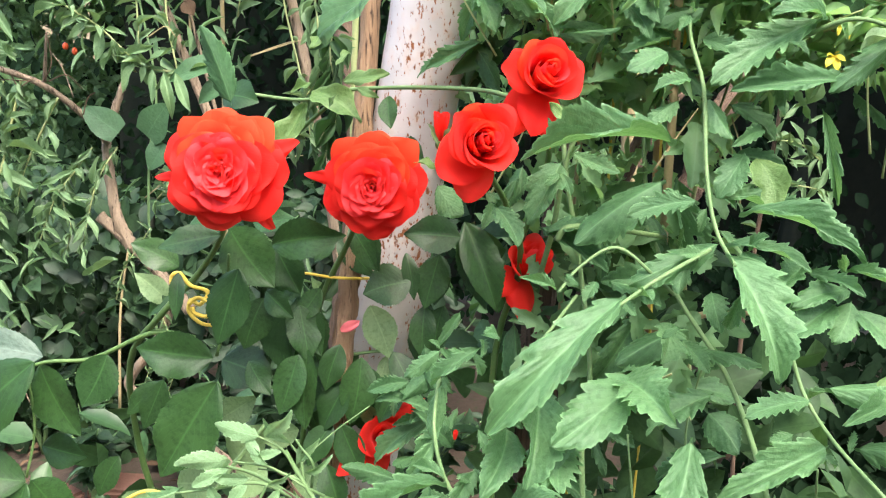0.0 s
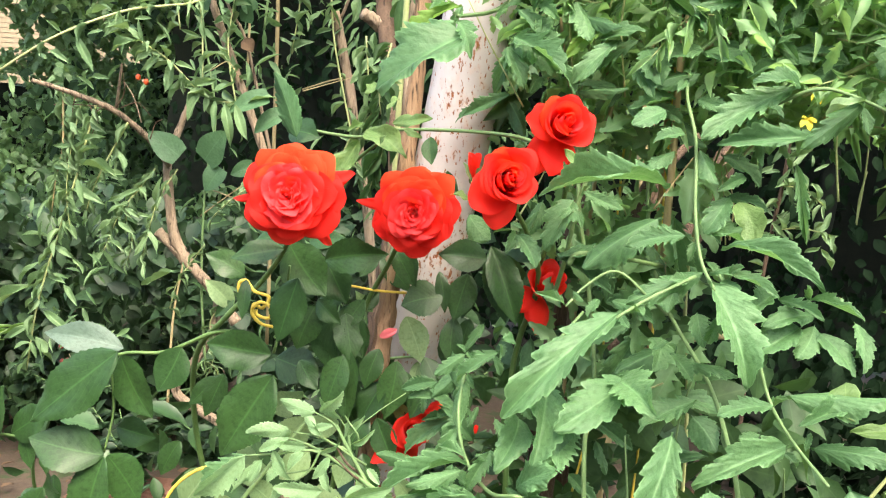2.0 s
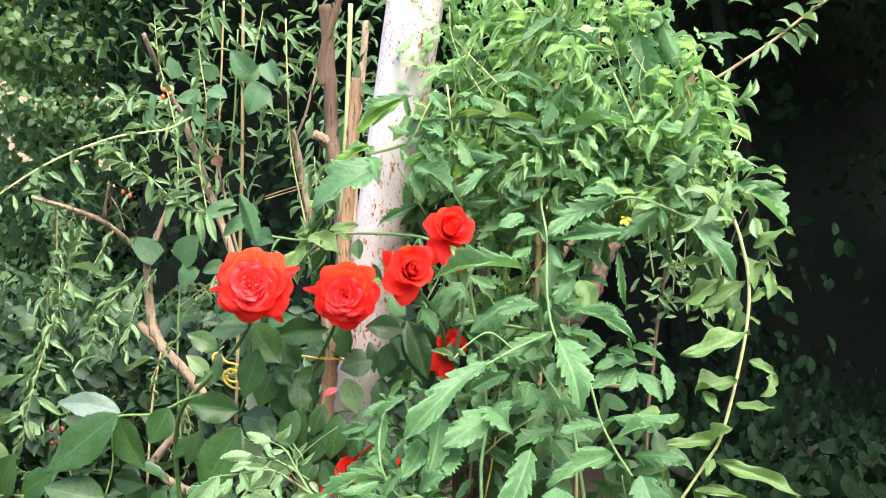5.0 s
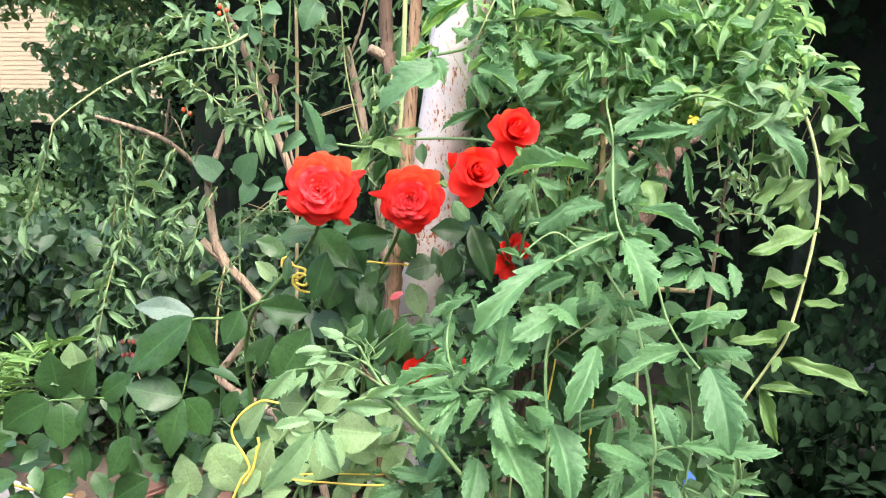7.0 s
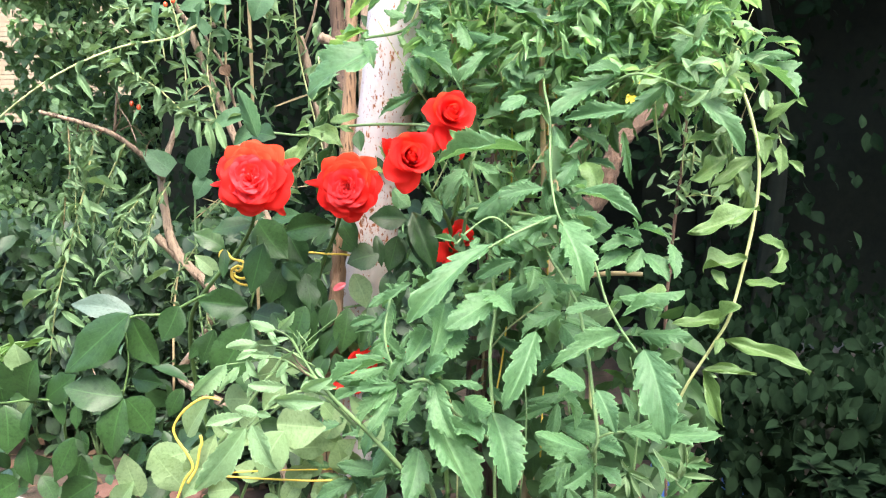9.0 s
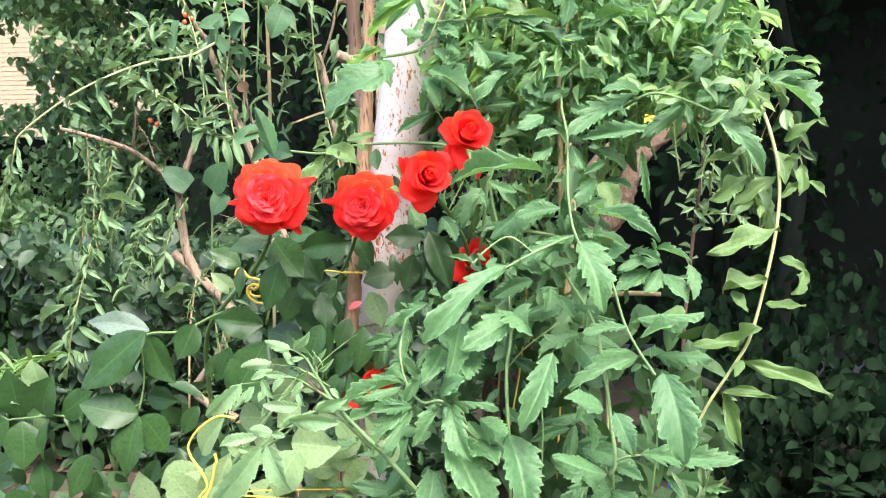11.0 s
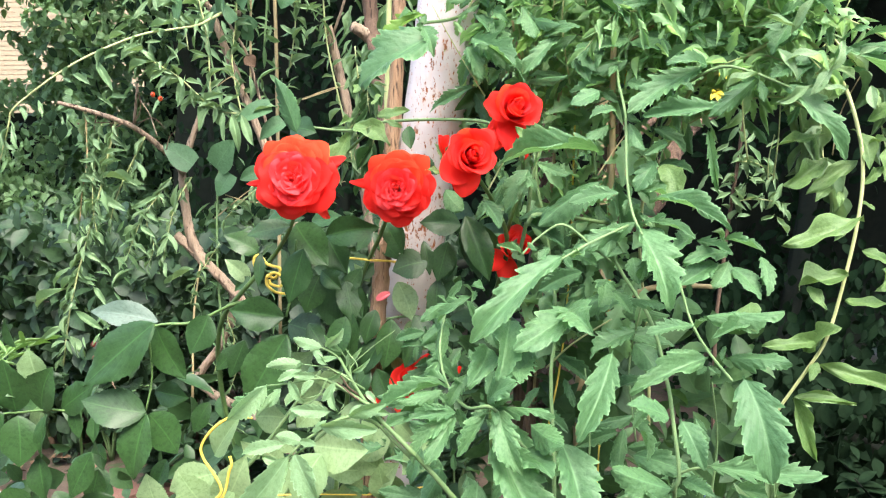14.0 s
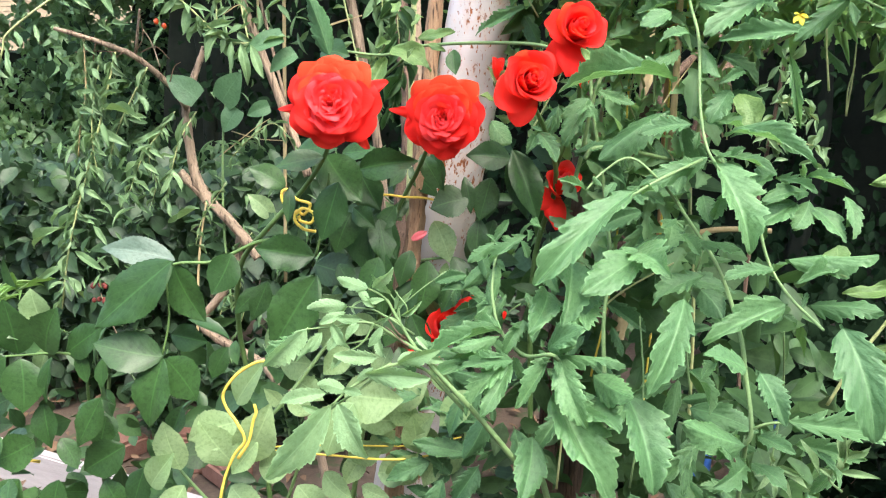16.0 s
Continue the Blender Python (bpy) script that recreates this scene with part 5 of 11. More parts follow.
leaf(tomato, "tom", (0.183, 0.732, 1.153), (0.193, 0.742, 1.145), 0.45)
leaf(tomato, "tom", (0.184, 0.732, 1.157), (0.172, 0.732, 1.147), 0.51)
leaf(tomato, "tom", (0.131, 0.712, 1.110), (0.132, 0.691, 1.088), 0.38)
leaf(tomato, "tom", (0.143, 0.712, 1.126), (0.156, 0.703, 1.128), 0.41)
leaf(tomato, "tom", (0.144, 0.712, 1.125), (0.140, 0.723, 1.114), 0.36)
leaf(tomato, "tom", (0.264, 0.712, 1.082), (0.273, 0.716, 1.061), 0.42)
leaf(tomato, "tom", (0.269, 0.712, 1.086), (0.249, 0.691, 1.087), 0.51)
leaf(tomato, "tom", (0.303, 0.692, 1.082), (0.308, 0.702, 1.096), 0.37)
leaf(tomato, "tom", (0.280, 0.732, 1.103), (0.289, 0.711, 1.121), 0.37)
leaf(tomato, "tom", (0.234, 0.752, 1.214), (0.244, 0.733, 1.229), 0.46)
leaf(tomato, "tom", (0.230, 0.752, 1.214), (0.238, 0.726, 1.196), 0.51)
leaf(tomato, "tom", (0.254, 0.762, 1.168), (0.254, 0.752, 1.185), 0.52)
leaf(tomato, "tom", (0.270, 0.762, 1.171), (0.276, 0.754, 1.150), 0.48)
leaf(tomato, "tom", (0.265, 0.772, 1.150), (0.274, 0.750, 1.160), 0.42)
leaf(tomato, "tom", (0.274, 0.772, 1.149), (0.273, 0.764, 1.132), 0.41)
leaf(tomato, "tom", (0.206, 0.782, 1.243), (0.206, 0.789, 1.256), 0.42)
leaf(tomato, "tom", (0.215, 0.782, 1.251), (0.228, 0.781, 1.241), 0.48)
leaf(tomato, "tom", (0.211, 0.792, 1.222), (0.215, 0.783, 1.236), 0.48)
leaf(tomato, "tom", (0.218, 0.792, 1.223), (0.235, 0.790, 1.202), 0.45)
leaf(tomato, "tom", (0.205, 0.782, 1.242), (0.200, 0.781, 1.222), 0.43)
leaf(tomato, "tom", (0.185, 0.782, 1.239), (0.172, 0.768, 1.257), 0.46)
leaf(tomato, "tom", (0.085, 0.762, 1.296), (0.085, 0.768, 1.281), 0.50)
leaf(tomato, "tom", (0.086, 0.762, 1.296), (0.079, 0.755, 1.310), 0.44)
leaf(tomato, "tom", (0.096, 0.792, 1.276), (0.104, 0.783, 1.288), 0.47)
leaf(tomato, "tom", (0.104, 0.792, 1.274), (0.104, 0.795, 1.262), 0.45)
leaf(tomato, "tom", (0.088, 0.782, 1.266), (0.098, 0.785, 1.246), 0.46)
leaf(tomato, "tom", (0.088, 0.782, 1.265), (0.077, 0.772, 1.256), 0.46)
leaf(tomato, "tom", (-0.025, 0.732, 1.430), (-0.006, 0.706, 1.396), 0.44)
leaf(tomato, "tom", (-0.026, 0.732, 1.430), (-0.045, 0.717, 1.422), 0.39)
leaf(tomato, "tom", (-0.025, 0.752, 1.446), (-0.028, 0.739, 1.424), 0.46)
leaf(tomato, "tom", (-0.032, 0.752, 1.440), (-0.049, 0.724, 1.439), 0.42)
leaf(tomato, "tom", (0.012, 0.772, 1.515), (0.014, 0.777, 1.495), 0.42)
leaf(tomato, "tom", (0.017, 0.772, 1.519), (0.002, 0.766, 1.523), 0.41)
leaf(tomato, "tom", (0.008, 0.892, 1.429), (0.027, 0.881, 1.442), 0.49)
leaf(tomato, "tom", (0.009, 0.892, 1.428), (0.010, 0.888, 1.409), 0.45)
leaf(tomato, "tom", (0.011, 0.882, 1.404), (0.026, 0.868, 1.404), 0.50)
leaf(tomato, "tom", (0.007, 0.882, 1.417), (0.003, 0.879, 1.404), 0.38)
leaf(tomato, "tom", (0.007, 0.892, 1.409), (0.020, 0.881, 1.399), 0.40)
leaf(tomato, "tom", (0.009, 0.892, 1.414), (-0.006, 0.902, 1.417), 0.51)
leaf(tomato, "tom", (0.071, 0.862, 1.458), (0.085, 0.854, 1.448), 0.43)
leaf(tomato, "tom", (0.070, 0.862, 1.462), (0.061, 0.845, 1.455), 0.44)
leaf(tomato, "tom", (0.181, 0.852, 1.535), (0.197, 0.836, 1.526), 0.49)
leaf(tomato, "tom", (0.184, 0.852, 1.522), (0.178, 0.835, 1.502), 0.51)
leaf(tomato, "tom", (0.168, 0.852, 1.423), (0.166, 0.830, 1.407), 0.52)
leaf(tomato, "tom", (0.175, 0.852, 1.427), (0.164, 0.850, 1.433), 0.46)
leaf(tomato, "tom", (0.186, 0.832, 1.394), (0.178, 0.816, 1.380), 0.45)
leaf(tomato, "tom", (0.191, 0.832, 1.396), (0.182, 0.823, 1.401), 0.42)
leaf(tomato, "tom", (0.256, 0.812, 1.389), (0.264, 0.794, 1.367), 0.43)
leaf(tomato, "tom", (0.254, 0.782, 1.370), (0.271, 0.779, 1.360), 0.44)
leaf(tomato, "tom", (0.255, 0.782, 1.361), (0.243, 0.788, 1.348), 0.39)
leaf(tomato, "tom", (0.268, 0.812, 1.345), (0.268, 0.817, 1.326), 0.47)
leaf(tomato, "tom", (0.264, 0.812, 1.344), (0.245, 0.820, 1.356), 0.38)
leaf(tomato, "tom", (0.342, 0.802, 1.375), (0.346, 0.787, 1.350), 0.38)
leaf(tomato, "tom", (0.340, 0.802, 1.373), (0.325, 0.783, 1.379), 0.49)
leaf(tomato, "tom", (0.382, 0.802, 1.353), (0.402, 0.803, 1.356), 0.52)
leaf(tomato, "tom", (0.386, 0.802, 1.347), (0.376, 0.808, 1.325), 0.40)
leaf(tomato, "tom", (0.391, 0.832, 1.441), (0.401, 0.809, 1.420), 0.41)
leaf(tomato, "tom", (0.387, 0.832, 1.437), (0.366, 0.821, 1.431), 0.39)
leaf(tomato, "tom", (0.398, 0.832, 1.439), (0.404, 0.819, 1.444), 0.37)
leaf(tomato, "tom", (0.388, 0.832, 1.438), (0.399, 0.839, 1.422), 0.38)
leaf(tomato, "tom", (0.389, 0.842, 1.464), (0.397, 0.834, 1.471), 0.51)
leaf(tomato, "tom", (0.388, 0.842, 1.464), (0.397, 0.820, 1.450), 0.46)
leaf(tomato, "tom", (0.308, 0.852, 1.478), (0.304, 0.849, 1.456), 0.40)
leaf(tomato, "tom", (0.307, 0.852, 1.478), (0.294, 0.845, 1.491), 0.38)
leaf(tomato, "tom", (0.312, 0.852, 1.471), (0.312, 0.831, 1.455), 0.47)
leaf(tomato, "tom", (0.308, 0.852, 1.468), (0.296, 0.828, 1.464), 0.38)
leaf(tomato, "tom", (0.266, 0.832, 1.430), (0.285, 0.823, 1.437), 0.41)
leaf(tomato, "tom", (0.278, 0.702, 0.954), (0.286, 0.699, 0.930), 0.42)
leaf(tomato, "tom", (0.351, 0.712, 0.971), (0.365, 0.698, 0.989), 0.42)
leaf(tomato, "tom", (0.348, 0.712, 0.972), (0.350, 0.716, 0.943), 0.43)
leaf(tomato, "tom", (0.245, 0.702, 0.939), (0.231, 0.697, 0.922), 0.48)
leaf(tomato, "tom", (0.256, 0.702, 0.936), (0.247, 0.682, 0.953), 0.37)
leaf(tomato, "tom", (0.233, 0.732, 1.008), (0.217, 0.704, 0.999), 0.44)
leaf(tomato, "tom", (0.233, 0.732, 1.008), (0.231, 0.723, 1.027), 0.38)
leaf(tomato, "tom", (0.258, 0.702, 0.928), (0.274, 0.689, 0.934), 0.50)
leaf(tomato, "tom", (0.258, 0.702, 0.928), (0.260, 0.680, 0.917), 0.41)
leaf(tomato, "tom", (0.262, 0.682, 0.923), (0.263, 0.691, 0.908), 0.42)
leaf(tomato, "tom", (0.253, 0.682, 0.916), (0.241, 0.673, 0.925), 0.51)
leaf(tomato, "tom", (0.294, 0.732, 1.065), (0.307, 0.731, 1.052), 0.48)
leaf(tomato, "tom", (0.294, 0.732, 1.064), (0.281, 0.713, 1.060), 0.37)
leaf(tomato, "tom", (0.308, 0.772, 1.199), (0.304, 0.756, 1.184), 0.43)
leaf(tomato, "tom", (0.310, 0.772, 1.198), (0.304, 0.751, 1.215), 0.40)
leaf(tomato, "tom", (0.343, 0.752, 1.158), (0.335, 0.741, 1.150), 0.52)
leaf(tomato, "tom", (0.349, 0.752, 1.153), (0.345, 0.740, 1.164), 0.37)
leaf(tomato, "tomd", (0.177, 0.880, 1.360), (0.216, 0.868, 1.329), 0.42)
leaf(tomato, "tomd", (0.232, 0.880, 1.322), (0.271, 0.868, 1.292), 0.42)
leaf(tomato, "tomd", (0.344, 0.880, 1.444), (0.317, 0.868, 1.398), 0.42)
leaf(tomato, "tomd", (0.218, 0.880, 1.459), (0.246, 0.868, 1.502), 0.42)
leaf(tomato, "tomd", (0.166, 0.880, 1.226), (0.192, 0.868, 1.180), 0.42)
leaf(tomato, "tomd", (0.343, 0.760, 0.863), (0.359, 0.748, 0.809), 0.50)
leaf(tomato, "tomd", (0.230, 0.740, 0.844), (0.204, 0.728, 0.785), 0.50)
leaf(tomato, "tom", (0.308, 0.860, 1.615), (0.327, 0.848, 1.505), 0.40)
leaf(tomato, "tom", (0.333, 0.860, 1.639), (0.371, 0.848, 1.557), 0.34)
leaf(tomato, "tom", (0.159, 0.860, 1.557), (0.111, 0.848, 1.531), 0.32)
leaf(tomato, "tom", (0.149, 0.860, 1.559), (0.190, 0.848, 1.523), 0.32)
leaf(tomato, "tom", (0.198, 0.860, 1.632), (0.155, 0.848, 1.598), 0.32)
leaf(tomato, "tom", (0.208, 0.860, 1.617), (0.255, 0.848, 1.583), 0.32)
leaf(tomato, "tom", (0.260, 0.860, 1.624), (0.231, 0.848, 1.560), 0.36)
leaf(tomato, "tom", (0.233, 0.860, 1.549), (0.279, 0.848, 1.523), 0.36)
leaf(tomato, "tom", (0.259, 0.860, 1.647), (0.291, 0.848, 1.597), 0.36)
leaf(tomato, "tom", (0.194, 0.860, 1.587), (0.231, 0.848, 1.614), 0.32)
leaf(tomato, "tom", (0.284, 0.860, 1.564), (0.256, 0.848, 1.532), 0.40)
leaf(tomato, "tom", (0.311, 0.872, 1.609), (0.343, 0.858, 1.603), 0.38)
leaf(tomato, "tom", (0.307, 0.872, 1.628), (0.276, 0.881, 1.615), 0.37)
leaf(tomato, "tom", (0.333, 0.872, 1.644), (0.353, 0.846, 1.622), 0.40)
leaf(tomato, "tom", (0.335, 0.872, 1.639), (0.325, 0.846, 1.612), 0.52)
leaf(tomato, "tom", (0.161, 0.872, 1.560), (0.161, 0.865, 1.540), 0.37)
leaf(tomato, "tom", (0.159, 0.872, 1.559), (0.141, 0.881, 1.562), 0.46)
leaf(tomato, "tom", (0.156, 0.872, 1.554), (0.169, 0.866, 1.552), 0.44)
leaf(tomato, "tom", (0.152, 0.872, 1.558), (0.151, 0.873, 1.538), 0.51)
leaf(tomato, "tom", (0.198, 0.872, 1.635), (0.200, 0.853, 1.608), 0.38)
leaf(tomato, "tom", (0.198, 0.872, 1.635), (0.178, 0.877, 1.634), 0.41)
leaf(tomato, "tom", (0.205, 0.872, 1.622), (0.220, 0.847, 1.615), 0.43)
leaf(tomato, "tom", (0.212, 0.872, 1.616), (0.215, 0.872, 1.601), 0.37)
leaf(tomato, "tom", (0.262, 0.872, 1.629), (0.269, 0.848, 1.603), 0.43)
leaf(tomato, "tom", (0.261, 0.872, 1.626), (0.239, 0.880, 1.629), 0.46)
leaf(tomato, "tom", (0.241, 0.872, 1.547), (0.253, 0.877, 1.555), 0.46)
leaf(tomato, "tom", (0.244, 0.872, 1.545), (0.242, 0.855, 1.522), 0.49)
leaf(tomato, "tom", (0.251, 0.872, 1.504), (0.263, 0.851, 1.504), 0.40)
leaf(tomato, "tom", (0.257, 0.872, 1.502), (0.261, 0.875, 1.487), 0.45)
leaf(tomato, "tom", (0.334, 0.872, 1.482), (0.342, 0.858, 1.488), 0.50)
leaf(tomato, "tom", (0.352, 0.872, 1.485), (0.359, 0.861, 1.470), 0.42)
leaf(tomato, "tom", (0.355, 0.872, 1.520), (0.354, 0.877, 1.498), 0.48)
leaf(tomato, "tom", (0.358, 0.872, 1.524), (0.343, 0.872, 1.525), 0.43)
leaf(tomato, "tom", (0.267, 0.872, 1.639), (0.280, 0.857, 1.638), 0.51)
leaf(tomato, "tom", (0.261, 0.872, 1.648), (0.255, 0.875, 1.630), 0.51)
leaf(tomato, "tom", (0.197, 0.872, 1.591), (0.188, 0.848, 1.598), 0.49)
leaf(tomato, "tom", (0.195, 0.872, 1.590), (0.215, 0.845, 1.583), 0.45)
leaf(tomato, "tom", (0.283, 0.872, 1.564), (0.290, 0.853, 1.549), 0.40)
leaf(tomato, "tom", (0.286, 0.872, 1.567), (0.275, 0.874, 1.569), 0.40)
leaf(tomato, "tom", (0.301, 0.872, 1.521), (0.287, 0.878, 1.516), 0.50)
leaf(tomato, "tom", (0.298, 0.872, 1.523), (0.299, 0.877, 1.531), 0.44)
leaf(tomato, "tom", (0.363, 0.872, 1.546), (0.374, 0.873, 1.545), 0.50)
leaf(tomato, "tom", (0.365, 0.872, 1.544), (0.360, 0.871, 1.530), 0.50)
leaf(tomato, "tom", (0.387, 0.872, 1.485), (0.379, 0.844, 1.491), 0.44)
leaf(tomato, "tom", (0.387, 0.872, 1.485), (0.395, 0.857, 1.481), 0.36)
leaf(tomato, "tom", (0.407, 0.872, 1.460), (0.402, 0.872, 1.472), 0.42)
leaf(tomato, "tom", (0.413, 0.872, 1.470), (0.430, 0.872, 1.459), 0.47)
leaf(tomato, "tomd", (0.166, 0.930, 1.664), (0.192, 0.918, 1.613), 0.42)
leaf(tomato, "tomd", (0.230, 0.930, 1.655), (0.200, 0.918, 1.597), 0.42)
leaf(tomato, "tomd", (0.279, 0.930, 1.615), (0.303, 0.918, 1.565), 0.42)
leaf(tomato, "tomd", (0.326, 0.930, 1.583), (0.357, 0.918, 1.542), 0.42)
leaf(tomato, "tomd", (0.224, 0.930, 1.599), (0.257, 0.918, 1.558), 0.42)
leaf(tomato, "tomd", (0.300, 0.930, 1.669), (0.331, 0.918, 1.627), 0.42)
tube("stem", tomato, [(0.011, 0.920, 1.493), (0.059, 0.900, 1.524), (0.109, 0.880, 1.552), (0.159, 0.870, 1.561)], 0.003, 0.0028, M_STEM, 7, 0.0)
tube("stem", tomato, [(0.147, 0.900, 1.540), (0.161, 0.870, 1.562), (0.178, 0.870, 1.600), (0.201, 0.870, 1.642), (0.221, 0.870, 1.694)], 0.004, 0.0036, M_STEM, 7, 0.0)
tube("stem", tomato, [(0.201, 0.920, 1.637), (0.247, 0.880, 1.598), (0.270, 0.870, 1.573), (0.308, 0.860, 1.519), (0.345, 0.840, 1.469)], 0.0026, 0.002, M_STEM, 7, 0.0)

leaf(tomato, "tom", (-0.011, 0.720, 1.419), (-0.087, 0.700, 1.364), 0.72)
leaf(tomato, "fresh", (-0.023, 0.740, 1.445), (-0.070, 0.730, 1.412), 0.40)
leaf(tomato, "fresh", (0.013, 0.760, 1.508), (-0.044, 0.740, 1.459), 0.30)
leaf(tomato, "tom", (0.015, 0.820, 1.427), (0.071, 0.800, 1.390), 0.46)
leaf(tomato, "tom", (0.010, 0.820, 1.417), (0.031, 0.810, 1.376), 0.42)
leaf(tomato, "tomd", (0.014, 0.870, 1.372), (-0.036, 0.860, 1.347), 0.30)
leaf(tomato, "tom", (0.009, 0.820, 1.470), (-0.019, 0.810, 1.478), 0.50)
leaf(tomato, "tom", (0.036, 0.800, 1.468), (0.059, 0.790, 1.462), 0.60)

tomato_b = thing("tomato_plant", (0.09, 0.75, 0.0), "tomato plant with broad drooping puckered leaves", "tomato plant")
tube("stem", tomato_b, [(0.140, 0.800, 0.305), (0.129, 0.800, 0.757), (0.127, 0.800, 0.904), (0.119, 0.820, 1.018), (0.123, 0.840, 1.085), (0.106, 0.860, 1.193), (0.092, 0.860, 1.264), (0.080, 0.900, 1.383), (0.075, 0.920, 1.480), (0.067, 0.920, 1.620)], 0.0036, 0.003, M_STEM, 7, 0.0)
tube("stem", tomato_b, [(0.128, 0.780, 0.911), (0.085, 0.700, 0.981), (0.074, 0.620, 1.039), (0.044, 0.640, 1.031), (0.015, 0.680, 1.043), (0.003, 0.700, 1.077), (0.002, 0.740, 1.113)], 0.003, 0.002, M_STEM, 7, 0.0)
tube("stem", tomato_b, [(0.048, 0.900, 1.524), (0.032, 0.900, 1.501), (0.004, 0.900, 1.473), (-0.016, 0.880, 1.456), (-0.026, 0.740, 1.435)], 0.005, 0.0025, M_STEM, 7, 0.0)
tube("stem", tomato_b, [(0.020, 0.900, 1.495), (0.071, 0.880, 1.496), (0.119, 0.860, 1.495)], 0.0025, 0.002, M_STEM, 7, 0.0)
tube("stem", tomato_b, [(0.073, 0.860, 1.160), (0.084, 0.840, 1.210), (0.092, 0.820, 1.266), (0.106, 0.820, 1.312)], 0.0036, 0.003, M_STEM, 7, 0.0)
tube("stem", tomato_b, [(0.060, 0.700, 1.110), (0.078, 0.720, 1.136), (0.107, 0.780, 1.165)], 0.002, 0.002, M_STEM, 7, 0.0)
leaf(tomato_b, "tom", (0.019, 0.660, 1.049), (-0.050, 0.620, 1.025), 0.22)
leaf(tomato_b, "tom", (0.019, 0.660, 1.024), (-0.043, 0.620, 1.008), 0.22)
leaf(tomato_b, "tom", (0.032, 0.640, 1.023), (0.008, 0.600, 0.981), 0.34)
leaf(tomato_b, "tom", (0.036, 0.720, 1.134), (-0.001, 0.708, 1.103), 0.34)
leaf(tomato_b, "tom", (0.006, 0.720, 1.103), (0.001, 0.708, 1.059), 0.32)
leaf(tomato_b, "tom", (0.006, 0.720, 1.073), (-0.013, 0.708, 1.045), 0.40)
leaf(tomato_b, "tom", (0.091, 0.720, 1.183), (0.064, 0.708, 1.194), 0.32)
leaf(tomato_b, "tom", (0.039, 0.680, 1.084), (0.056, 0.668, 1.060), 0.40)
leaf(tomato_b, "tom", (0.003, 0.700, 1.063), (-0.016, 0.688, 1.035), 0.40)
leaf(tomato_b, "tom", (-0.002, 0.760, 1.117), (-0.030, 0.748, 1.095), 0.40)
leaf(tomato_b, "tom", (0.040, 0.660, 1.061), (0.022, 0.648, 1.027), 0.40)
leaf(tomato_b, "tom", (0.061, 0.712, 1.105), (0.083, 0.708, 1.107), 0.47)
leaf(tomato_b, "tom", (0.061, 0.712, 1.105), (0.057, 0.687, 1.091), 0.42)
leaf(tomato_b, "tom", (0.057, 0.702, 1.105), (0.071, 0.686, 1.084), 0.51)
leaf(tomato_b, "tom", (0.062, 0.702, 1.110), (0.047, 0.704, 1.114), 0.47)
leaf(tomato_b, "tom", (0.065, 0.632, 1.023), (0.081, 0.638, 1.003), 0.48)
leaf(tomato_b, "tom", (0.070, 0.632, 1.030), (0.049, 0.640, 1.019), 0.40)
leaf(tomato_b, "tom", (0.074, 0.632, 1.036), (0.093, 0.626, 1.047), 0.47)
leaf(tomato_b, "tom", (0.073, 0.632, 1.036), (0.077, 0.616, 1.021), 0.40)
leaf(tomato_b, "tom", (0.061, 0.642, 1.040), (0.058, 0.639, 1.049), 0.48)
leaf(tomato_b, "tom", (0.056, 0.642, 1.037), (0.069, 0.647, 1.031), 0.50)
leaf(tomato_b, "tom", (0.005, 0.672, 1.040), (0.001, 0.665, 1.013), 0.50)
leaf(tomato_b, "tom", (0.017, 0.672, 1.045), (-0.010, 0.683, 1.050), 0.39)
leaf(tomato_b, "tom", (0.025, 0.672, 1.023), (0.013, 0.668, 0.999), 0.39)
leaf(tomato_b, "tom", (0.021, 0.672, 1.021), (0.003, 0.672, 1.036), 0.48)
leaf(tomato_b, "tom", (0.032, 0.652, 1.025), (0.042, 0.662, 0.998), 0.41)
leaf(tomato_b, "tom", (0.023, 0.652, 1.009), (0.003, 0.633, 1.013), 0.47)
leaf(tomato_b, "tom", (0.036, 0.732, 1.137), (0.036, 0.712, 1.129), 0.39)
leaf(tomato_b, "tom", (0.048, 0.732, 1.140), (0.039, 0.708, 1.149), 0.48)
leaf(tomato_b, "tom", (0.028, 0.732, 1.126), (0.036, 0.733, 1.107), 0.51)
leaf(tomato_b, "tom", (0.025, 0.732, 1.124), (0.012, 0.708, 1.134), 0.38)
leaf(tomato_b, "tom", (0.004, 0.732, 1.104), (0.014, 0.722, 1.094), 0.47)
leaf(tomato_b, "tom", (0.002, 0.732, 1.093), (-0.006, 0.726, 1.082), 0.42)
leaf(tomato_b, "tom", (0.006, 0.732, 1.072), (0.011, 0.731, 1.062), 0.44)
leaf(tomato_b, "tom", (-0.001, 0.732, 1.063), (-0.009, 0.734, 1.065), 0.48)
leaf(tomato_b, "tom", (0.120, 0.712, 1.193), (0.112, 0.698, 1.178), 0.48)
leaf(tomato_b, "tom", (0.108, 0.712, 1.189), (0.098, 0.704, 1.198), 0.47)
leaf(tomato_b, "tom", (0.146, 0.752, 0.936), (0.170, 0.737, 0.927), 0.50)
leaf(tomato_b, "tom", (0.146, 0.752, 0.946), (0.130, 0.734, 0.924), 0.47)
leaf(tomato_b, "tom", (0.022, 0.872, 1.236), (0.037, 0.863, 1.231), 0.52)
leaf(tomato_b, "tom", (0.027, 0.872, 1.227), (0.020, 0.848, 1.206), 0.42)
leaf(tomato_b, "tom", (-0.003, 0.712, 1.054), (-0.000, 0.698, 1.042), 0.36)
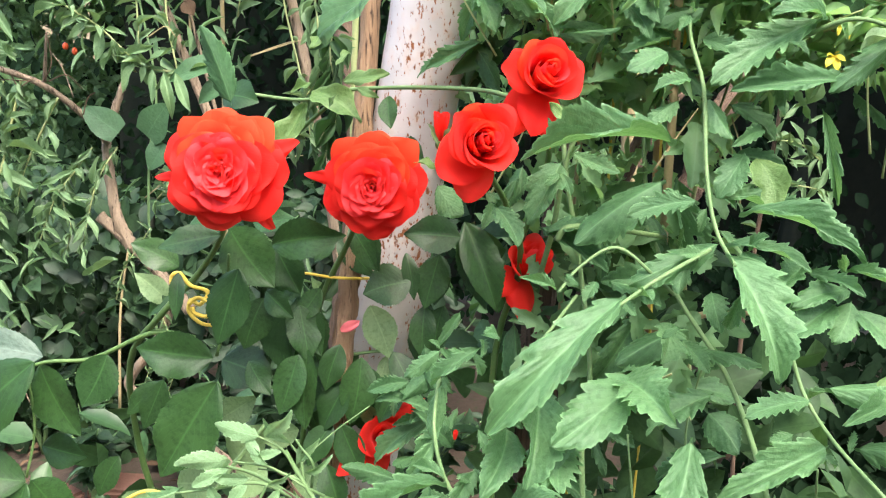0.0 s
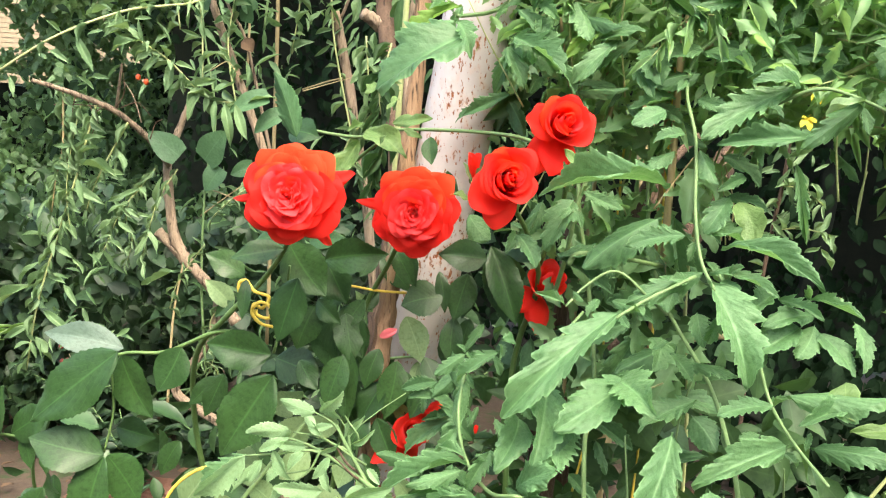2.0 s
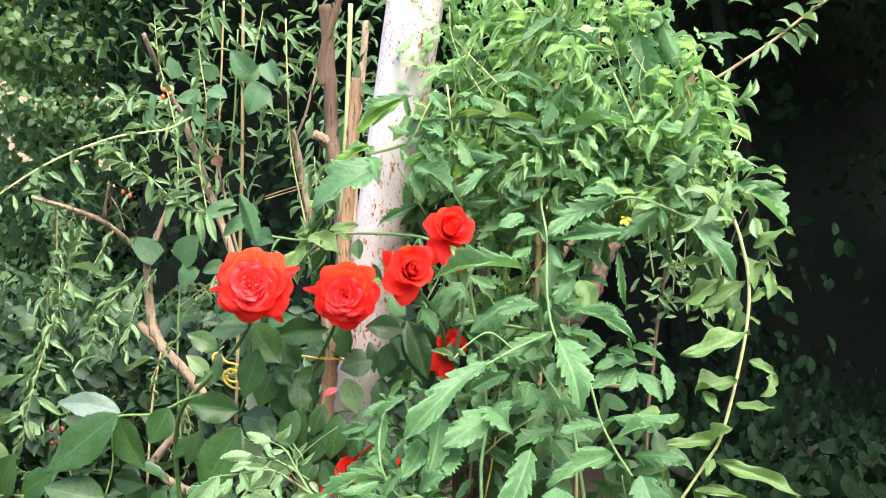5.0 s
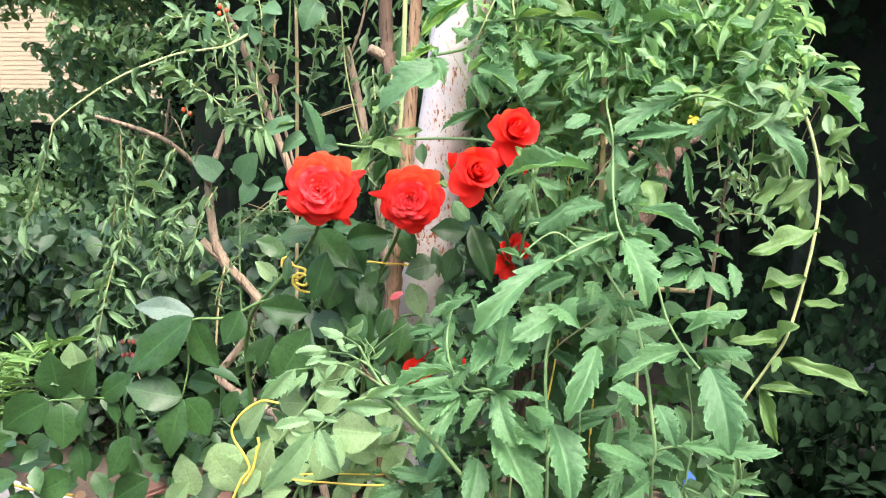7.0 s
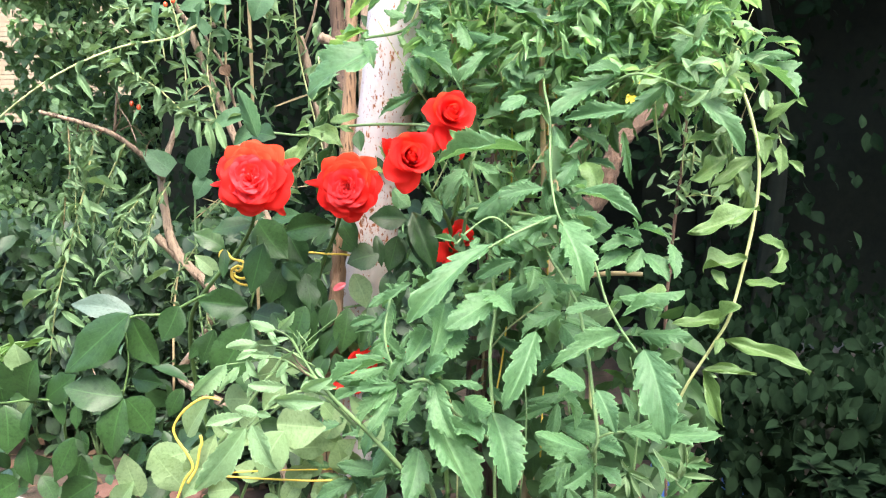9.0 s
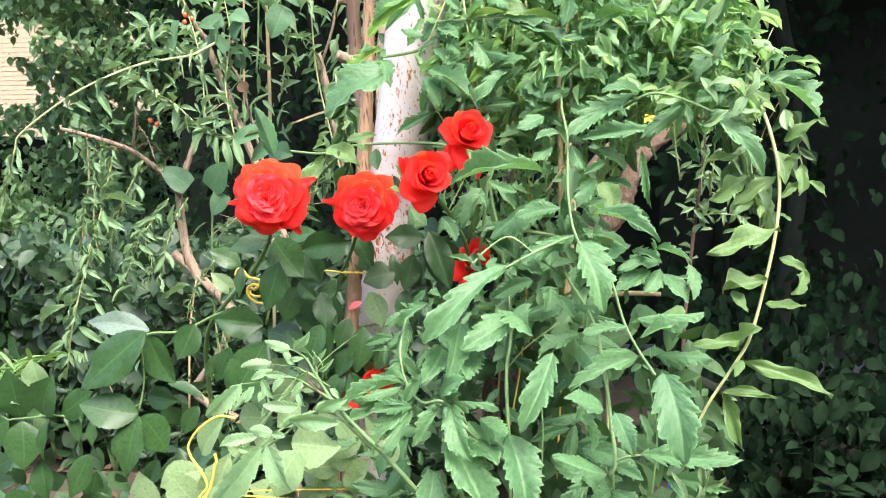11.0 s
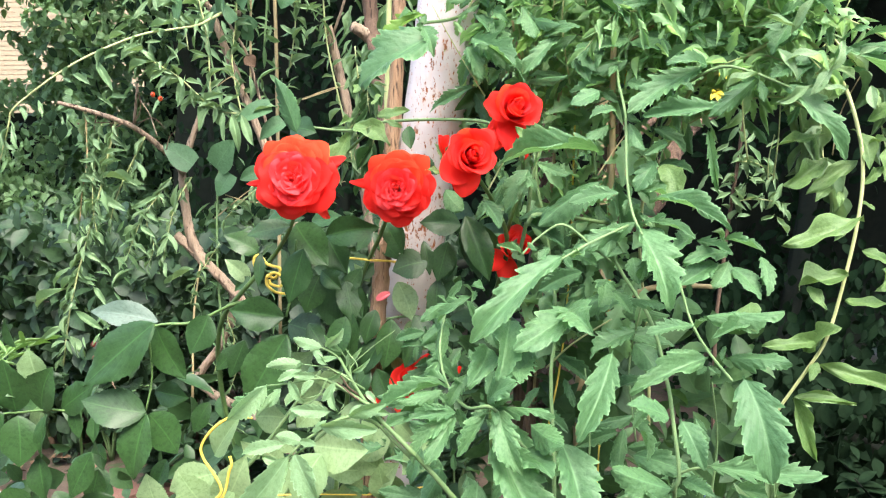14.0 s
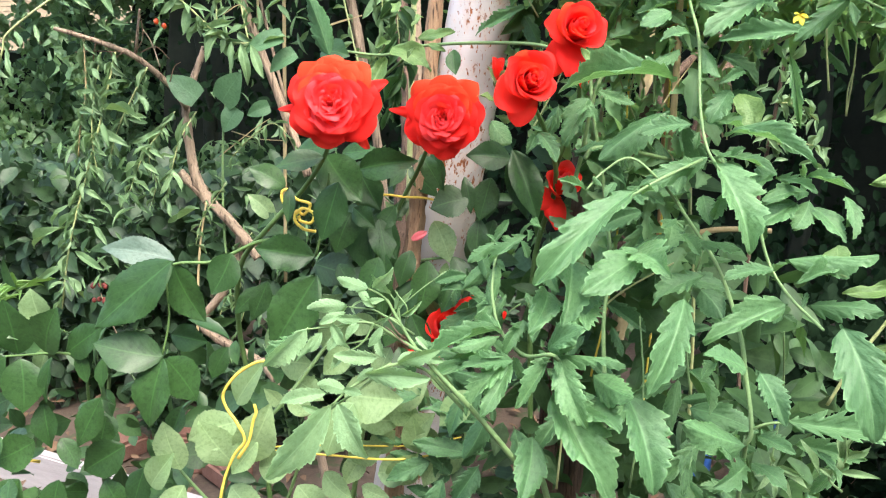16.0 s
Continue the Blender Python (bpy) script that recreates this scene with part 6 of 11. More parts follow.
leaf(tomato_b, "tom", (0.002, 0.712, 1.060), (-0.008, 0.705, 1.061), 0.37)
leaf(tomato_b, "tom", (-0.003, 0.772, 1.116), (0.005, 0.763, 1.106), 0.37)
leaf(tomato_b, "tom", (-0.004, 0.772, 1.115), (-0.012, 0.764, 1.124), 0.37)
leaf(tomato_b, "tom", (0.037, 0.672, 1.056), (0.046, 0.668, 1.047), 0.50)
leaf(tomato_b, "tom", (0.035, 0.672, 1.053), (0.031, 0.645, 1.060), 0.48)
leaf(tomato_b, "tomd", (0.028, 0.740, 0.916), (0.049, 0.728, 0.851), 0.44)
leaf(tomato_b, "tomd", (-0.006, 0.760, 0.914), (-0.028, 0.748, 0.867), 0.50)
leaf(tomato_b, "tomd", (-0.009, 0.740, 0.866), (-0.037, 0.728, 0.820), 0.50)
leaf(tomato_b, "tomd", (0.041, 0.720, 0.848), (0.037, 0.708, 0.790), 0.50)
leaf(tomato_b, "tomd", (0.100, 0.720, 0.854), (0.111, 0.708, 0.792), 0.50)
leaf(tomato_b, "tomd", (0.157, 0.740, 0.852), (0.175, 0.728, 0.797), 0.50)
leaf(tomato_b, "tomd", (-0.053, 0.760, 0.837), (-0.065, 0.748, 0.783), 0.50)
leaf(tomato_b, "tomd", (-0.039, 0.800, 0.922), (-0.052, 0.788, 0.875), 0.42)
leaf(tomato_b, "tomd", (0.003, 0.900, 1.168), (0.031, 0.888, 1.138), 0.34)
leaf(tomato_b, "tomd", (0.053, 0.880, 1.262), (0.040, 0.868, 1.222), 0.42)
leaf(tomato_b, "tomd", (0.098, 0.900, 1.335), (0.067, 0.888, 1.303), 0.42)
leaf(tomato_b, "tomd", (0.045, 0.920, 1.383), (0.080, 0.908, 1.343), 0.42)
leaf(tomato_b, "tomd", (0.018, 0.920, 1.456), (0.054, 0.908, 1.423), 0.42)
leaf(tomato_b, "tomd", (0.108, 0.920, 1.464), (0.086, 0.908, 1.415), 0.42)
leaf(tomato_b, "tomd", (0.066, 0.920, 1.511), (0.092, 0.908, 1.470), 0.42)
leaf(tomato_b, "tomd", (0.128, 0.900, 1.383), (0.098, 0.888, 1.351), 0.42)
leaf(tomato_b, "tomd", (0.023, 0.930, 1.529), (0.058, 0.918, 1.495), 0.42)
leaf(tomato_b, "tomd", (0.002, 0.930, 1.367), (0.026, 0.918, 1.326), 0.42)
leaf(tomato_b, "tomd", (-0.018, 0.900, 1.358), (-0.049, 0.888, 1.339), 0.38)
leaf(tomato_b, "tomd", (0.012, 0.900, 1.509), (-0.010, 0.888, 1.469), 0.42)
leaf(tomato_b, "tom", (0.088, 0.920, 1.599), (0.108, 0.908, 1.563), 0.60)
leaf(tomato_b, "tom", (0.087, 0.920, 1.631), (0.063, 0.908, 1.579), 0.32)
leaf(tomato_b, "tom", (0.047, 0.920, 1.599), (0.084, 0.908, 1.555), 0.32)
leaf(tomato_b, "tom", (0.103, 0.920, 1.647), (0.131, 0.908, 1.595), 0.32)
leaf(tomato_b, "tom", (0.176, 0.920, 1.614), (0.203, 0.908, 1.555), 0.32)
leaf(tomato_b, "tom", (0.073, 0.920, 1.534), (0.042, 0.908, 1.500), 0.32)
leaf(tomato_b, "tom", (0.057, 0.920, 1.510), (0.092, 0.908, 1.477), 0.32)
leaf(tomato_b, "tom", (0.122, 0.920, 1.526), (0.092, 0.908, 1.485), 0.32)
leaf(tomato_b, "tom", (0.155, 0.920, 1.510), (0.188, 0.908, 1.477), 0.32)
leaf(tomato_b, "tom", (0.023, 0.920, 1.542), (0.065, 0.908, 1.565), 0.32)
leaf(tomato_b, "tom", (0.062, 0.920, 1.655), (0.096, 0.908, 1.620), 0.32)
leaf(tomato_b, "tom", (0.139, 0.920, 1.502), (0.109, 0.908, 1.461), 0.32)
leaf(tomato_b, "tom", (0.087, 0.932, 1.600), (0.100, 0.941, 1.603), 0.42)
leaf(tomato_b, "tom", (0.091, 0.932, 1.592), (0.083, 0.910, 1.576), 0.48)
leaf(tomato_b, "tom", (0.085, 0.932, 1.632), (0.106, 0.913, 1.612), 0.43)
leaf(tomato_b, "tom", (0.086, 0.932, 1.634), (0.071, 0.931, 1.631), 0.38)
leaf(tomato_b, "tom", (0.043, 0.932, 1.604), (0.057, 0.919, 1.601), 0.50)
leaf(tomato_b, "tom", (0.052, 0.932, 1.592), (0.051, 0.937, 1.579), 0.51)
leaf(tomato_b, "tom", (0.104, 0.932, 1.644), (0.118, 0.941, 1.638), 0.51)
leaf(tomato_b, "tom", (0.098, 0.932, 1.655), (0.096, 0.915, 1.633), 0.48)
leaf(tomato_b, "tom", (0.176, 0.932, 1.615), (0.192, 0.925, 1.614), 0.52)
leaf(tomato_b, "tom", (0.179, 0.932, 1.608), (0.176, 0.930, 1.591), 0.42)
leaf(tomato_b, "tom", (0.071, 0.932, 1.535), (0.074, 0.943, 1.520), 0.40)
leaf(tomato_b, "tom", (0.069, 0.932, 1.533), (0.053, 0.933, 1.532), 0.38)
leaf(tomato_b, "tom", (0.057, 0.932, 1.509), (0.066, 0.935, 1.513), 0.43)
leaf(tomato_b, "tom", (0.058, 0.932, 1.509), (0.056, 0.906, 1.488), 0.44)
leaf(tomato_b, "tom", (0.125, 0.932, 1.532), (0.131, 0.905, 1.513), 0.41)
leaf(tomato_b, "tom", (0.120, 0.932, 1.526), (0.101, 0.919, 1.527), 0.44)
leaf(tomato_b, "tom", (0.159, 0.932, 1.507), (0.173, 0.944, 1.517), 0.41)
leaf(tomato_b, "tom", (0.152, 0.932, 1.514), (0.147, 0.922, 1.502), 0.48)
leaf(tomato_b, "tom", (0.024, 0.932, 1.546), (0.028, 0.916, 1.559), 0.45)
leaf(tomato_b, "tom", (0.029, 0.932, 1.549), (0.044, 0.924, 1.543), 0.45)
leaf(tomato_b, "tom", (0.059, 0.932, 1.659), (0.072, 0.908, 1.654), 0.41)
leaf(tomato_b, "tom", (0.058, 0.932, 1.660), (0.052, 0.915, 1.645), 0.49)
leaf(tomato_b, "tom", (0.133, 0.932, 1.497), (0.137, 0.929, 1.475), 0.42)
leaf(tomato_b, "tom", (0.135, 0.932, 1.499), (0.120, 0.939, 1.496), 0.43)
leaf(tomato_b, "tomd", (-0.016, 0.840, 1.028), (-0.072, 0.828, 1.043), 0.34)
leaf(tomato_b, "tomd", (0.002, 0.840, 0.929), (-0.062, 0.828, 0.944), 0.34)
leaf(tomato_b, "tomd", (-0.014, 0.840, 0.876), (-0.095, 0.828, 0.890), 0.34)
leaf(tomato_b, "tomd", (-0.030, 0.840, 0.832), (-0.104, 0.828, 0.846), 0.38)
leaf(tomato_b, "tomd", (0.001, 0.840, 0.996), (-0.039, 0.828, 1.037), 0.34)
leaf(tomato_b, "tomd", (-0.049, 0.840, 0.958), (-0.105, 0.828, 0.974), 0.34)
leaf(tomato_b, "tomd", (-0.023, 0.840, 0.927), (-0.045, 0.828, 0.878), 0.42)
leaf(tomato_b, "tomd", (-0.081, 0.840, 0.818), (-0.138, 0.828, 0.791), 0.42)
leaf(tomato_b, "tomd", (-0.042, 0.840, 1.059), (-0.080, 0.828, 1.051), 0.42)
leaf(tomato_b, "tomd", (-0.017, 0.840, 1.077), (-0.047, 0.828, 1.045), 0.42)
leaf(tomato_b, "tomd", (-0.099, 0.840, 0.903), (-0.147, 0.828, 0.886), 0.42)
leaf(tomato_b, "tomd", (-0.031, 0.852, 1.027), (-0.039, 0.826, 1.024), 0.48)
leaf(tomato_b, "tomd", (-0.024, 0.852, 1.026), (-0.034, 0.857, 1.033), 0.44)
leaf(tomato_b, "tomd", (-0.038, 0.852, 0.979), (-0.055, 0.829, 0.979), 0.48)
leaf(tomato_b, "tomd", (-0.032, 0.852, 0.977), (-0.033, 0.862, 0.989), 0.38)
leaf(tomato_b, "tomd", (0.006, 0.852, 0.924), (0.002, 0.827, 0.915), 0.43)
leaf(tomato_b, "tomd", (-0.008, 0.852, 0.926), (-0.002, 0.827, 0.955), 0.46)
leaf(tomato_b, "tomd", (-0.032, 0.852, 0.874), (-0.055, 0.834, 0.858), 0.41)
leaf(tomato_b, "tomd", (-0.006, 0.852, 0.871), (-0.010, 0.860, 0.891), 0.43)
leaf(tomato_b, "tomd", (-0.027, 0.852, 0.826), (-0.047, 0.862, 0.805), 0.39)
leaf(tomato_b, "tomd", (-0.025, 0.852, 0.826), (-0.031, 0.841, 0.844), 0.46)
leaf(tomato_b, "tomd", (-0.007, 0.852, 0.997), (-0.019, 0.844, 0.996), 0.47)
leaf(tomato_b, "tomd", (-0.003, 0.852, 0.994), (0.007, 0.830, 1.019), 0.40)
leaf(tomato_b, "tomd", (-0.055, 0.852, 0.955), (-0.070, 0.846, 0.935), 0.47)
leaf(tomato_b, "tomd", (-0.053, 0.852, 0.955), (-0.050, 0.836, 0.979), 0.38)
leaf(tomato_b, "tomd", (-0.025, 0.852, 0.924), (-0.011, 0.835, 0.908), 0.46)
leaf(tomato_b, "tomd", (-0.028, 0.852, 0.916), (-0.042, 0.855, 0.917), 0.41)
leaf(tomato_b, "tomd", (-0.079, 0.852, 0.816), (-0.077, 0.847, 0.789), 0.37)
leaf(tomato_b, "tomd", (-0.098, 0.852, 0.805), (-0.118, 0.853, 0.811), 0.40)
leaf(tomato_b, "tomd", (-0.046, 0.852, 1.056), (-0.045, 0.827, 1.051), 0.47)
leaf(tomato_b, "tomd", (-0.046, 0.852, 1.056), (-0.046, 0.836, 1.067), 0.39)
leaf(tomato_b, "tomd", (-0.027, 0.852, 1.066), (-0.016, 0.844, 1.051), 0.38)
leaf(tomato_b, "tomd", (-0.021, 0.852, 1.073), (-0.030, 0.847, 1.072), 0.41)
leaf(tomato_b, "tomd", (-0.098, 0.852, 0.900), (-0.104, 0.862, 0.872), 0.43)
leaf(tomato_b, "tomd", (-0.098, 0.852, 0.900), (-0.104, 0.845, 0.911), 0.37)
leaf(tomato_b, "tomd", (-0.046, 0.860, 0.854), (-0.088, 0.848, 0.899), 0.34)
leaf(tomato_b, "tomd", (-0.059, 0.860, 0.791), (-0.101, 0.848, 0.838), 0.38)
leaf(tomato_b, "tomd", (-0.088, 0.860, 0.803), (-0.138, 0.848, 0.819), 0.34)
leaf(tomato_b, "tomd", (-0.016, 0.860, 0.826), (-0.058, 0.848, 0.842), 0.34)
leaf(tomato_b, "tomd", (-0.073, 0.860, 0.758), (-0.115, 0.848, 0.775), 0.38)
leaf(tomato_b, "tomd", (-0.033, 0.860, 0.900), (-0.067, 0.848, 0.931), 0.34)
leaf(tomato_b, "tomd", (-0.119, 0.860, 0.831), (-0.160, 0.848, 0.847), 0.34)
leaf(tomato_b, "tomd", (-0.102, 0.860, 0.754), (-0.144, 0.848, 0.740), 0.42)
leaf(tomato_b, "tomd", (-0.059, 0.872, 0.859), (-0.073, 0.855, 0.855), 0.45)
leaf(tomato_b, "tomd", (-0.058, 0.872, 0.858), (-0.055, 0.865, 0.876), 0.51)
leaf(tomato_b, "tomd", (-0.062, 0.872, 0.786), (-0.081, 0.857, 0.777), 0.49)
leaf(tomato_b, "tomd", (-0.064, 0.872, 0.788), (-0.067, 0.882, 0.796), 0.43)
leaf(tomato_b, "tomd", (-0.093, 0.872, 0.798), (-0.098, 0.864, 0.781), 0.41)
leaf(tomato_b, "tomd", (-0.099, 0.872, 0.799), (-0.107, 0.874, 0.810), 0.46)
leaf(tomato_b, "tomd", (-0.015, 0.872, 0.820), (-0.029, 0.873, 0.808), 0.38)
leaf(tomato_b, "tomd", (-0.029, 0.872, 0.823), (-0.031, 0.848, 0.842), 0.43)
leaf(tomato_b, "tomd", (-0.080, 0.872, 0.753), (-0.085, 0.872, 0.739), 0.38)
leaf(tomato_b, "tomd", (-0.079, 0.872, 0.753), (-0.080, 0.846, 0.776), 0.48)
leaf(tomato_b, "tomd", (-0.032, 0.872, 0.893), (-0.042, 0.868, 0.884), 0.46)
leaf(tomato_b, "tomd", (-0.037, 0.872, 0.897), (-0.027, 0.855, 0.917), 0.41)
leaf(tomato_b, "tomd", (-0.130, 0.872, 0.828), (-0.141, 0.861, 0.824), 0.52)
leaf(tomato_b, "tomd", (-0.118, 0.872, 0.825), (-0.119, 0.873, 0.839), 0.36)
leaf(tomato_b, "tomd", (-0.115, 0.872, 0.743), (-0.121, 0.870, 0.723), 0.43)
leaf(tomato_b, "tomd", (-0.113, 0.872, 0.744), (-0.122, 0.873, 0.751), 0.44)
leaf(young, "pale", (-0.134, 0.860, 0.875), (-0.089, 0.848, 0.922), 0.60)
leaf(young, "pale", (-0.119, 0.860, 0.831), (-0.080, 0.848, 0.878), 0.60)
leaf(young, "pale", (-0.140, 0.860, 0.774), (-0.101, 0.848, 0.823), 0.65)
leaf(young, "pale", (-0.163, 0.860, 0.811), (-0.131, 0.848, 0.850), 0.60)
leaf(young, "pale", (-0.074, 0.860, 0.820), (-0.093, 0.848, 0.777), 0.60)
leaf(young, "pale", (-0.178, 0.860, 0.762), (-0.137, 0.848, 0.756), 0.60)
leaf(young, "pale", (-0.112, 0.860, 0.900), (-0.132, 0.848, 0.933), 0.60)
leaf(young, "pale", (-0.062, 0.860, 0.905), (-0.089, 0.848, 0.944), 0.50)
leaf(tomato_b, "tom", (0.026, 0.840, 1.480), (0.055, 0.820, 1.467), 0.55)
leaf(tomato, "tom", (0.062, 0.840, 1.492), (0.089, 0.820, 1.508), 0.60)
leaf(tomato_b, "vine", (0.064, 0.840, 1.492), (0.183, 0.820, 1.483), 0.20)
leaf(tomato, "tomd", (0.118, 0.840, 1.489), (0.200, 0.820, 1.437), 0.38)
leaf(tomato_b, "tom", (0.072, 0.840, 1.465), (0.092, 0.820, 1.426), 0.70)
leaf(tomato, "tom", (0.016, 0.840, 1.430), (0.065, 0.820, 1.389), 0.50)
leaf(tomato_b, "tom", (0.014, 0.840, 1.421), (0.029, 0.820, 1.375), 0.50)
leaf(tomato, "tom", (0.121, 0.840, 1.429), (0.077, 0.820, 1.383), 0.36)
leaf(tomato_b, "tom", (0.099, 0.840, 1.429), (0.144, 0.820, 1.436), 0.40)
leaf(tomato, "tomd", (0.146, 0.840, 1.422), (0.163, 0.820, 1.386), 0.90)
leaf(tomato_b, "tom", (0.201, 0.840, 1.400), (0.157, 0.820, 1.387), 0.42)
leaf(tomato, "tom", (0.200, 0.840, 1.424), (0.165, 0.820, 1.412), 0.50)
leaf(tomato_b, "tomd", (0.200, 0.840, 1.421), (0.247, 0.820, 1.410), 0.60)
leaf(tomato, "tom", (0.241, 0.840, 1.470), (0.188, 0.820, 1.457), 0.32)
leaf(tomato_b, "tom", (0.195, 0.840, 1.516), (0.188, 0.820, 1.475), 0.50)
leaf(tomato, "tom", (0.277, 0.840, 1.486), (0.213, 0.820, 1.475), 0.26)
leaf(tomato_b, "tom", (0.199, 0.840, 1.375), (0.231, 0.820, 1.363), 0.50)
leaf(tomato, "tom", (0.179, 0.840, 1.376), (0.133, 0.820, 1.362), 0.32)
leaf(tomato_b, "tomd", (0.079, 0.840, 1.377), (0.131, 0.820, 1.382), 0.22)
leaf(tomato, "tom", (0.029, 0.840, 1.525), (0.059, 0.820, 1.499), 0.50)
leaf(tomato_b, "tom", (0.090, 0.840, 1.524), (0.119, 0.820, 1.502), 0.50)
leaf(tomato, "tom", (0.135, 0.840, 1.524), (0.166, 0.820, 1.505), 0.50)
leaf(tomato_b, "tom", (0.216, 0.840, 1.522), (0.238, 0.820, 1.498), 0.50)
leaf(tomato, "tom", (0.092, 0.840, 1.465), (0.112, 0.820, 1.477), 0.60)
leaf(tomato_b, "tom", (0.054, 0.840, 1.446), (0.034, 0.820, 1.433), 0.50)
leaf(tomato, "tom", (0.038, 0.840, 1.461), (0.061, 0.820, 1.444), 0.50)
leaf(tomato_b, "tomd", (0.085, 0.840, 1.450), (0.121, 0.820, 1.440), 0.40)
leaf(tomato, "tom", (0.132, 0.840, 1.405), (0.156, 0.820, 1.374), 0.50)
leaf(tomato_b, "tom", (0.055, 0.840, 1.404), (0.081, 0.820, 1.374), 0.40)
leaf(tomato, "tom", (0.282, 0.800, 1.390), (0.200, 0.775, 1.338), 0.36)
leaf(tomato_b, "tom", (0.286, 0.800, 1.391), (0.240, 0.775, 1.392), 0.42)
leaf(tomato, "tom", (0.344, 0.800, 1.382), (0.289, 0.775, 1.334), 0.28, -25)
leaf(tomato_b, "tom", (0.366, 0.800, 1.371), (0.431, 0.775, 1.289), 0.34)
leaf(tomato, "tom", (0.432, 0.820, 1.412), (0.496, 0.800, 1.356), 0.55)
leaf(tomato_b, "tom", (0.427, 0.820, 1.418), (0.454, 0.800, 1.430), 0.50)
leaf(tomato, "tom", (0.451, 0.820, 1.421), (0.477, 0.800, 1.427), 0.30)
leaf(tomato_b, "tom", (0.442, 0.820, 1.412), (0.489, 0.800, 1.408), 0.36)
leaf(tomato, "tom", (0.385, 0.820, 1.451), (0.353, 0.800, 1.402), 0.62)
leaf(tomato_b, "tom", (0.362, 0.820, 1.446), (0.390, 0.800, 1.453), 0.60)
leaf(tomato, "tom", (0.379, 0.820, 1.470), (0.335, 0.800, 1.479), 0.46)
leaf(tomato_b, "tom", (0.375, 0.820, 1.465), (0.426, 0.800, 1.458), 0.17)
leaf(tomato, "tom", (0.390, 0.820, 1.465), (0.414, 0.800, 1.442), 0.40)
leaf(tomato_b, "tom", (0.376, 0.820, 1.473), (0.386, 0.800, 1.507), 0.26)
leaf(tomato, "tom", (0.421, 0.820, 1.430), (0.435, 0.800, 1.444), 0.50)
leaf(tomato_b, "vine", (0.399, 0.820, 1.440), (0.420, 0.800, 1.429), 0.85)
leaf(tomato, "vine", (0.407, 0.820, 1.420), (0.417, 0.800, 1.403), 0.60)
leaf(tomato_b, "tomd", (0.413, 0.820, 1.412), (0.368, 0.800, 1.396), 0.50)
leaf(tomato, "tomd", (0.407, 0.820, 1.400), (0.380, 0.800, 1.374), 0.46)
leaf(tomato_b, "tom", (0.416, 0.820, 1.393), (0.436, 0.800, 1.408), 0.70)
leaf(tomato, "tom", (0.437, 0.820, 1.398), (0.427, 0.800, 1.373), 0.42)
leaf(tomato_b, "tom", (0.433, 0.820, 1.379), (0.451, 0.800, 1.385), 0.36)
leaf(tomato, "tom", (0.417, 0.820, 1.390), (0.395, 0.800, 1.367), 0.75)
leaf(tomato_b, "tom", (0.376, 0.820, 1.373), (0.435, 0.800, 1.363), 0.34)
leaf(tomato, "tom", (0.380, 0.820, 1.391), (0.352, 0.800, 1.374), 0.60)
leaf(tomato_b, "vine", (0.316, 0.850, 1.479), (0.304, 0.830, 1.449), 0.95)
leaf(tomato, "tom", (0.313, 0.850, 1.479), (0.242, 0.830, 1.480), 0.30)
leaf(tomato_b, "tom", (0.289, 0.850, 1.483), (0.279, 0.830, 1.443), 0.36)
leaf(tomato, "tom", (0.265, 0.850, 1.436), (0.241, 0.830, 1.421), 0.45)
leaf(tomato_b, "tom", (0.271, 0.850, 1.429), (0.297, 0.830, 1.414), 0.32)
leaf(tomato, "tom", (0.278, 0.850, 1.425), (0.332, 0.830, 1.415), 0.22)
leaf(tomato_b, "tom", (0.276, 0.850, 1.414), (0.242, 0.830, 1.397), 0.36)
leaf(tomato, "tom", (0.302, 0.850, 1.414), (0.263, 0.830, 1.405), 0.40)
leaf(tomato_b, "tom", (0.251, 0.850, 1.462), (0.268, 0.830, 1.439), 0.50)
leaf(tomato, "tom", (0.263, 0.850, 1.458), (0.248, 0.830, 1.432), 0.42)
leaf(tomato_b, "tom", (0.304, 0.850, 1.449), (0.286, 0.830, 1.460), 0.50)
leaf(tomato, "tom", (0.277, 0.850, 1.447), (0.303, 0.830, 1.433), 0.50)
leaf(tomato_b, "tomd", (0.336, 0.850, 1.511), (0.317, 0.830, 1.489), 0.70)
leaf(tomato, "tom", (0.352, 0.850, 1.504), (0.377, 0.830, 1.478), 0.36)
leaf(tomato_b, "tom", (0.280, 0.850, 1.494), (0.246, 0.830, 1.483), 0.32)
leaf(tomato, "tom", (0.293, 0.850, 1.501), (0.274, 0.830, 1.479), 0.42)
leaf(tomato_b, "tom", (0.249, 0.850, 1.510), (0.264, 0.830, 1.492), 0.50)
leaf(tomato, "tom", (0.303, 0.850, 1.515), (0.284, 0.830, 1.499), 0.50)
leaf(tomato_b, "tom", (0.348, 0.850, 1.464), (0.362, 0.830, 1.476), 0.50)
leaf(tomato, "tom", (0.326, 0.850, 1.471), (0.346, 0.830, 1.455), 0.45)
leaf(tomato_b, "tomd", (0.326, 0.850, 1.413), (0.307, 0.830, 1.394), 0.60)
leaf(tomato, "tom", (0.342, 0.850, 1.435), (0.362, 0.830, 1.423), 0.40)
leaf(tomato, "tom", (0.176, 0.760, 1.293), (0.060, 0.730, 1.279), 0.22, 8)
leaf(tomato, "tom", (0.097, 0.800, 1.281), (0.137, 0.780, 1.267), 0.36)
leaf(tomato_b, "tom", (0.089, 0.800, 1.273), (0.065, 0.780, 1.222), 0.52)
leaf(tomato, "tom", (0.180, 0.800, 1.325), (0.154, 0.780, 1.306), 0.46)
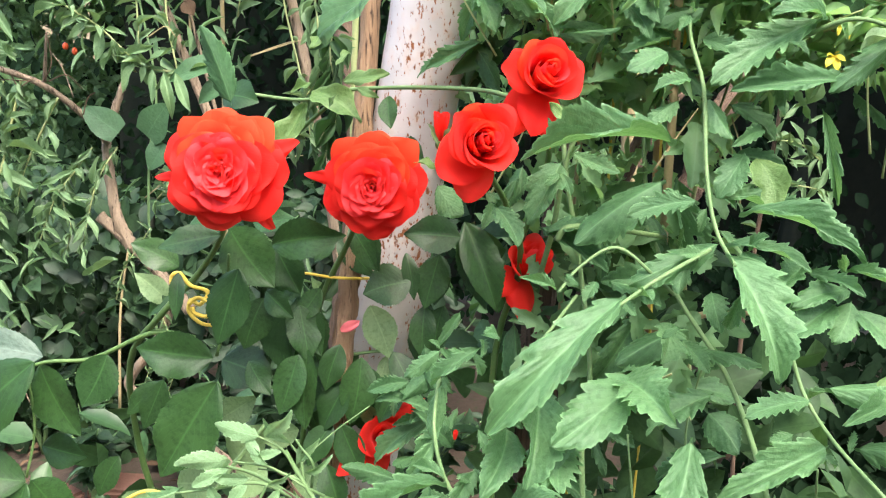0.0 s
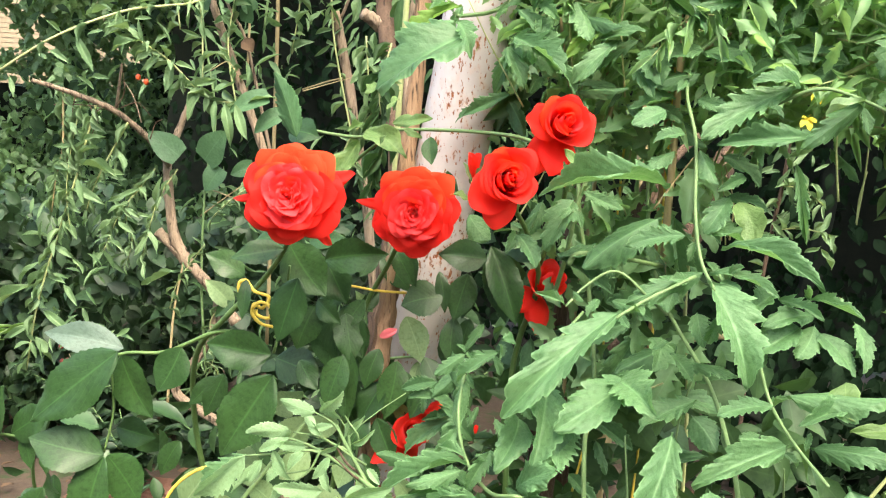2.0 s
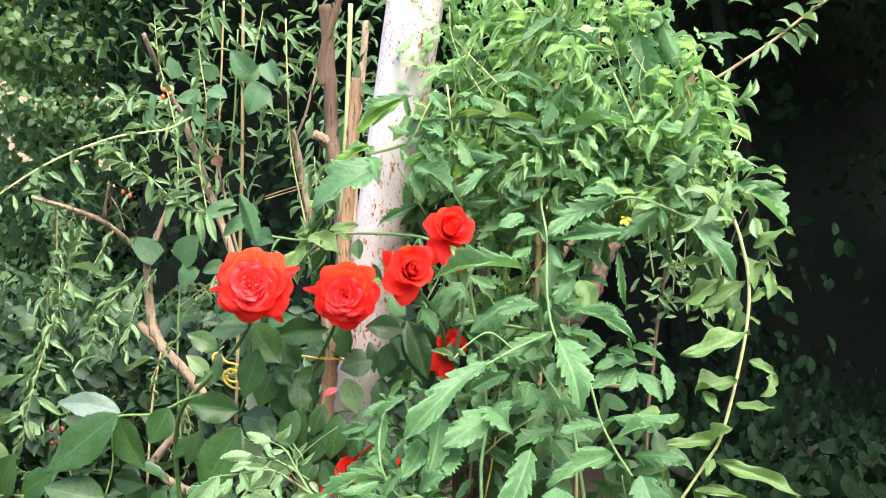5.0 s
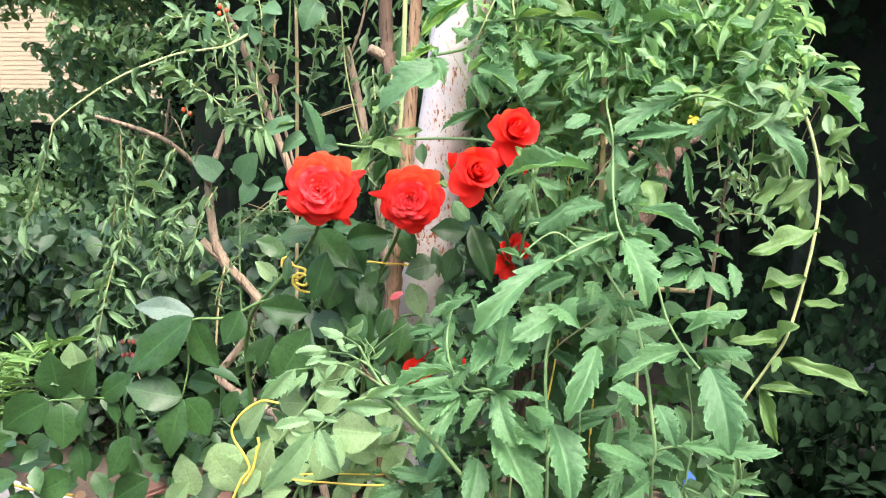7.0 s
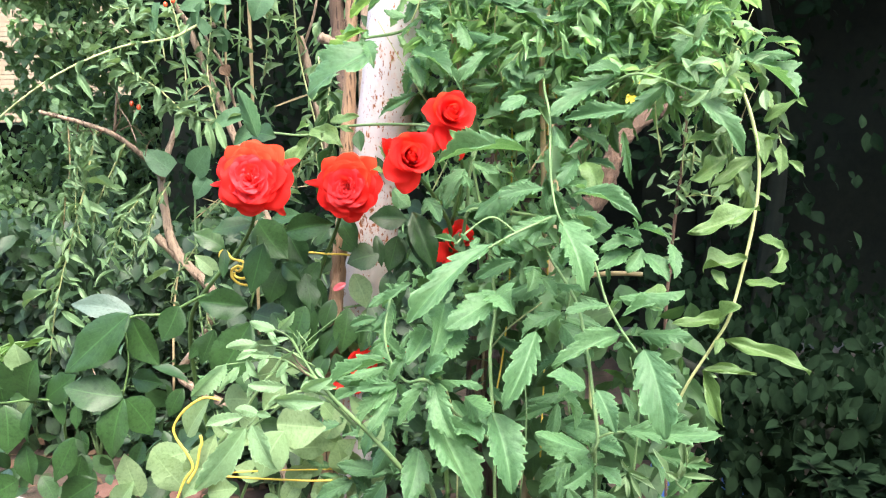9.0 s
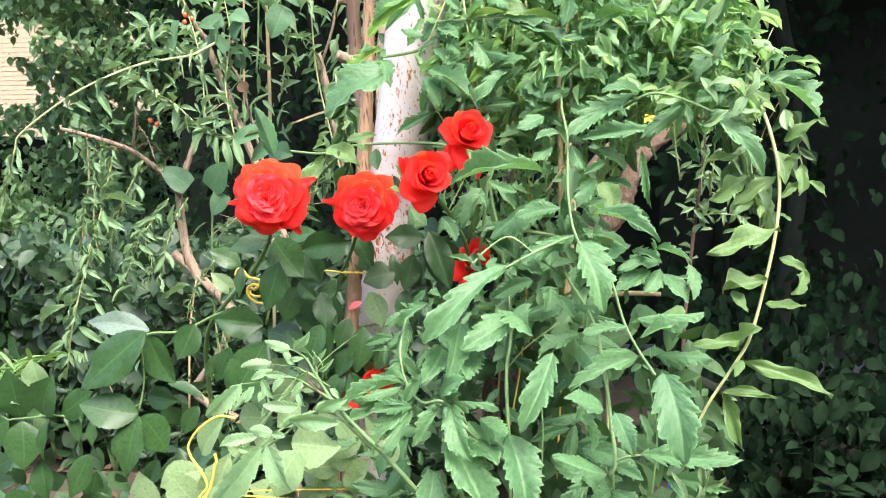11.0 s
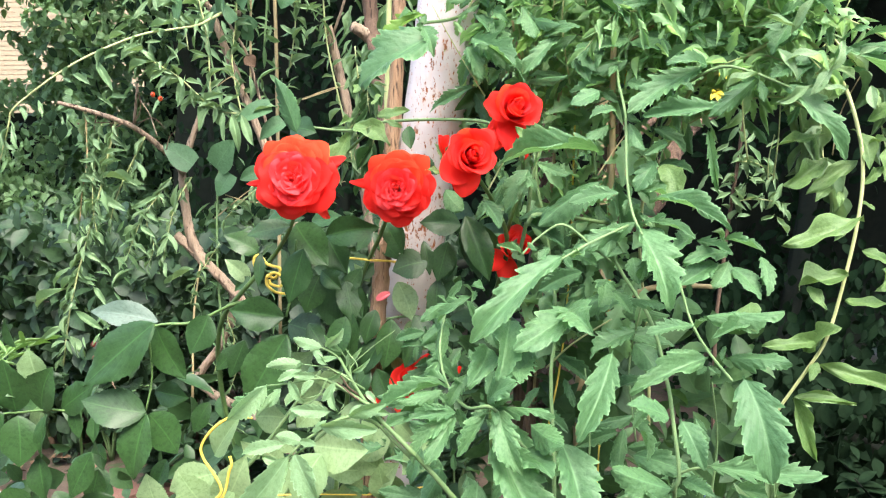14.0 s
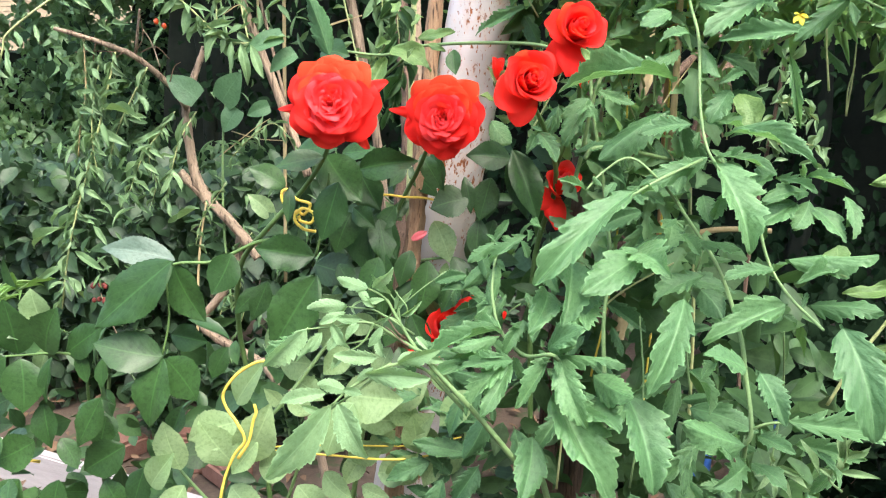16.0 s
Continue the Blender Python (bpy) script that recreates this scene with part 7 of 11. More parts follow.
leaf(tomato_b, "tomd", (0.169, 0.800, 1.363), (0.137, 0.780, 1.347), 0.60)
leaf(tomato, "tomd", (0.188, 0.800, 1.342), (0.158, 0.780, 1.331), 0.42)
leaf(tomato_b, "tomd", (0.202, 0.800, 1.328), (0.220, 0.780, 1.297), 0.50)
leaf(tomato, "tomd", (0.308, 0.800, 1.344), (0.216, 0.780, 1.334), 0.26)
leaf(tomato_b, "tom", (0.247, 0.800, 1.368), (0.258, 0.780, 1.317), 0.26)
leaf(tomato, "tom", (0.238, 0.800, 1.320), (0.252, 0.780, 1.339), 0.50)
leaf(tomato_b, "tom", (0.247, 0.800, 1.304), (0.220, 0.780, 1.291), 0.36)

leaf(tomato_b, "tom", (0.234, 0.800, 1.285), (0.212, 0.780, 1.250), 0.60)
leaf(tomato, "vine", (0.243, 0.800, 1.281), (0.258, 0.780, 1.241), 0.60)
leaf(tomato_b, "tom", (0.289, 0.800, 1.321), (0.303, 0.780, 1.248), 0.16, 20)
leaf(tomato, "tomd", (0.174, 0.800, 1.261), (0.103, 0.780, 1.208), 0.42)
leaf(tomato_b, "tomd", (0.035, 0.800, 1.234), (0.058, 0.780, 1.204), 0.50)
leaf(tomato, "tom", (0.212, 0.800, 1.251), (0.257, 0.780, 1.239), 0.45)
leaf(tomato_b, "tom", (0.195, 0.760, 1.250), (0.140, 0.730, 1.240), 0.34)
leaf(tomato, "tom", (0.227, 0.760, 1.243), (0.312, 0.730, 1.214), 0.26)
leaf(tomato_b, "tom", (0.214, 0.760, 1.218), (0.146, 0.730, 1.188), 0.32)
leaf(tomato, "tom", (0.218, 0.760, 1.217), (0.275, 0.730, 1.205), 0.27)
leaf(tomato_b, "tom", (0.278, 0.760, 1.206), (0.248, 0.730, 1.190), 0.55)
leaf(tomato, "tom", (0.313, 0.760, 1.186), (0.264, 0.730, 1.178), 0.36)
leaf(tomato_b, "tomd", (0.303, 0.760, 1.175), (0.261, 0.730, 1.154), 0.50)
leaf(tomato, "tom", (0.314, 0.760, 1.178), (0.296, 0.730, 1.153), 0.58)
leaf(tomato_b, "tom", (0.280, 0.760, 1.198), (0.314, 0.730, 1.189), 0.36)
leaf(tomato, "tom", (0.308, 0.760, 1.202), (0.347, 0.730, 1.192), 0.22)
leaf(tomato_b, "tom", (0.347, 0.760, 1.184), (0.351, 0.730, 1.145), 0.36)
leaf(tomato, "tomd", (0.316, 0.760, 1.172), (0.345, 0.730, 1.141), 0.50)
leaf(tomato_b, "tom", (0.213, 0.730, 1.214), (0.249, 0.680, 1.135), 0.46)
leaf(tomato, "tom", (0.284, 0.700, 1.127), (0.358, 0.670, 1.142), 0.34)
leaf(tomato_b, "vine", (0.330, 0.700, 1.144), (0.333, 0.670, 1.120), 0.65)
leaf(tomato, "tom", (0.344, 0.700, 1.121), (0.291, 0.670, 1.111), 0.33)
leaf(tomato_b, "tom", (0.276, 0.700, 1.117), (0.225, 0.670, 1.112), 0.33)
leaf(tomato, "tom", (0.291, 0.700, 1.084), (0.211, 0.670, 1.048), 0.31)
leaf(tomato_b, "tom", (0.309, 0.700, 1.083), (0.368, 0.670, 1.090), 0.38)
leaf(tomato, "tom", (0.212, 0.770, 1.177), (0.219, 0.750, 1.149), 0.65)
leaf(tomato_b, "tom", (0.182, 0.770, 1.151), (0.175, 0.750, 1.121), 0.72)
leaf(tomato, "tom", (0.132, 0.770, 1.181), (0.173, 0.750, 1.169), 0.46)
leaf(tomato_b, "tom", (0.192, 0.770, 1.135), (0.212, 0.750, 1.116), 0.60)
leaf(tomato, "tom", (0.207, 0.770, 1.129), (0.251, 0.750, 1.126), 0.40)
leaf(tomato_b, "tom", (0.220, 0.770, 1.092), (0.167, 0.750, 1.061), 0.50)
leaf(tomato, "tomd", (0.216, 0.770, 1.077), (0.240, 0.750, 1.051), 0.75)
leaf(tomato_b, "tom", (0.140, 0.680, 1.191), (0.051, 0.620, 1.105), 0.27)
leaf(tomato, "tom", (0.152, 0.680, 1.132), (0.094, 0.620, 1.100), 0.46)
leaf(tomato_b, "tom", (0.141, 0.680, 1.129), (0.173, 0.620, 1.121), 0.60)
leaf(tomato, "tom", (0.108, 0.680, 1.097), (0.090, 0.620, 1.072), 0.50)
leaf(tomato_b, "tom", (0.192, 0.680, 1.090), (0.160, 0.620, 1.009), 0.33)
leaf(tomato, "tom", (0.083, 0.680, 1.117), (0.079, 0.620, 1.068), 0.45)
leaf(tomato_b, "tom", (0.105, 0.680, 1.090), (0.100, 0.620, 1.067), 0.50)
leaf(tomato, "tom", (0.060, 0.680, 1.087), (0.048, 0.620, 1.059), 0.45)
leaf(tomato_b, "tom", (0.072, 0.640, 1.033), (0.137, 0.610, 1.040), 0.23)
leaf(tomato, "tom", (0.077, 0.640, 1.035), (0.107, 0.610, 0.974), 0.42)
leaf(tomato_b, "tom", (0.069, 0.640, 1.033), (0.039, 0.610, 0.988), 0.31)
leaf(tomato, "tom", (0.065, 0.640, 1.038), (0.098, 0.610, 1.071), 0.50)
leaf(tomato_b, "tom", (0.030, 0.640, 1.025), (-0.008, 0.610, 0.977), 0.33)
leaf(tomato, "tom", (0.019, 0.640, 1.049), (-0.023, 0.610, 1.042), 0.30)
leaf(tomato_b, "tom", (0.034, 0.640, 1.025), (-0.016, 0.610, 1.022), 0.36)
leaf(tomato, "tom", (0.072, 0.660, 0.997), (0.132, 0.610, 0.902), 0.42)
leaf(tomato_b, "tom", (0.089, 0.660, 0.974), (0.137, 0.610, 0.973), 0.50)
leaf(tomato, "tomd", (0.053, 0.660, 0.943), (0.047, 0.610, 0.893), 0.50)
leaf(tomato_b, "tomd", (0.140, 0.660, 0.996), (0.171, 0.610, 0.915), 0.50)
leaf(tomato, "tomd", (0.109, 0.660, 1.011), (0.146, 0.610, 1.008), 0.50)
leaf(tomato_b, "tom", (0.310, 0.590, 1.096), (0.332, 0.540, 1.014), 0.48)
leaf(tomato, "tomd", (0.252, 0.660, 1.028), (0.208, 0.630, 1.049), 0.50)
leaf(tomato_b, "tom", (0.289, 0.660, 0.980), (0.400, 0.630, 0.990), 0.28)
leaf(tomato, "tomd", (0.259, 0.660, 0.951), (0.195, 0.630, 0.980), 0.46)
leaf(tomato_b, "tomd", (0.262, 0.660, 1.027), (0.285, 0.630, 0.986), 0.50)
leaf(tomato, "tom", (0.267, 0.660, 0.962), (0.296, 0.630, 0.960), 0.50)
leaf(tomato_b, "tom", (0.260, 0.660, 0.933), (0.226, 0.630, 0.919), 0.50)
leaf(tomato, "tom", (0.263, 0.660, 0.934), (0.292, 0.630, 0.925), 0.50)
leaf(tomato_b, "tomd", (0.322, 0.660, 0.953), (0.337, 0.630, 0.930), 0.25)
leaf(tomato, "tom", (0.247, 0.660, 0.938), (0.231, 0.630, 0.960), 0.50)

shoot = thing("tomato_shoot", (0.0, 0.66, 0.0), "hairy tomato side shoot with a pale unfolding tip", "tomato plant")
tube("stem", shoot, [(0.175, 0.720, 0.382), (0.076, 0.680, 0.847), (0.048, 0.650, 0.904), (0.026, 0.630, 0.942), (0.001, 0.615, 0.978), (-0.021, 0.605, 1.005), (-0.041, 0.600, 1.028), (-0.060, 0.610, 1.044), (-0.075, 0.612, 1.066), (-0.086, 0.613, 1.085)], 0.0050, 0.0016, M_STEM, 8, 0.0)
tube("stem", shoot, [(-0.008, 0.617, 0.978), (-0.029, 0.608, 1.003), (-0.044, 0.600, 1.022), (-0.065, 0.600, 1.028)], 0.0030, 0.0018, M_STEM, 7, 0.0)
tube("stem", shoot, [(-0.081, 0.610, 1.023), (-0.106, 0.600, 1.000), (-0.127, 0.600, 0.984), (-0.145, 0.600, 0.969)], 0.0022, 0.0015, M_STEM, 7, 0.0)
tube("stem", shoot, [(-0.043, 0.600, 1.036), (-0.084, 0.620, 1.048), (-0.116, 0.630, 1.057), (-0.145, 0.630, 1.062)], 0.003, 0.0012, M_STEM, 7, 0.0)
tube("stem", shoot, [(-0.070, 0.620, 1.049), (-0.080, 0.630, 1.067), (-0.062, 0.640, 1.087), (-0.036, 0.650, 1.107)], 0.0011, 0.0005, M_STEM, 7, 0.0)
tube("stem", shoot, [(-0.070, 0.620, 1.056), (-0.066, 0.610, 1.078), (-0.074, 0.610, 1.089), (-0.078, 0.610, 1.095)], 0.0016, 0.0008, M_STEM, 6, 0.0)
tube("stem", shoot, [(-0.061, 0.620, 1.050), (-0.074, 0.610, 1.062), (-0.089, 0.610, 1.070), (-0.105, 0.610, 1.071)], 0.0016, 0.0008, M_STEM, 6, 0.0)
tube("stem", shoot, [(-0.081, 0.610, 1.054), (-0.109, 0.610, 1.043), (-0.134, 0.600, 1.039)], 0.0016, 0.0008, M_STEM, 6, 0.0)
leaf(shoot, "tom", (-0.174, 0.640, 1.036), (-0.216, 0.628, 1.004), 0.36)
leaf(shoot, "tom", (-0.029, 0.640, 1.019), (0.025, 0.628, 1.033), 0.24)
tube("stalk", shoot, [(-0.057, 0.610, 1.027), (-0.084, 0.600, 1.022), (-0.106, 0.595, 1.008), (-0.119, 0.590, 0.999), (-0.132, 0.585, 0.985)], 0.0018, 0.0012, M_STEM, 7)
tube("stalk", shoot, [(-0.132, 0.585, 0.985), (-0.141, 0.582, 0.974), (-0.166, 0.580, 0.949)], 0.0012, 0.0005, M_STEM, 7)
tube("stalk", shoot, [(-0.061, 0.612, 1.038), (-0.081, 0.610, 1.052), (-0.103, 0.605, 1.063), (-0.134, 0.600, 1.058), (-0.159, 0.595, 1.055)], 0.0017, 0.0008, M_STEM, 7)
tube("stalk", shoot, [(-0.073, 0.612, 1.064), (-0.087, 0.610, 1.069), (-0.098, 0.607, 1.075), (-0.121, 0.605, 1.077)], 0.0014, 0.0007, M_STEM, 7)
tube("stalk", shoot, [(-0.076, 0.612, 1.066), (-0.087, 0.610, 1.086), (-0.104, 0.607, 1.096), (-0.115, 0.605, 1.100)], 0.0012, 0.0006, M_STEM, 7)
tube("stalk", shoot, [(-0.073, 0.613, 1.063), (-0.077, 0.615, 1.080), (-0.086, 0.615, 1.092)], 0.0013, 0.0006, M_STEM, 7)
tube("stalk", shoot, [(-0.064, 0.613, 1.045), (-0.075, 0.610, 1.054), (-0.084, 0.610, 1.066), (-0.091, 0.610, 1.069)], 0.0012, 0.0005, M_BARK_RED, 7)
tube("stalk", shoot, [(-0.058, 0.613, 1.038), (-0.068, 0.607, 1.045), (-0.078, 0.605, 1.055), (-0.085, 0.603, 1.061)], 0.0013, 0.0005, M_BARK_RED, 7)
tube("stalk", shoot, [(-0.097, 0.606, 1.063), (-0.105, 0.603, 1.046), (-0.119, 0.600, 1.034)], 0.0011, 0.0006, M_STEM, 7)
leaf(shoot, "soft", (-0.127, 0.585, 0.989), (-0.094, 0.572, 0.941), 0.47, 12)
leaf(shoot, "soft", (-0.131, 0.583, 0.988), (-0.193, 0.570, 0.912), 0.34, -25)
leaf(shoot, "soft", (-0.137, 0.588, 0.996), (-0.182, 0.580, 0.984), 0.34, 15)
leaf(shoot, "soft", (-0.119, 0.590, 0.999), (-0.146, 0.585, 1.006), 0.50, 10)
leaf(shoot, "soft", (-0.102, 0.592, 1.017), (-0.037, 0.580, 1.021), 0.30, 20)
leaf(shoot, "soft", (-0.091, 0.600, 1.031), (-0.132, 0.590, 1.033), 0.36, -12)
leaf(shoot, "soft", (-0.158, 0.595, 1.056), (-0.200, 0.585, 1.018), 0.40, -38)
leaf(shoot, "soft", (-0.144, 0.598, 1.053), (-0.168, 0.588, 1.024), 0.30, -48)
leaf(shoot, "soft", (-0.137, 0.600, 1.061), (-0.117, 0.592, 1.041), 0.42, 20)
leaf(shoot, "soft", (-0.145, 0.597, 1.052), (-0.154, 0.590, 1.035), 0.45, 0.1)
leaf(shoot, "soft", (-0.128, 0.600, 1.051), (-0.137, 0.592, 1.035), 0.50, 10)
leaf(shoot, "soft", (-0.121, 0.605, 1.077), (-0.159, 0.595, 1.076), 0.36, -15)
leaf(shoot, "soft", (-0.123, 0.604, 1.072), (-0.147, 0.595, 1.061), 0.36, 20)
leaf(shoot, "soft", (-0.109, 0.605, 1.066), (-0.133, 0.597, 1.068), 0.40, -20)
leaf(shoot, "soft", (-0.110, 0.603, 1.062), (-0.121, 0.596, 1.047), 0.45, 15)
leaf(shoot, "soft", (-0.102, 0.607, 1.096), (-0.131, 0.600, 1.106), 0.44, 20)
leaf(shoot, "soft", (-0.099, 0.607, 1.096), (-0.078, 0.603, 1.118), 0.40, 40)
leaf(shoot, "soft", (-0.082, 0.613, 1.090), (-0.099, 0.606, 1.110), 0.36, -30)
leaf(shoot, "soft", (-0.109, 0.606, 1.089), (-0.094, 0.600, 1.080), 0.42, 15)
leaf(shoot, "soft", (-0.112, 0.606, 1.096), (-0.100, 0.600, 1.086), 0.50, -10)
leaf(shoot, "soft", (-0.087, 0.610, 1.085), (-0.105, 0.603, 1.082), 0.38, 25)
leaf(shoot, "soft", (-0.076, 0.614, 1.077), (-0.061, 0.610, 1.097), 0.22, 10)
leaf(shoot, "soft", (-0.073, 0.614, 1.069), (-0.052, 0.610, 1.086), 0.20, 30)
leaf(shoot, "soft", (-0.079, 0.614, 1.074), (-0.075, 0.610, 1.094), 0.25, -30)
leaf(shoot, "soft", (-0.097, 0.606, 1.062), (-0.079, 0.603, 1.074), 0.26, 40)
leaf(shoot, "soft", (-0.088, 0.605, 1.060), (-0.100, 0.597, 1.042), 0.40, -15)
leaf(shoot, "soft", (-0.094, 0.604, 1.053), (-0.083, 0.597, 1.032), 0.42, 20)
leaf(shoot, "soft", (-0.057, 0.610, 1.036), (-0.072, 0.600, 1.029), 0.42, -10)
leaf(shoot, "soft", (-0.073, 0.602, 1.026), (-0.031, 0.592, 1.045), 0.32, 25)
leaf(shoot, "soft", (-0.059, 0.605, 1.033), (-0.027, 0.595, 1.034), 0.36, -15)
leaf(shoot, "soft", (-0.119, 0.600, 1.034), (-0.134, 0.592, 1.018), 0.46, 18)
leaf(shoot, "soft", (-0.111, 0.594, 1.009), (-0.092, 0.588, 1.025), 0.36, -20)
leaf(shoot, "soft", (-0.140, 0.583, 0.978), (-0.159, 0.578, 0.985), 0.42, -12)
leaf(shoot, "soft", (-0.122, 0.588, 1.001), (-0.101, 0.580, 1.001), 0.40, 10)
leaf(shoot, "soft", (-0.058, 0.613, 1.050), (-0.044, 0.605, 1.041), 0.40, -20)
leaf(shoot, "soft", (-0.135, 0.604, 1.067), (-0.122, 0.600, 1.081), 0.35, 30)
leaf(tomato_b, "tom", (0.015, 0.840, 1.456), (0.060, 0.828, 1.402), 0.34)
leaf(tomato_b, "tom", (0.007, 0.840, 1.522), (-0.045, 0.828, 1.479), 0.27)
leaf(tomato_b, "tom", (0.007, 0.852, 1.463), (-0.008, 0.857, 1.441), 0.37)
leaf(tomato_b, "tom", (0.023, 0.852, 1.476), (0.035, 0.832, 1.461), 0.52)
leaf(tomato_b, "tom", (0.021, 0.852, 1.470), (0.003, 0.850, 1.458), 0.42)
leaf(tomato_b, "tom", (0.040, 0.852, 1.472), (0.033, 0.841, 1.453), 0.41)
leaf(tomato_b, "tom", (-0.003, 0.852, 1.517), (-0.002, 0.854, 1.492), 0.43)
leaf(tomato_b, "tom", (-0.002, 0.852, 1.518), (-0.022, 0.858, 1.516), 0.38)
leaf(tomato_b, "tom", (0.051, 0.852, 1.469), (0.060, 0.828, 1.480), 0.43)
leaf(tomato_b, "tom", (0.057, 0.852, 1.473), (0.071, 0.845, 1.460), 0.36)
leaf(tomato_b, "tom", (0.044, 0.852, 1.388), (0.060, 0.857, 1.393), 0.46)
leaf(tomato_b, "tom", (0.043, 0.852, 1.390), (0.036, 0.825, 1.372), 0.50)
leaf(tomato_b, "tom", (0.088, 0.852, 1.366), (0.093, 0.838, 1.374), 0.38)
leaf(tomato_b, "tom", (0.079, 0.852, 1.362), (0.093, 0.824, 1.357), 0.43)
leaf(tomato_b, "tomd", (-0.128, 0.930, 1.042), (-0.107, 0.918, 0.999), 0.46)
leaf(tomato_b, "tomd", (-0.029, 0.840, 1.096), (-0.015, 0.828, 1.057), 0.35)
leaf(tomato_b, "tomd", (-0.019, 0.860, 1.068), (-0.031, 0.848, 1.045), 0.42)
leaf(tomato_b, "tom", (-0.024, 0.860, 1.017), (-0.060, 0.848, 1.011), 0.29)
leaf(tomato_b, "tom", (-0.063, 0.880, 1.034), (-0.063, 0.868, 1.011), 0.34)
leaf(tomato_b, "tom", (0.004, 0.840, 1.130), (-0.015, 0.828, 1.099), 0.28)
leaf(tomato_b, "tom", (0.006, 0.820, 1.045), (-0.003, 0.808, 1.024), 0.32)
leaf(young, "pale", (-0.084, 0.930, 1.053), (-0.090, 0.918, 1.027), 0.45)
leaf(rose, "rose", (-0.056, 0.920, 1.056), (-0.057, 0.908, 1.038), 0.50)

# ---- arching goji shoot ----
goji = thing("goji_branch", (0.37, 0.90, 0.0), "arching yellowish goji branch with narrow leaves", "shrub")
tube("branch", goji, [(0.264, 1.080, 0.279), (0.250, 1.080, 0.928), (0.228, 1.060, 1.145), (0.239, 1.020, 1.282), (0.279, 0.930, 1.366), (0.309, 0.860, 1.389), (0.382, 0.860, 1.431), (0.397, 0.830, 1.418), (0.413, 0.810, 1.396), (0.432, 0.800, 1.364), (0.445, 0.790, 1.320), (0.451, 0.785, 1.279), (0.449, 0.780, 1.230), (0.438, 0.770, 1.168), (0.421, 0.760, 1.098), (0.403, 0.760, 1.061), (0.373, 0.760, 1.008), (0.356, 0.770, 0.959)], 0.0036, 0.0024, M_VINE, 7, 0.0)
tube("branch", goji, [(0.420, 0.860, 1.435), (0.450, 0.840, 1.391), (0.471, 0.830, 1.348), (0.481, 0.820, 1.306), (0.488, 0.820, 1.281)], 0.0016, 0.001, M_VINE, 7, 0.0)
tube("branch", goji, [(0.412, 0.920, 1.432), (0.420, 0.920, 1.394), (0.432, 0.910, 1.325), (0.438, 0.900, 1.272), (0.450, 0.900, 1.246)], 0.0016, 0.001, M_VINE, 7, 0.0)
tube("branch", goji, [(0.390, 0.920, 1.379), (0.411, 0.920, 1.333), (0.423, 0.910, 1.294), (0.434, 0.900, 1.264)], 0.0014, 0.001, M_VINE, 7, 0.0)
tube("branch", goji, [(0.378, 0.760, 0.867), (0.363, 0.760, 0.882), (0.375, 0.750, 0.908), (0.371, 0.750, 0.940)], 0.002, 0.001, M_STEM, 7, 0.0)
leaf(goji, "goji", (0.452, 0.780, 1.367), (0.455, 0.768, 1.342), 0.43)
leaf(goji, "goji", (0.412, 0.780, 1.387), (0.389, 0.768, 1.356), 0.31)
leaf(goji, "goji", (0.427, 0.780, 1.364), (0.398, 0.768, 1.367), 0.27)
leaf(goji, "goji", (0.337, 0.780, 1.380), (0.303, 0.768, 1.365), 0.27)
leaf(goji, "goji", (0.355, 0.780, 1.407), (0.375, 0.768, 1.373), 0.31)
leaf(goji, "goji", (0.401, 0.780, 1.401), (0.361, 0.768, 1.393), 0.27)
leaf(goji, "goji", (0.394, 0.780, 1.367), (0.357, 0.768, 1.349), 0.27)
leaf(goji, "goji", (0.335, 0.780, 0.915), (0.357, 0.768, 0.876), 0.20)
leaf(goji, "goji", (0.434, 0.780, 1.394), (0.456, 0.768, 1.407), 0.31)
leaf(goji, "goji", (0.420, 0.780, 1.414), (0.407, 0.768, 1.380), 0.27)
leaf(goji, "goji", (0.374, 0.780, 1.428), (0.339, 0.768, 1.440), 0.31)
leaf(goji, "goji", (0.368, 0.780, 1.421), (0.389, 0.768, 1.460), 0.23)
leaf(goji, "goji", (0.359, 0.780, 1.462), (0.384, 0.768, 1.499), 0.27)
leaf(goji, "goji", (0.351, 0.780, 1.482), (0.364, 0.768, 1.513), 0.31)
tube("branch", goji, [(0.393, 1.200, 1.525), (0.426, 1.180, 1.574), (0.481, 1.170, 1.612), (0.541, 1.170, 1.655), (0.600, 1.170, 1.704), (0.658, 1.170, 1.748)], 0.004, 0.003, M_CANE, 7, 0.0)
leaf(goji, "goji", (0.541, 1.170, 1.655), (0.551, 1.158, 1.621), 0.31)
leaf(goji, "goji", (0.575, 1.170, 1.677), (0.546, 1.158, 1.689), 0.31)
leaf(goji, "goji", (0.584, 1.170, 1.682), (0.612, 1.158, 1.652), 0.31)
leaf(goji, "goji", (0.541, 1.170, 1.655), (0.524, 1.158, 1.626), 0.27)
leaf(goji, "goji", (0.499, 1.170, 1.623), (0.485, 1.158, 1.634), 0.23)
leaf(goji, "goji", (0.575, 1.170, 1.677), (0.584, 1.158, 1.643), 0.35)
leaf(goji, "goji", (0.481, 1.170, 1.612), (0.470, 1.158, 1.580), 0.23)
leaf(goji, "goji", (0.524, 1.170, 1.642), (0.508, 1.158, 1.610), 0.27)
leaf(goji, "goji", (0.302, 0.740, 0.896), (0.281, 0.728, 0.890), 0.23)
leaf(goji, "goji", (0.304, 0.740, 0.896), (0.330, 0.728, 0.896), 0.23)
leaf(goji, "goji", (0.306, 0.740, 0.893), (0.320, 0.728, 0.867), 0.23)
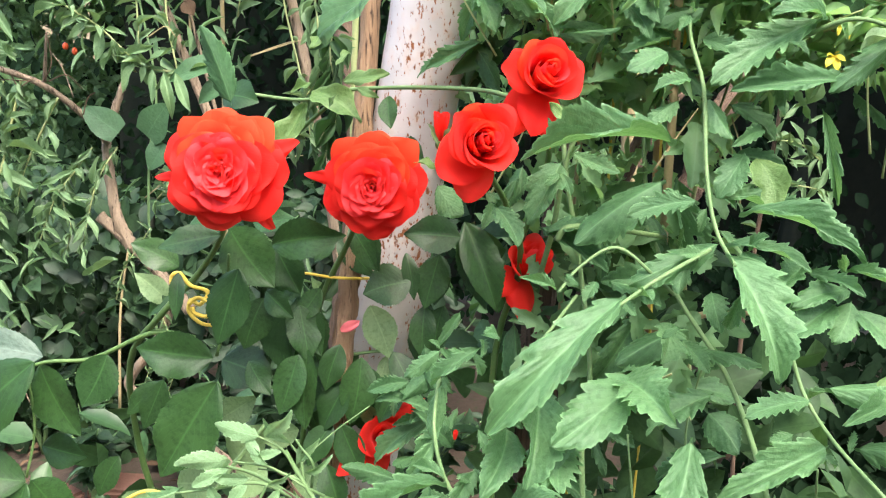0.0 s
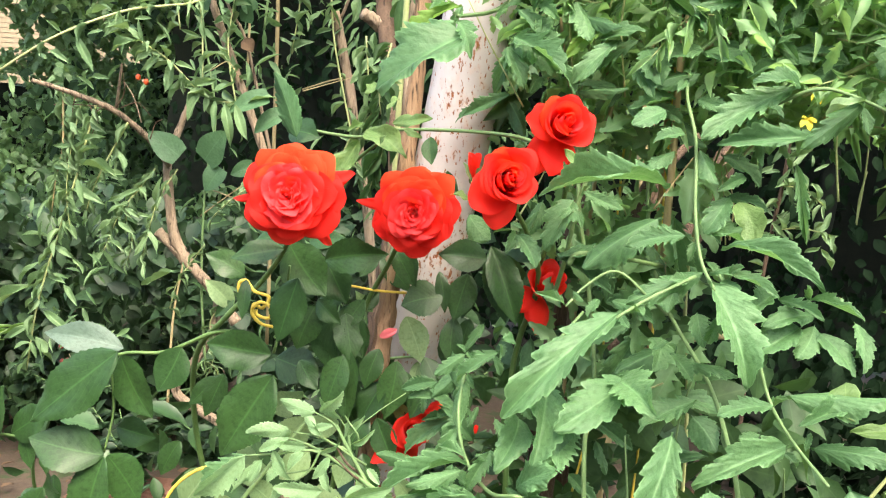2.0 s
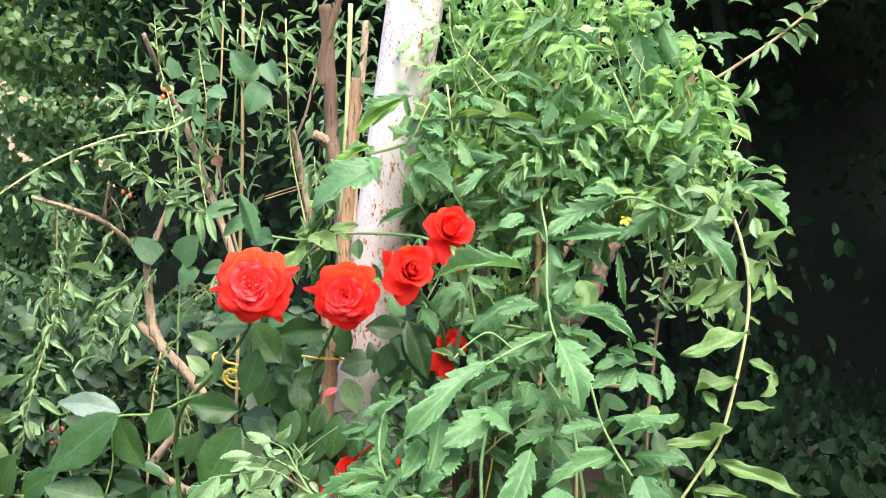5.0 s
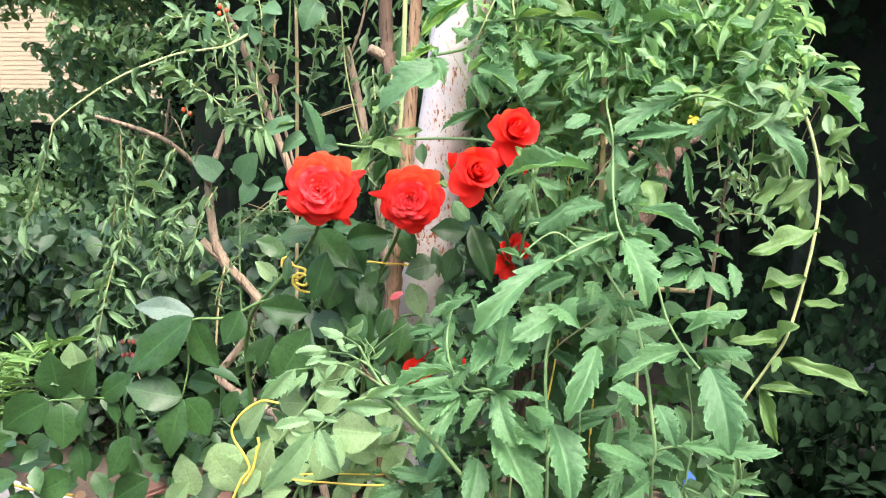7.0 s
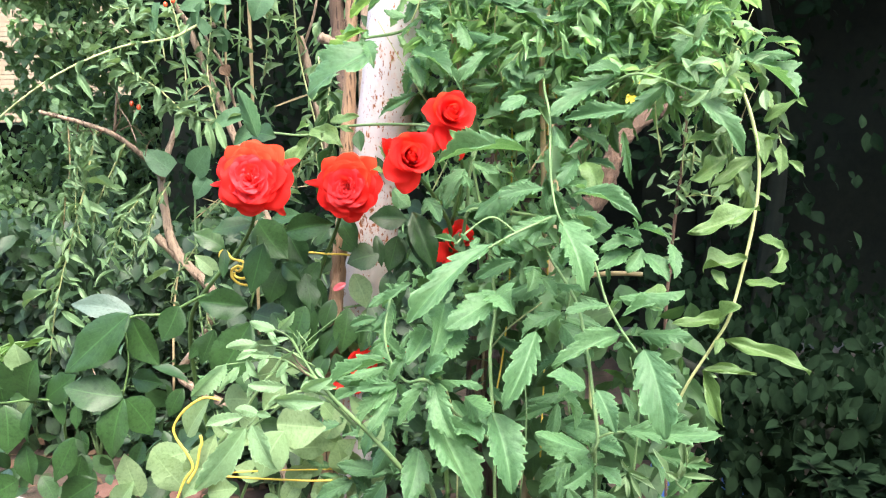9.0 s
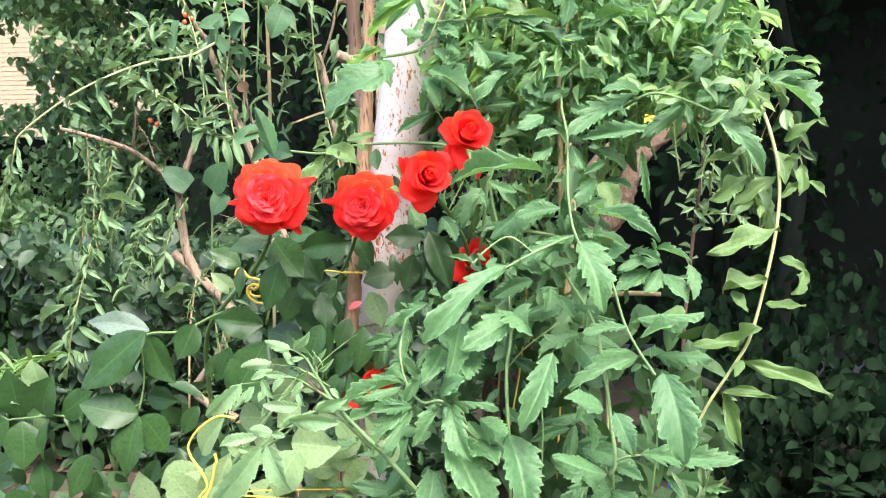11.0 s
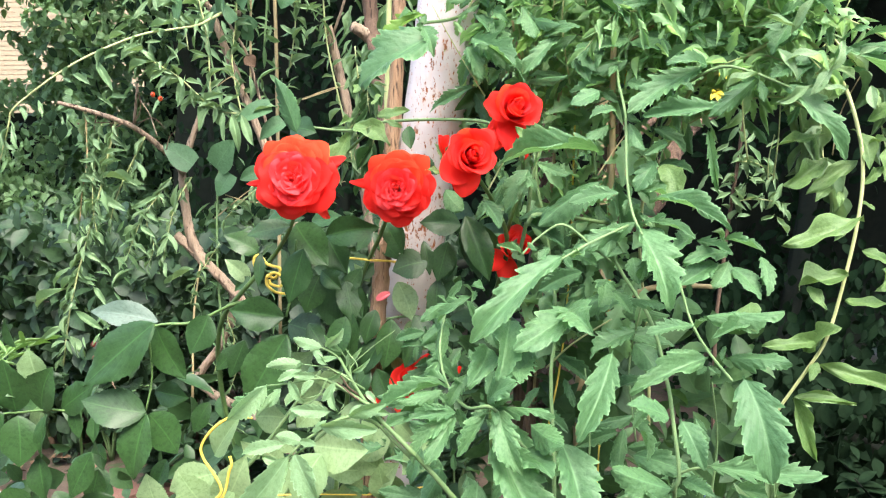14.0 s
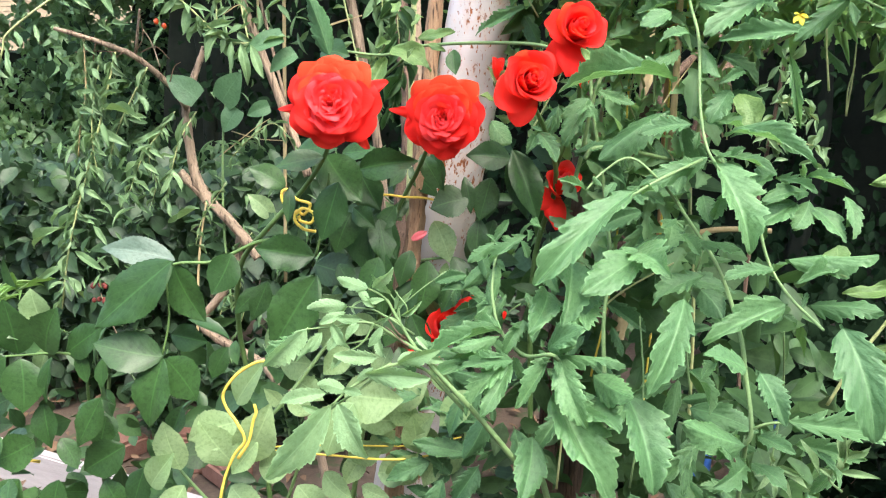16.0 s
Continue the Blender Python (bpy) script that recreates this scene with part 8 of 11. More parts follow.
leaf(goji, "goji", (0.299, 0.740, 0.892), (0.303, 0.728, 0.866), 0.23)
leaf(goji, "goji", (0.302, 0.740, 0.898), (0.295, 0.728, 0.917), 0.27)
leaf(goji, "goji", (0.306, 0.740, 0.894), (0.339, 0.728, 0.879), 0.20)
leaf(goji, "goji", (0.301, 0.740, 0.894), (0.286, 0.728, 0.874), 0.23)
leaf(goji, "pale", (0.391, 0.760, 1.027), (0.453, 0.748, 1.026), 0.16)
leaf(goji, "pale", (0.397, 0.760, 1.024), (0.408, 0.748, 1.021), 0.30)
leaf(goji, "vine", (0.450, 0.765, 1.230), (0.367, 0.745, 1.199), 0.30)
leaf(goji, "vine", (0.429, 0.765, 1.220), (0.417, 0.745, 1.204), 0.42)
leaf(goji, "vine", (0.437, 0.765, 1.166), (0.385, 0.745, 1.155), 0.46)
leaf(goji, "vine", (0.399, 0.765, 1.152), (0.415, 0.745, 1.130), 0.40)
leaf(goji, "vine", (0.451, 0.765, 1.192), (0.477, 0.745, 1.180), 0.42)
leaf(goji, "vine", (0.481, 0.765, 1.178), (0.465, 0.745, 1.152), 0.42)
leaf(goji, "vine", (0.437, 0.765, 1.138), (0.479, 0.745, 1.141), 0.34)
leaf(goji, "vine", (0.416, 0.765, 1.092), (0.351, 0.745, 1.086), 0.28)
leaf(goji, "vine", (0.401, 0.765, 1.078), (0.429, 0.745, 1.113), 0.48)
leaf(goji, "vine", (0.414, 0.765, 1.067), (0.403, 0.745, 1.051), 0.45)
leaf(goji, "vine", (0.416, 0.765, 1.065), (0.514, 0.745, 1.035), 0.20)
leaf(goji, "vine", (0.392, 0.765, 1.027), (0.452, 0.745, 1.028), 0.17)
leaf(goji, "vine", (0.390, 0.765, 1.025), (0.416, 0.745, 0.960), 0.24)
leaf(goji, "vine", (0.456, 0.800, 1.330), (0.491, 0.785, 1.355), 0.36)
leaf(goji, "vine", (0.413, 0.800, 1.316), (0.357, 0.785, 1.302), 0.20)
leaf(goji, "vine", (0.419, 0.800, 1.287), (0.373, 0.785, 1.258), 0.42)
leaf(goji, "vine", (0.449, 0.800, 1.288), (0.395, 0.785, 1.250), 0.26)
leaf(goji, "vine", (0.442, 0.800, 1.322), (0.458, 0.785, 1.278), 0.42)
leaf(goji, "vine", (0.474, 0.800, 1.281), (0.452, 0.785, 1.262), 0.36)
leaf(goji, "vine", (0.457, 0.800, 1.368), (0.462, 0.785, 1.345), 0.50)
leaf(goji, "vine", (0.477, 0.800, 1.304), (0.475, 0.785, 1.266), 0.36)
leaf(goji, "vine", (0.488, 0.800, 1.283), (0.504, 0.785, 1.263), 0.32)
leaf(goji, "vine", (0.494, 0.800, 1.355), (0.503, 0.785, 1.347), 0.40)
leaf(goji, "vine", (0.425, 0.800, 1.258), (0.405, 0.785, 1.242), 0.36)
leaf(goji, "vine", (0.432, 0.800, 1.253), (0.430, 0.785, 1.237), 0.40)
leaf(goji, "vine", (0.419, 0.800, 1.397), (0.395, 0.785, 1.375), 0.35)
leaf(goji, "vine", (0.434, 0.800, 1.369), (0.410, 0.785, 1.351), 0.30)
leaf(goji, "vine", (0.400, 0.800, 1.383), (0.404, 0.785, 1.341), 0.40)
leaf(goji, "vine", (0.453, 0.800, 1.300), (0.474, 0.785, 1.311), 0.30)
leaf(goji, "vine", (0.454, 0.800, 1.243), (0.466, 0.785, 1.235), 0.40)
leaf(goji, "vine", (0.416, 0.800, 1.390), (0.437, 0.785, 1.375), 0.40)
leaf(goji, "goji", (0.372, 0.760, 0.904), (0.369, 0.750, 0.940), 0.30)
leaf(goji, "goji", (0.376, 0.760, 0.904), (0.398, 0.750, 0.925), 0.26)
leaf(goji, "goji", (0.370, 0.760, 0.889), (0.411, 0.750, 0.890), 0.20)
leaf(goji, "goji", (0.368, 0.760, 0.885), (0.367, 0.750, 0.913), 0.38)
leaf(goji, "goji", (0.374, 0.760, 0.906), (0.381, 0.750, 0.933), 0.25)
leaf(goji, "goji", (0.367, 0.760, 0.881), (0.349, 0.750, 0.897), 0.30)

bare = thing("shrub_stem", (0.42, 1.62, 0.0), "upright brown shrub stem with small grey-green leaves", "shrub")
tube("stem", bare, [(0.456, 1.620, -0.347), (0.409, 1.620, 0.765), (0.415, 1.620, 1.035), (0.424, 1.620, 1.161), (0.435, 1.620, 1.271), (0.440, 1.620, 1.392), (0.443, 1.600, 1.533), (0.450, 1.580, 1.712)], 0.0055, 0.0042, M_BARK_RED, 8, 0.12)
tube("twig", bare, [(0.434, 1.620, 1.253), (0.469, 1.600, 1.249), (0.507, 1.600, 1.220)], 0.0015, 0.001, M_VINE, 7, 0.0)
tube("twig", bare, [(0.423, 1.620, 1.170), (0.473, 1.600, 1.179), (0.531, 1.600, 1.169)], 0.0015, 0.001, M_VINE, 7, 0.0)
for x, z, a, n in ((0.434, 1.284, 0, 12), (0.448, 1.247, 1, 12), (0.422, 1.185, 2, 12), (0.476, 1.175, 3, 12)):
    for i in range(n):
        b = Vector((x + 0.05 * math.sin(i * 2.1 + a), 1.62 + 0.03 * math.sin(i * 5 + a), z + 0.04 * math.sin(i * 3.7 + a)))
        leaf(bare, "goji", b, b + Vector((math.sin(i * 2.7 + a), 0.3 * math.sin(i * 1.3), math.sin(i * 4.1 + a) - 0.3)) * 0.03, 0.28)

# ---- old climbing trunk behind the post ----
trunk_a = thing("old_trunk", (-0.35, 1.6, 0.0), "old brown shrub trunk with shaggy peeling bark", "trunk")
tube("trunk", trunk_a, [(-0.275, 1.500, -0.389), (-0.270, 1.450, 0.500), (-0.265, 1.420, 0.896), (-0.256, 1.450, 1.053), (-0.258, 1.500, 1.221), (-0.301, 1.580, 1.408), (-0.340, 1.660, 1.529), (-0.352, 1.670, 1.647), (-0.367, 1.670, 1.838)], 0.021, 0.014, M_BARK_RED, 11, 0.18)
tube("stub", trunk_a, [(-0.337, 1.660, 1.503), (-0.356, 1.640, 1.520), (-0.373, 1.620, 1.531)], 0.014, 0.011, M_BARK, 8, 0.15)
tube("trunk", trunk_a, [(-0.369, 1.660, 1.648), (-0.367, 1.660, 1.727), (-0.339, 1.660, 1.818), (-0.309, 1.660, 1.921)], 0.01, 0.008, M_BARK_RED, 8, 0.15)
tube("trunk", trunk_a, [(-0.226, 1.500, 0.750), (-0.267, 1.600, 1.255), (-0.296, 1.700, 1.493), (-0.299, 1.750, 1.631), (-0.299, 1.800, 1.827)], 0.011, 0.008, M_BARK, 8, 0.15)
tube("trunk", trunk_a, [(-0.105, 0.965, 1.563), (-0.107, 0.960, 1.470), (-0.111, 0.950, 1.351), (-0.116, 0.925, 1.196), (-0.122, 0.920, 1.127), (-0.128, 0.915, 1.057), (-0.134, 0.915, 0.967), (-0.142, 0.920, 0.855), (-0.190, 0.960, -0.03)], 0.0085, 0.0125, M_BARK_TAN, 11, 0.22)
trunk_b = thing("old_trunk", (0.25, 1.3, 0.0), "slanting old trunk with split reddish bark", "trunk")
tube("trunk", trunk_b, [(0.101, 1.150, -0.008), (0.082, 1.150, 0.773), (0.088, 1.160, 0.875), (0.127, 1.200, 0.982), (0.173, 1.270, 1.130), (0.239, 1.300, 1.173), (0.265, 1.320, 1.210), (0.280, 1.340, 1.258), (0.303, 1.380, 1.305), (0.344, 1.430, 1.343), (0.395, 1.470, 1.373), (0.437, 1.500, 1.440), (0.452, 1.530, 1.541), (0.460, 1.550, 1.686)], 0.025, 0.011, M_BARK_RED, 11, 0.2)
tube("branch", trunk_b, [(0.181, 1.300, 1.216), (0.207, 1.330, 1.280), (0.240, 1.370, 1.321), (0.296, 1.420, 1.368)], 0.0080, 0.006, M_BARK_RED, 9, 0.2)
tube("trunk", trunk_b, [(0.058, 1.100, 0.027), (0.050, 1.100, 0.685), (0.059, 1.100, 0.890), (0.067, 1.120, 1.026), (0.079, 1.150, 1.200), (0.074, 1.200, 1.356), (0.060, 1.250, 1.478)], 0.018, 0.01, M_BARK_RED, 9, 0.2)
tube("trunk", trunk_b, [(0.168, 1.200, -0.038), (0.140, 1.200, 0.760), (0.162, 1.220, 0.970), (0.174, 1.260, 1.132), (0.171, 1.300, 1.328), (0.170, 1.300, 1.482)], 0.014, 0.01, M_CANE, 8, 0.1)
tube("cane", trunk_b, [(0.156, 1.000, 1.072), (0.203, 1.000, 1.082), (0.241, 1.000, 1.099), (0.282, 1.000, 1.105), (0.327, 1.000, 1.105)], 0.0045, 0.0035, M_CANE, 7, 0.06)
tube("cane", trunk_b, [(0.186, 1.100, 1.384), (0.193, 1.100, 1.527), (0.207, 1.100, 1.685), (0.219, 1.100, 1.774)], 0.0045, 0.004, M_CANE, 6, 0.05)
tube("cane", trunk_b, [(0.213, 1.050, 1.543), (0.233, 1.050, 1.613), (0.260, 1.050, 1.691)], 0.004, 0.0035, M_CANE, 6, 0.05)
tube("cane", trunk_b, [(0.186, 0.980, 1.560), (0.183, 0.980, 1.454), (0.181, 0.980, 1.330), (0.184, 0.980, 1.184), (0.186, 0.980, 1.062)], 0.0042, 0.0036, M_CANE_ORANGE, 7, 0.06)
tube("cane", trunk_b, [(0.116, 1.000, 1.557), (0.108, 1.000, 1.414), (0.104, 1.000, 1.259), (0.092, 1.000, 1.089), (0.083, 1.000, 0.922)], 0.0028, 0.0022, M_CANE, 7, 0.06)
tube("cane", trunk_b, [(0.324, 0.920, 1.540), (0.283, 0.900, 1.477), (0.227, 0.880, 1.442), (0.198, 0.880, 1.423)], 0.0022, 0.0018, M_CANE, 7, 0.06)
tube("trunk", trunk_b, [(0.074, 1.020, 0.858), (0.083, 1.030, 0.971), (0.107, 1.050, 1.043), (0.133, 1.080, 1.162), (0.166, 1.100, 1.255), (0.195, 1.120, 1.329)], 0.0085, 0.0075, M_BARK_RED, 9, 0.2)

# ---- goji shrub ----
shrub = thing("goji_shrub", (-0.70, 1.75, 0.0), "straggly goji shrub with pruned brown sticks and hanging shoots", "shrub")
tube("stick", shrub, [(-1.021, 1.520, 1.367), (-0.955, 1.560, 1.345), (-0.889, 1.600, 1.315), (-0.847, 1.660, 1.260), (-0.819, 1.700, 1.202)], 0.0046, 0.0072, M_BARK, 8, 0.2, label="pruned dry branch")
tube("stick", shrub, [(-0.422, 1.750, -0.636), (-0.511, 1.720, 0.357), (-0.611, 1.660, 0.599), (-0.676, 1.720, 0.612), (-0.775, 1.720, 0.659), (-0.809, 1.720, 0.698), (-0.753, 1.720, 0.776), (-0.721, 1.720, 0.837), (-0.709, 1.720, 0.911)], 0.011, 0.009, M_BARK, 8, 0.18)
tube("stick", shrub, [(-0.652, 1.690, 0.869), (-0.697, 1.690, 0.925), (-0.774, 1.690, 1.002), (-0.839, 1.690, 1.057)], 0.012, 0.011, M_BARK, 9, 0.14)
tube("stick", shrub, [(-0.771, 1.690, 0.994), (-0.801, 1.690, 1.051), (-0.817, 1.700, 1.123), (-0.827, 1.710, 1.211), (-0.807, 1.720, 1.281), (-0.783, 1.720, 1.339)], 0.013, 0.006, M_BARK, 9, 0.16)
tube("stick", shrub, [(-0.570, 1.800, 1.048), (-0.640, 1.800, 1.232), (-0.697, 1.790, 1.384), (-0.739, 1.780, 1.499), (-0.772, 1.770, 1.594)], 0.01, 0.008, M_BARK, 8, 0.1)
tube("stick", shrub, [(-0.628, 1.830, 1.194), (-0.671, 1.820, 1.378), (-0.697, 1.810, 1.487), (-0.727, 1.800, 1.543), (-0.762, 1.800, 1.608)], 0.004, 0.003, M_BARK, 6, 0.1)
tube("stick", shrub, [(-0.699, 1.780, 1.584), (-0.764, 1.770, 1.590), (-0.793, 1.720, 1.660), (-0.785, 1.650, 1.709), (-0.787, 1.600, 1.758)], 0.007, 0.006, M_BARK, 7, 0.12)
tube("stick", shrub, [(-0.392, 1.950, 0.768), (-0.435, 1.930, 1.117), (-0.469, 1.920, 1.315), (-0.498, 1.920, 1.450), (-0.524, 1.910, 1.564)], 0.011, 0.01, M_BARK, 8, 0.12)
tube("stick", shrub, [(-0.514, 1.920, 1.547), (-0.480, 1.900, 1.618), (-0.458, 1.900, 1.712), (-0.406, 1.900, 1.895)], 0.004, 0.003, M_BARK, 6, 0.1)
tube("twig", shrub, [(-0.473, 1.920, 1.424), (-0.533, 1.920, 1.408), (-0.600, 1.920, 1.385)], 0.002, 0.0015, M_CANE, 6, 0.1)
tube("cane", shrub, [(-0.704, 2.000, 0.736), (-0.698, 2.000, 1.438), (-0.700, 2.000, 1.702), (-0.702, 2.000, 1.973)], 0.005, 0.0045, M_CANE, 7, 0.04)
tube("cane", shrub, [(-0.709, 1.850, 1.356), (-0.706, 1.850, 1.504), (-0.700, 1.850, 1.679), (-0.695, 1.850, 1.892)], 0.003, 0.0025, M_CANE, 6, 0.05)
tube("cane", shrub, [(-0.649, 1.800, 1.508), (-0.640, 1.800, 1.614), (-0.635, 1.800, 1.809)], 0.0028, 0.002, M_STEM, 6, 0.0)
tube("cane", shrub, [(-0.446, 1.900, 1.195), (-0.492, 1.900, 1.375), (-0.524, 1.900, 1.523), (-0.535, 1.900, 1.684), (-0.543, 1.900, 1.857)], 0.0024, 0.002, M_VINE, 6, 0.0)
tube("cane", shrub, [(-0.217, 1.300, 1.042), (-0.215, 1.300, 1.310), (-0.211, 1.300, 1.461), (-0.208, 1.300, 1.588), (-0.206, 1.300, 1.754)], 0.005, 0.0045, M_VINE, 7, 0.0)
tube("shoot", shrub, [(-0.710, 1.700, 1.575), (-0.732, 1.620, 1.539), (-0.755, 1.550, 1.523), (-0.814, 1.500, 1.504), (-0.927, 1.450, 1.446), (-1.046, 1.420, 1.359), (-1.069, 1.420, 1.318), (-1.100, 1.420, 1.227), (-1.141, 1.430, 1.127)], 0.003, 0.0016, M_VINE, 7, 0.0)
tube("shoot", shrub, [(-0.610, 1.600, 1.343), (-0.658, 1.580, 1.349), (-0.691, 1.560, 1.371), (-0.738, 1.540, 1.420), (-0.790, 1.520, 1.455)], 0.0026, 0.0016, M_VINE, 7, 0.0)
tube("shoot", shrub, [(-0.979, 1.560, 1.355), (-0.981, 1.560, 1.239), (-0.998, 1.560, 1.169), (-1.008, 1.560, 1.100)], 0.0022, 0.0015, M_CANE, 7, 0.0)
tube("shoot", shrub, [(-0.919, 1.580, 1.324), (-0.934, 1.570, 1.253), (-0.953, 1.560, 1.171), (-0.985, 1.550, 1.060), (-1.008, 1.540, 0.977), (-1.028, 1.530, 0.886), (-1.051, 1.530, 0.763)], 0.0026, 0.0018, M_VINE, 7, 0.0)
tube("shoot", shrub, [(-0.859, 1.600, 1.292), (-0.899, 1.600, 1.225), (-0.931, 1.600, 1.169)], 0.0022, 0.0015, M_VINE, 7, 0.0)
tube("shoot", shrub, [(-0.830, 1.660, 1.197), (-0.854, 1.640, 1.155), (-0.890, 1.620, 1.098), (-0.932, 1.620, 1.004)], 0.0018, 0.001, M_VINE, 7, 0.0)
tube("shoot", shrub, [(-0.789, 1.680, 1.197), (-0.808, 1.640, 1.142), (-0.827, 1.630, 1.072), (-0.844, 1.630, 1.000)], 0.0018, 0.001, M_VINE, 7, 0.0)
tube("shoot", shrub, [(-0.726, 1.700, 0.743), (-0.740, 1.700, 0.950), (-0.734, 1.700, 1.169), (-0.713, 1.700, 1.311), (-0.753, 1.720, 1.494), (-0.761, 1.720, 1.591)], 0.003, 0.002, M_STEM, 7, 0.0)
tube("shoot", shrub, [(-0.766, 1.600, 0.678), (-0.755, 1.600, 0.881), (-0.743, 1.620, 1.006)], 0.003, 0.002, M_CANE, 7, 0.0)
tube("shoot", shrub, [(-0.849, 1.560, 1.409), (-0.884, 1.600, 1.322)], 0.002, 0.004, M_BARK, 6, 0.1)
tube("twig", shrub, [(-0.989, 1.575, 1.353), (-0.993, 1.575, 1.306), (-0.991, 1.575, 1.252)], 0.0013, 0.0007, M_DRY, 5, 0.0)
tube("twig", shrub, [(-0.961, 1.575, 1.341), (-0.968, 1.575, 1.307), (-0.957, 1.575, 1.266)], 0.0013, 0.0007, M_DRY, 5, 0.0)
tube("twig", shrub, [(-1.010, 1.575, 1.320), (-0.957, 1.575, 1.323), (-0.897, 1.575, 1.322)], 0.0013, 0.0007, M_DRY, 5, 0.0)
tube("twig", shrub, [(-0.934, 1.575, 1.332), (-0.917, 1.575, 1.292), (-0.929, 1.575, 1.253)], 0.0013, 0.0007, M_DRY, 5, 0.0)
tube("twig", shrub, [(-0.860, 1.575, 1.322), (-0.823, 1.575, 1.334), (-0.794, 1.575, 1.310)], 0.0013, 0.0007, M_DRY, 5, 0.0)
tube("twig", shrub, [(-0.870, 1.575, 1.322), (-0.852, 1.575, 1.356), (-0.858, 1.575, 1.409)], 0.0013, 0.0007, M_DRY, 5, 0.0)
tube("twig", shrub, [(-0.795, 1.575, 1.263), (-0.784, 1.575, 1.294), (-0.769, 1.575, 1.304)], 0.0013, 0.0007, M_DRY, 5, 0.0)
tube("twig", shrub, [(-0.895, 1.575, 1.324), (-0.917, 1.575, 1.308), (-0.911, 1.575, 1.292)], 0.0013, 0.0007, M_DRY, 5, 0.0)
tube("twig", shrub, [(-0.727, 1.700, 1.409), (-0.689, 1.700, 1.430), (-0.669, 1.700, 1.410)], 0.0014, 0.0008, M_CANE, 5, 0.0)
tube("twig", shrub, [(-0.519, 1.700, 1.377), (-0.475, 1.700, 1.391), (-0.418, 1.700, 1.409)], 0.0014, 0.0008, M_CANE, 5, 0.0)
tube("twig", shrub, [(-0.715, 1.700, 1.155), (-0.654, 1.700, 1.140), (-0.593, 1.700, 1.138)], 0.0014, 0.0008, M_CANE, 5, 0.0)
tube("twig", shrub, [(-0.746, 1.700, 1.096), (-0.669, 1.700, 1.156), (-0.623, 1.700, 1.186)], 0.0014, 0.0008, M_CANE, 5, 0.0)
tube("twig", shrub, [(-0.534, 1.700, 1.203), (-0.475, 1.700, 1.184), (-0.417, 1.700, 1.192)], 0.0014, 0.0008, M_CANE, 5, 0.0)
tube("twig", shrub, [(-0.840, 1.620, 1.293), (-0.857, 1.620, 1.343), (-0.878, 1.620, 1.374)], 0.0015, 0.001, M_BARK, 5, 0.0)
leaf(shrub, "goji", (-0.885, 1.500, 1.496), (-0.831, 1.488, 1.511), 0.17)
leaf(shrub, "goji", (-0.895, 1.480, 1.456), (-0.852, 1.468, 1.386), 0.20)
leaf(shrub, "goji", (-0.948, 1.460, 1.423), (-0.888, 1.448, 1.400), 0.17)
leaf(shrub, "goji", (-0.918, 1.470, 1.455), (-0.945, 1.458, 1.479), 0.20)
leaf(shrub, "goji", (-0.963, 1.460, 1.416), (-0.934, 1.448, 1.407), 0.31)
leaf(shrub, "goji", (-1.039, 1.420, 1.357), (-1.020, 1.408, 1.325), 0.31)
leaf(shrub, "goji", (-1.002, 1.430, 1.370), (-0.988, 1.418, 1.332), 0.23)
leaf(shrub, "goji", (-1.174, 1.560, 1.310), (-1.184, 1.548, 1.234), 0.16)
leaf(shrub, "goji", (-1.144, 1.430, 1.127), (-1.142, 1.418, 1.055), 0.35)
leaf(shrub, "goji", (-1.062, 1.420, 1.318), (-1.034, 1.408, 1.255), 0.16)
leaf(shrub, "goji", (-1.096, 1.420, 1.201), (-1.111, 1.408, 1.163), 0.23)
leaf(shrub, "goji", (-0.826, 1.520, 1.452), (-0.847, 1.508, 1.492), 0.31)
leaf(shrub, "goji", (-0.783, 1.520, 1.453), (-0.819, 1.508, 1.483), 0.27)
leaf(shrub, "goji", (-0.783, 1.520, 1.453), (-0.841, 1.508, 1.426), 0.23)
leaf(shrub, "goji", (-0.761, 1.530, 1.440), (-0.797, 1.518, 1.407), 0.31)
leaf(shrub, "goji", (-0.747, 1.530, 1.430), (-0.784, 1.518, 1.395), 0.27)
leaf(shrub, "goji", (-0.731, 1.540, 1.418), (-0.740, 1.528, 1.357), 0.31)
leaf(shrub, "goji", (-0.708, 1.550, 1.390), (-0.731, 1.538, 1.344), 0.27)
leaf(shrub, "goji", (-0.724, 1.540, 1.415), (-0.676, 1.528, 1.402), 0.23)
leaf(shrub, "goji", (-0.761, 1.530, 1.440), (-0.729, 1.518, 1.465), 0.31)
leaf(shrub, "goji", (-0.811, 1.520, 1.465), (-0.818, 1.508, 1.496), 0.31)
leaf(shrub, "goji", (-0.677, 1.560, 1.362), (-0.701, 1.548, 1.305), 0.27)
leaf(shrub, "goji", (-0.654, 1.570, 1.349), (-0.649, 1.558, 1.286), 0.23)
leaf(shrub, "goji", (-0.637, 1.580, 1.346), (-0.618, 1.568, 1.260), 0.23)
leaf(shrub, "goji", (-0.616, 1.580, 1.342), (-0.583, 1.568, 1.274), 0.27)
leaf(shrub, "goji", (-0.610, 1.600, 1.343), (-0.534, 1.588, 1.361), 0.31)
leaf(shrub, "goji", (-0.668, 1.570, 1.358), (-0.606, 1.558, 1.385), 0.31)
leaf(shrub, "goji", (-0.691, 1.560, 1.371), (-0.636, 1.548, 1.391), 0.31)
leaf(shrub, "goji", (-1.010, 1.560, 1.044), (-1.069, 1.548, 1.047), 0.16)
leaf(shrub, "goji", (-1.003, 1.560, 1.027), (-0.946, 1.548, 1.006), 0.23)
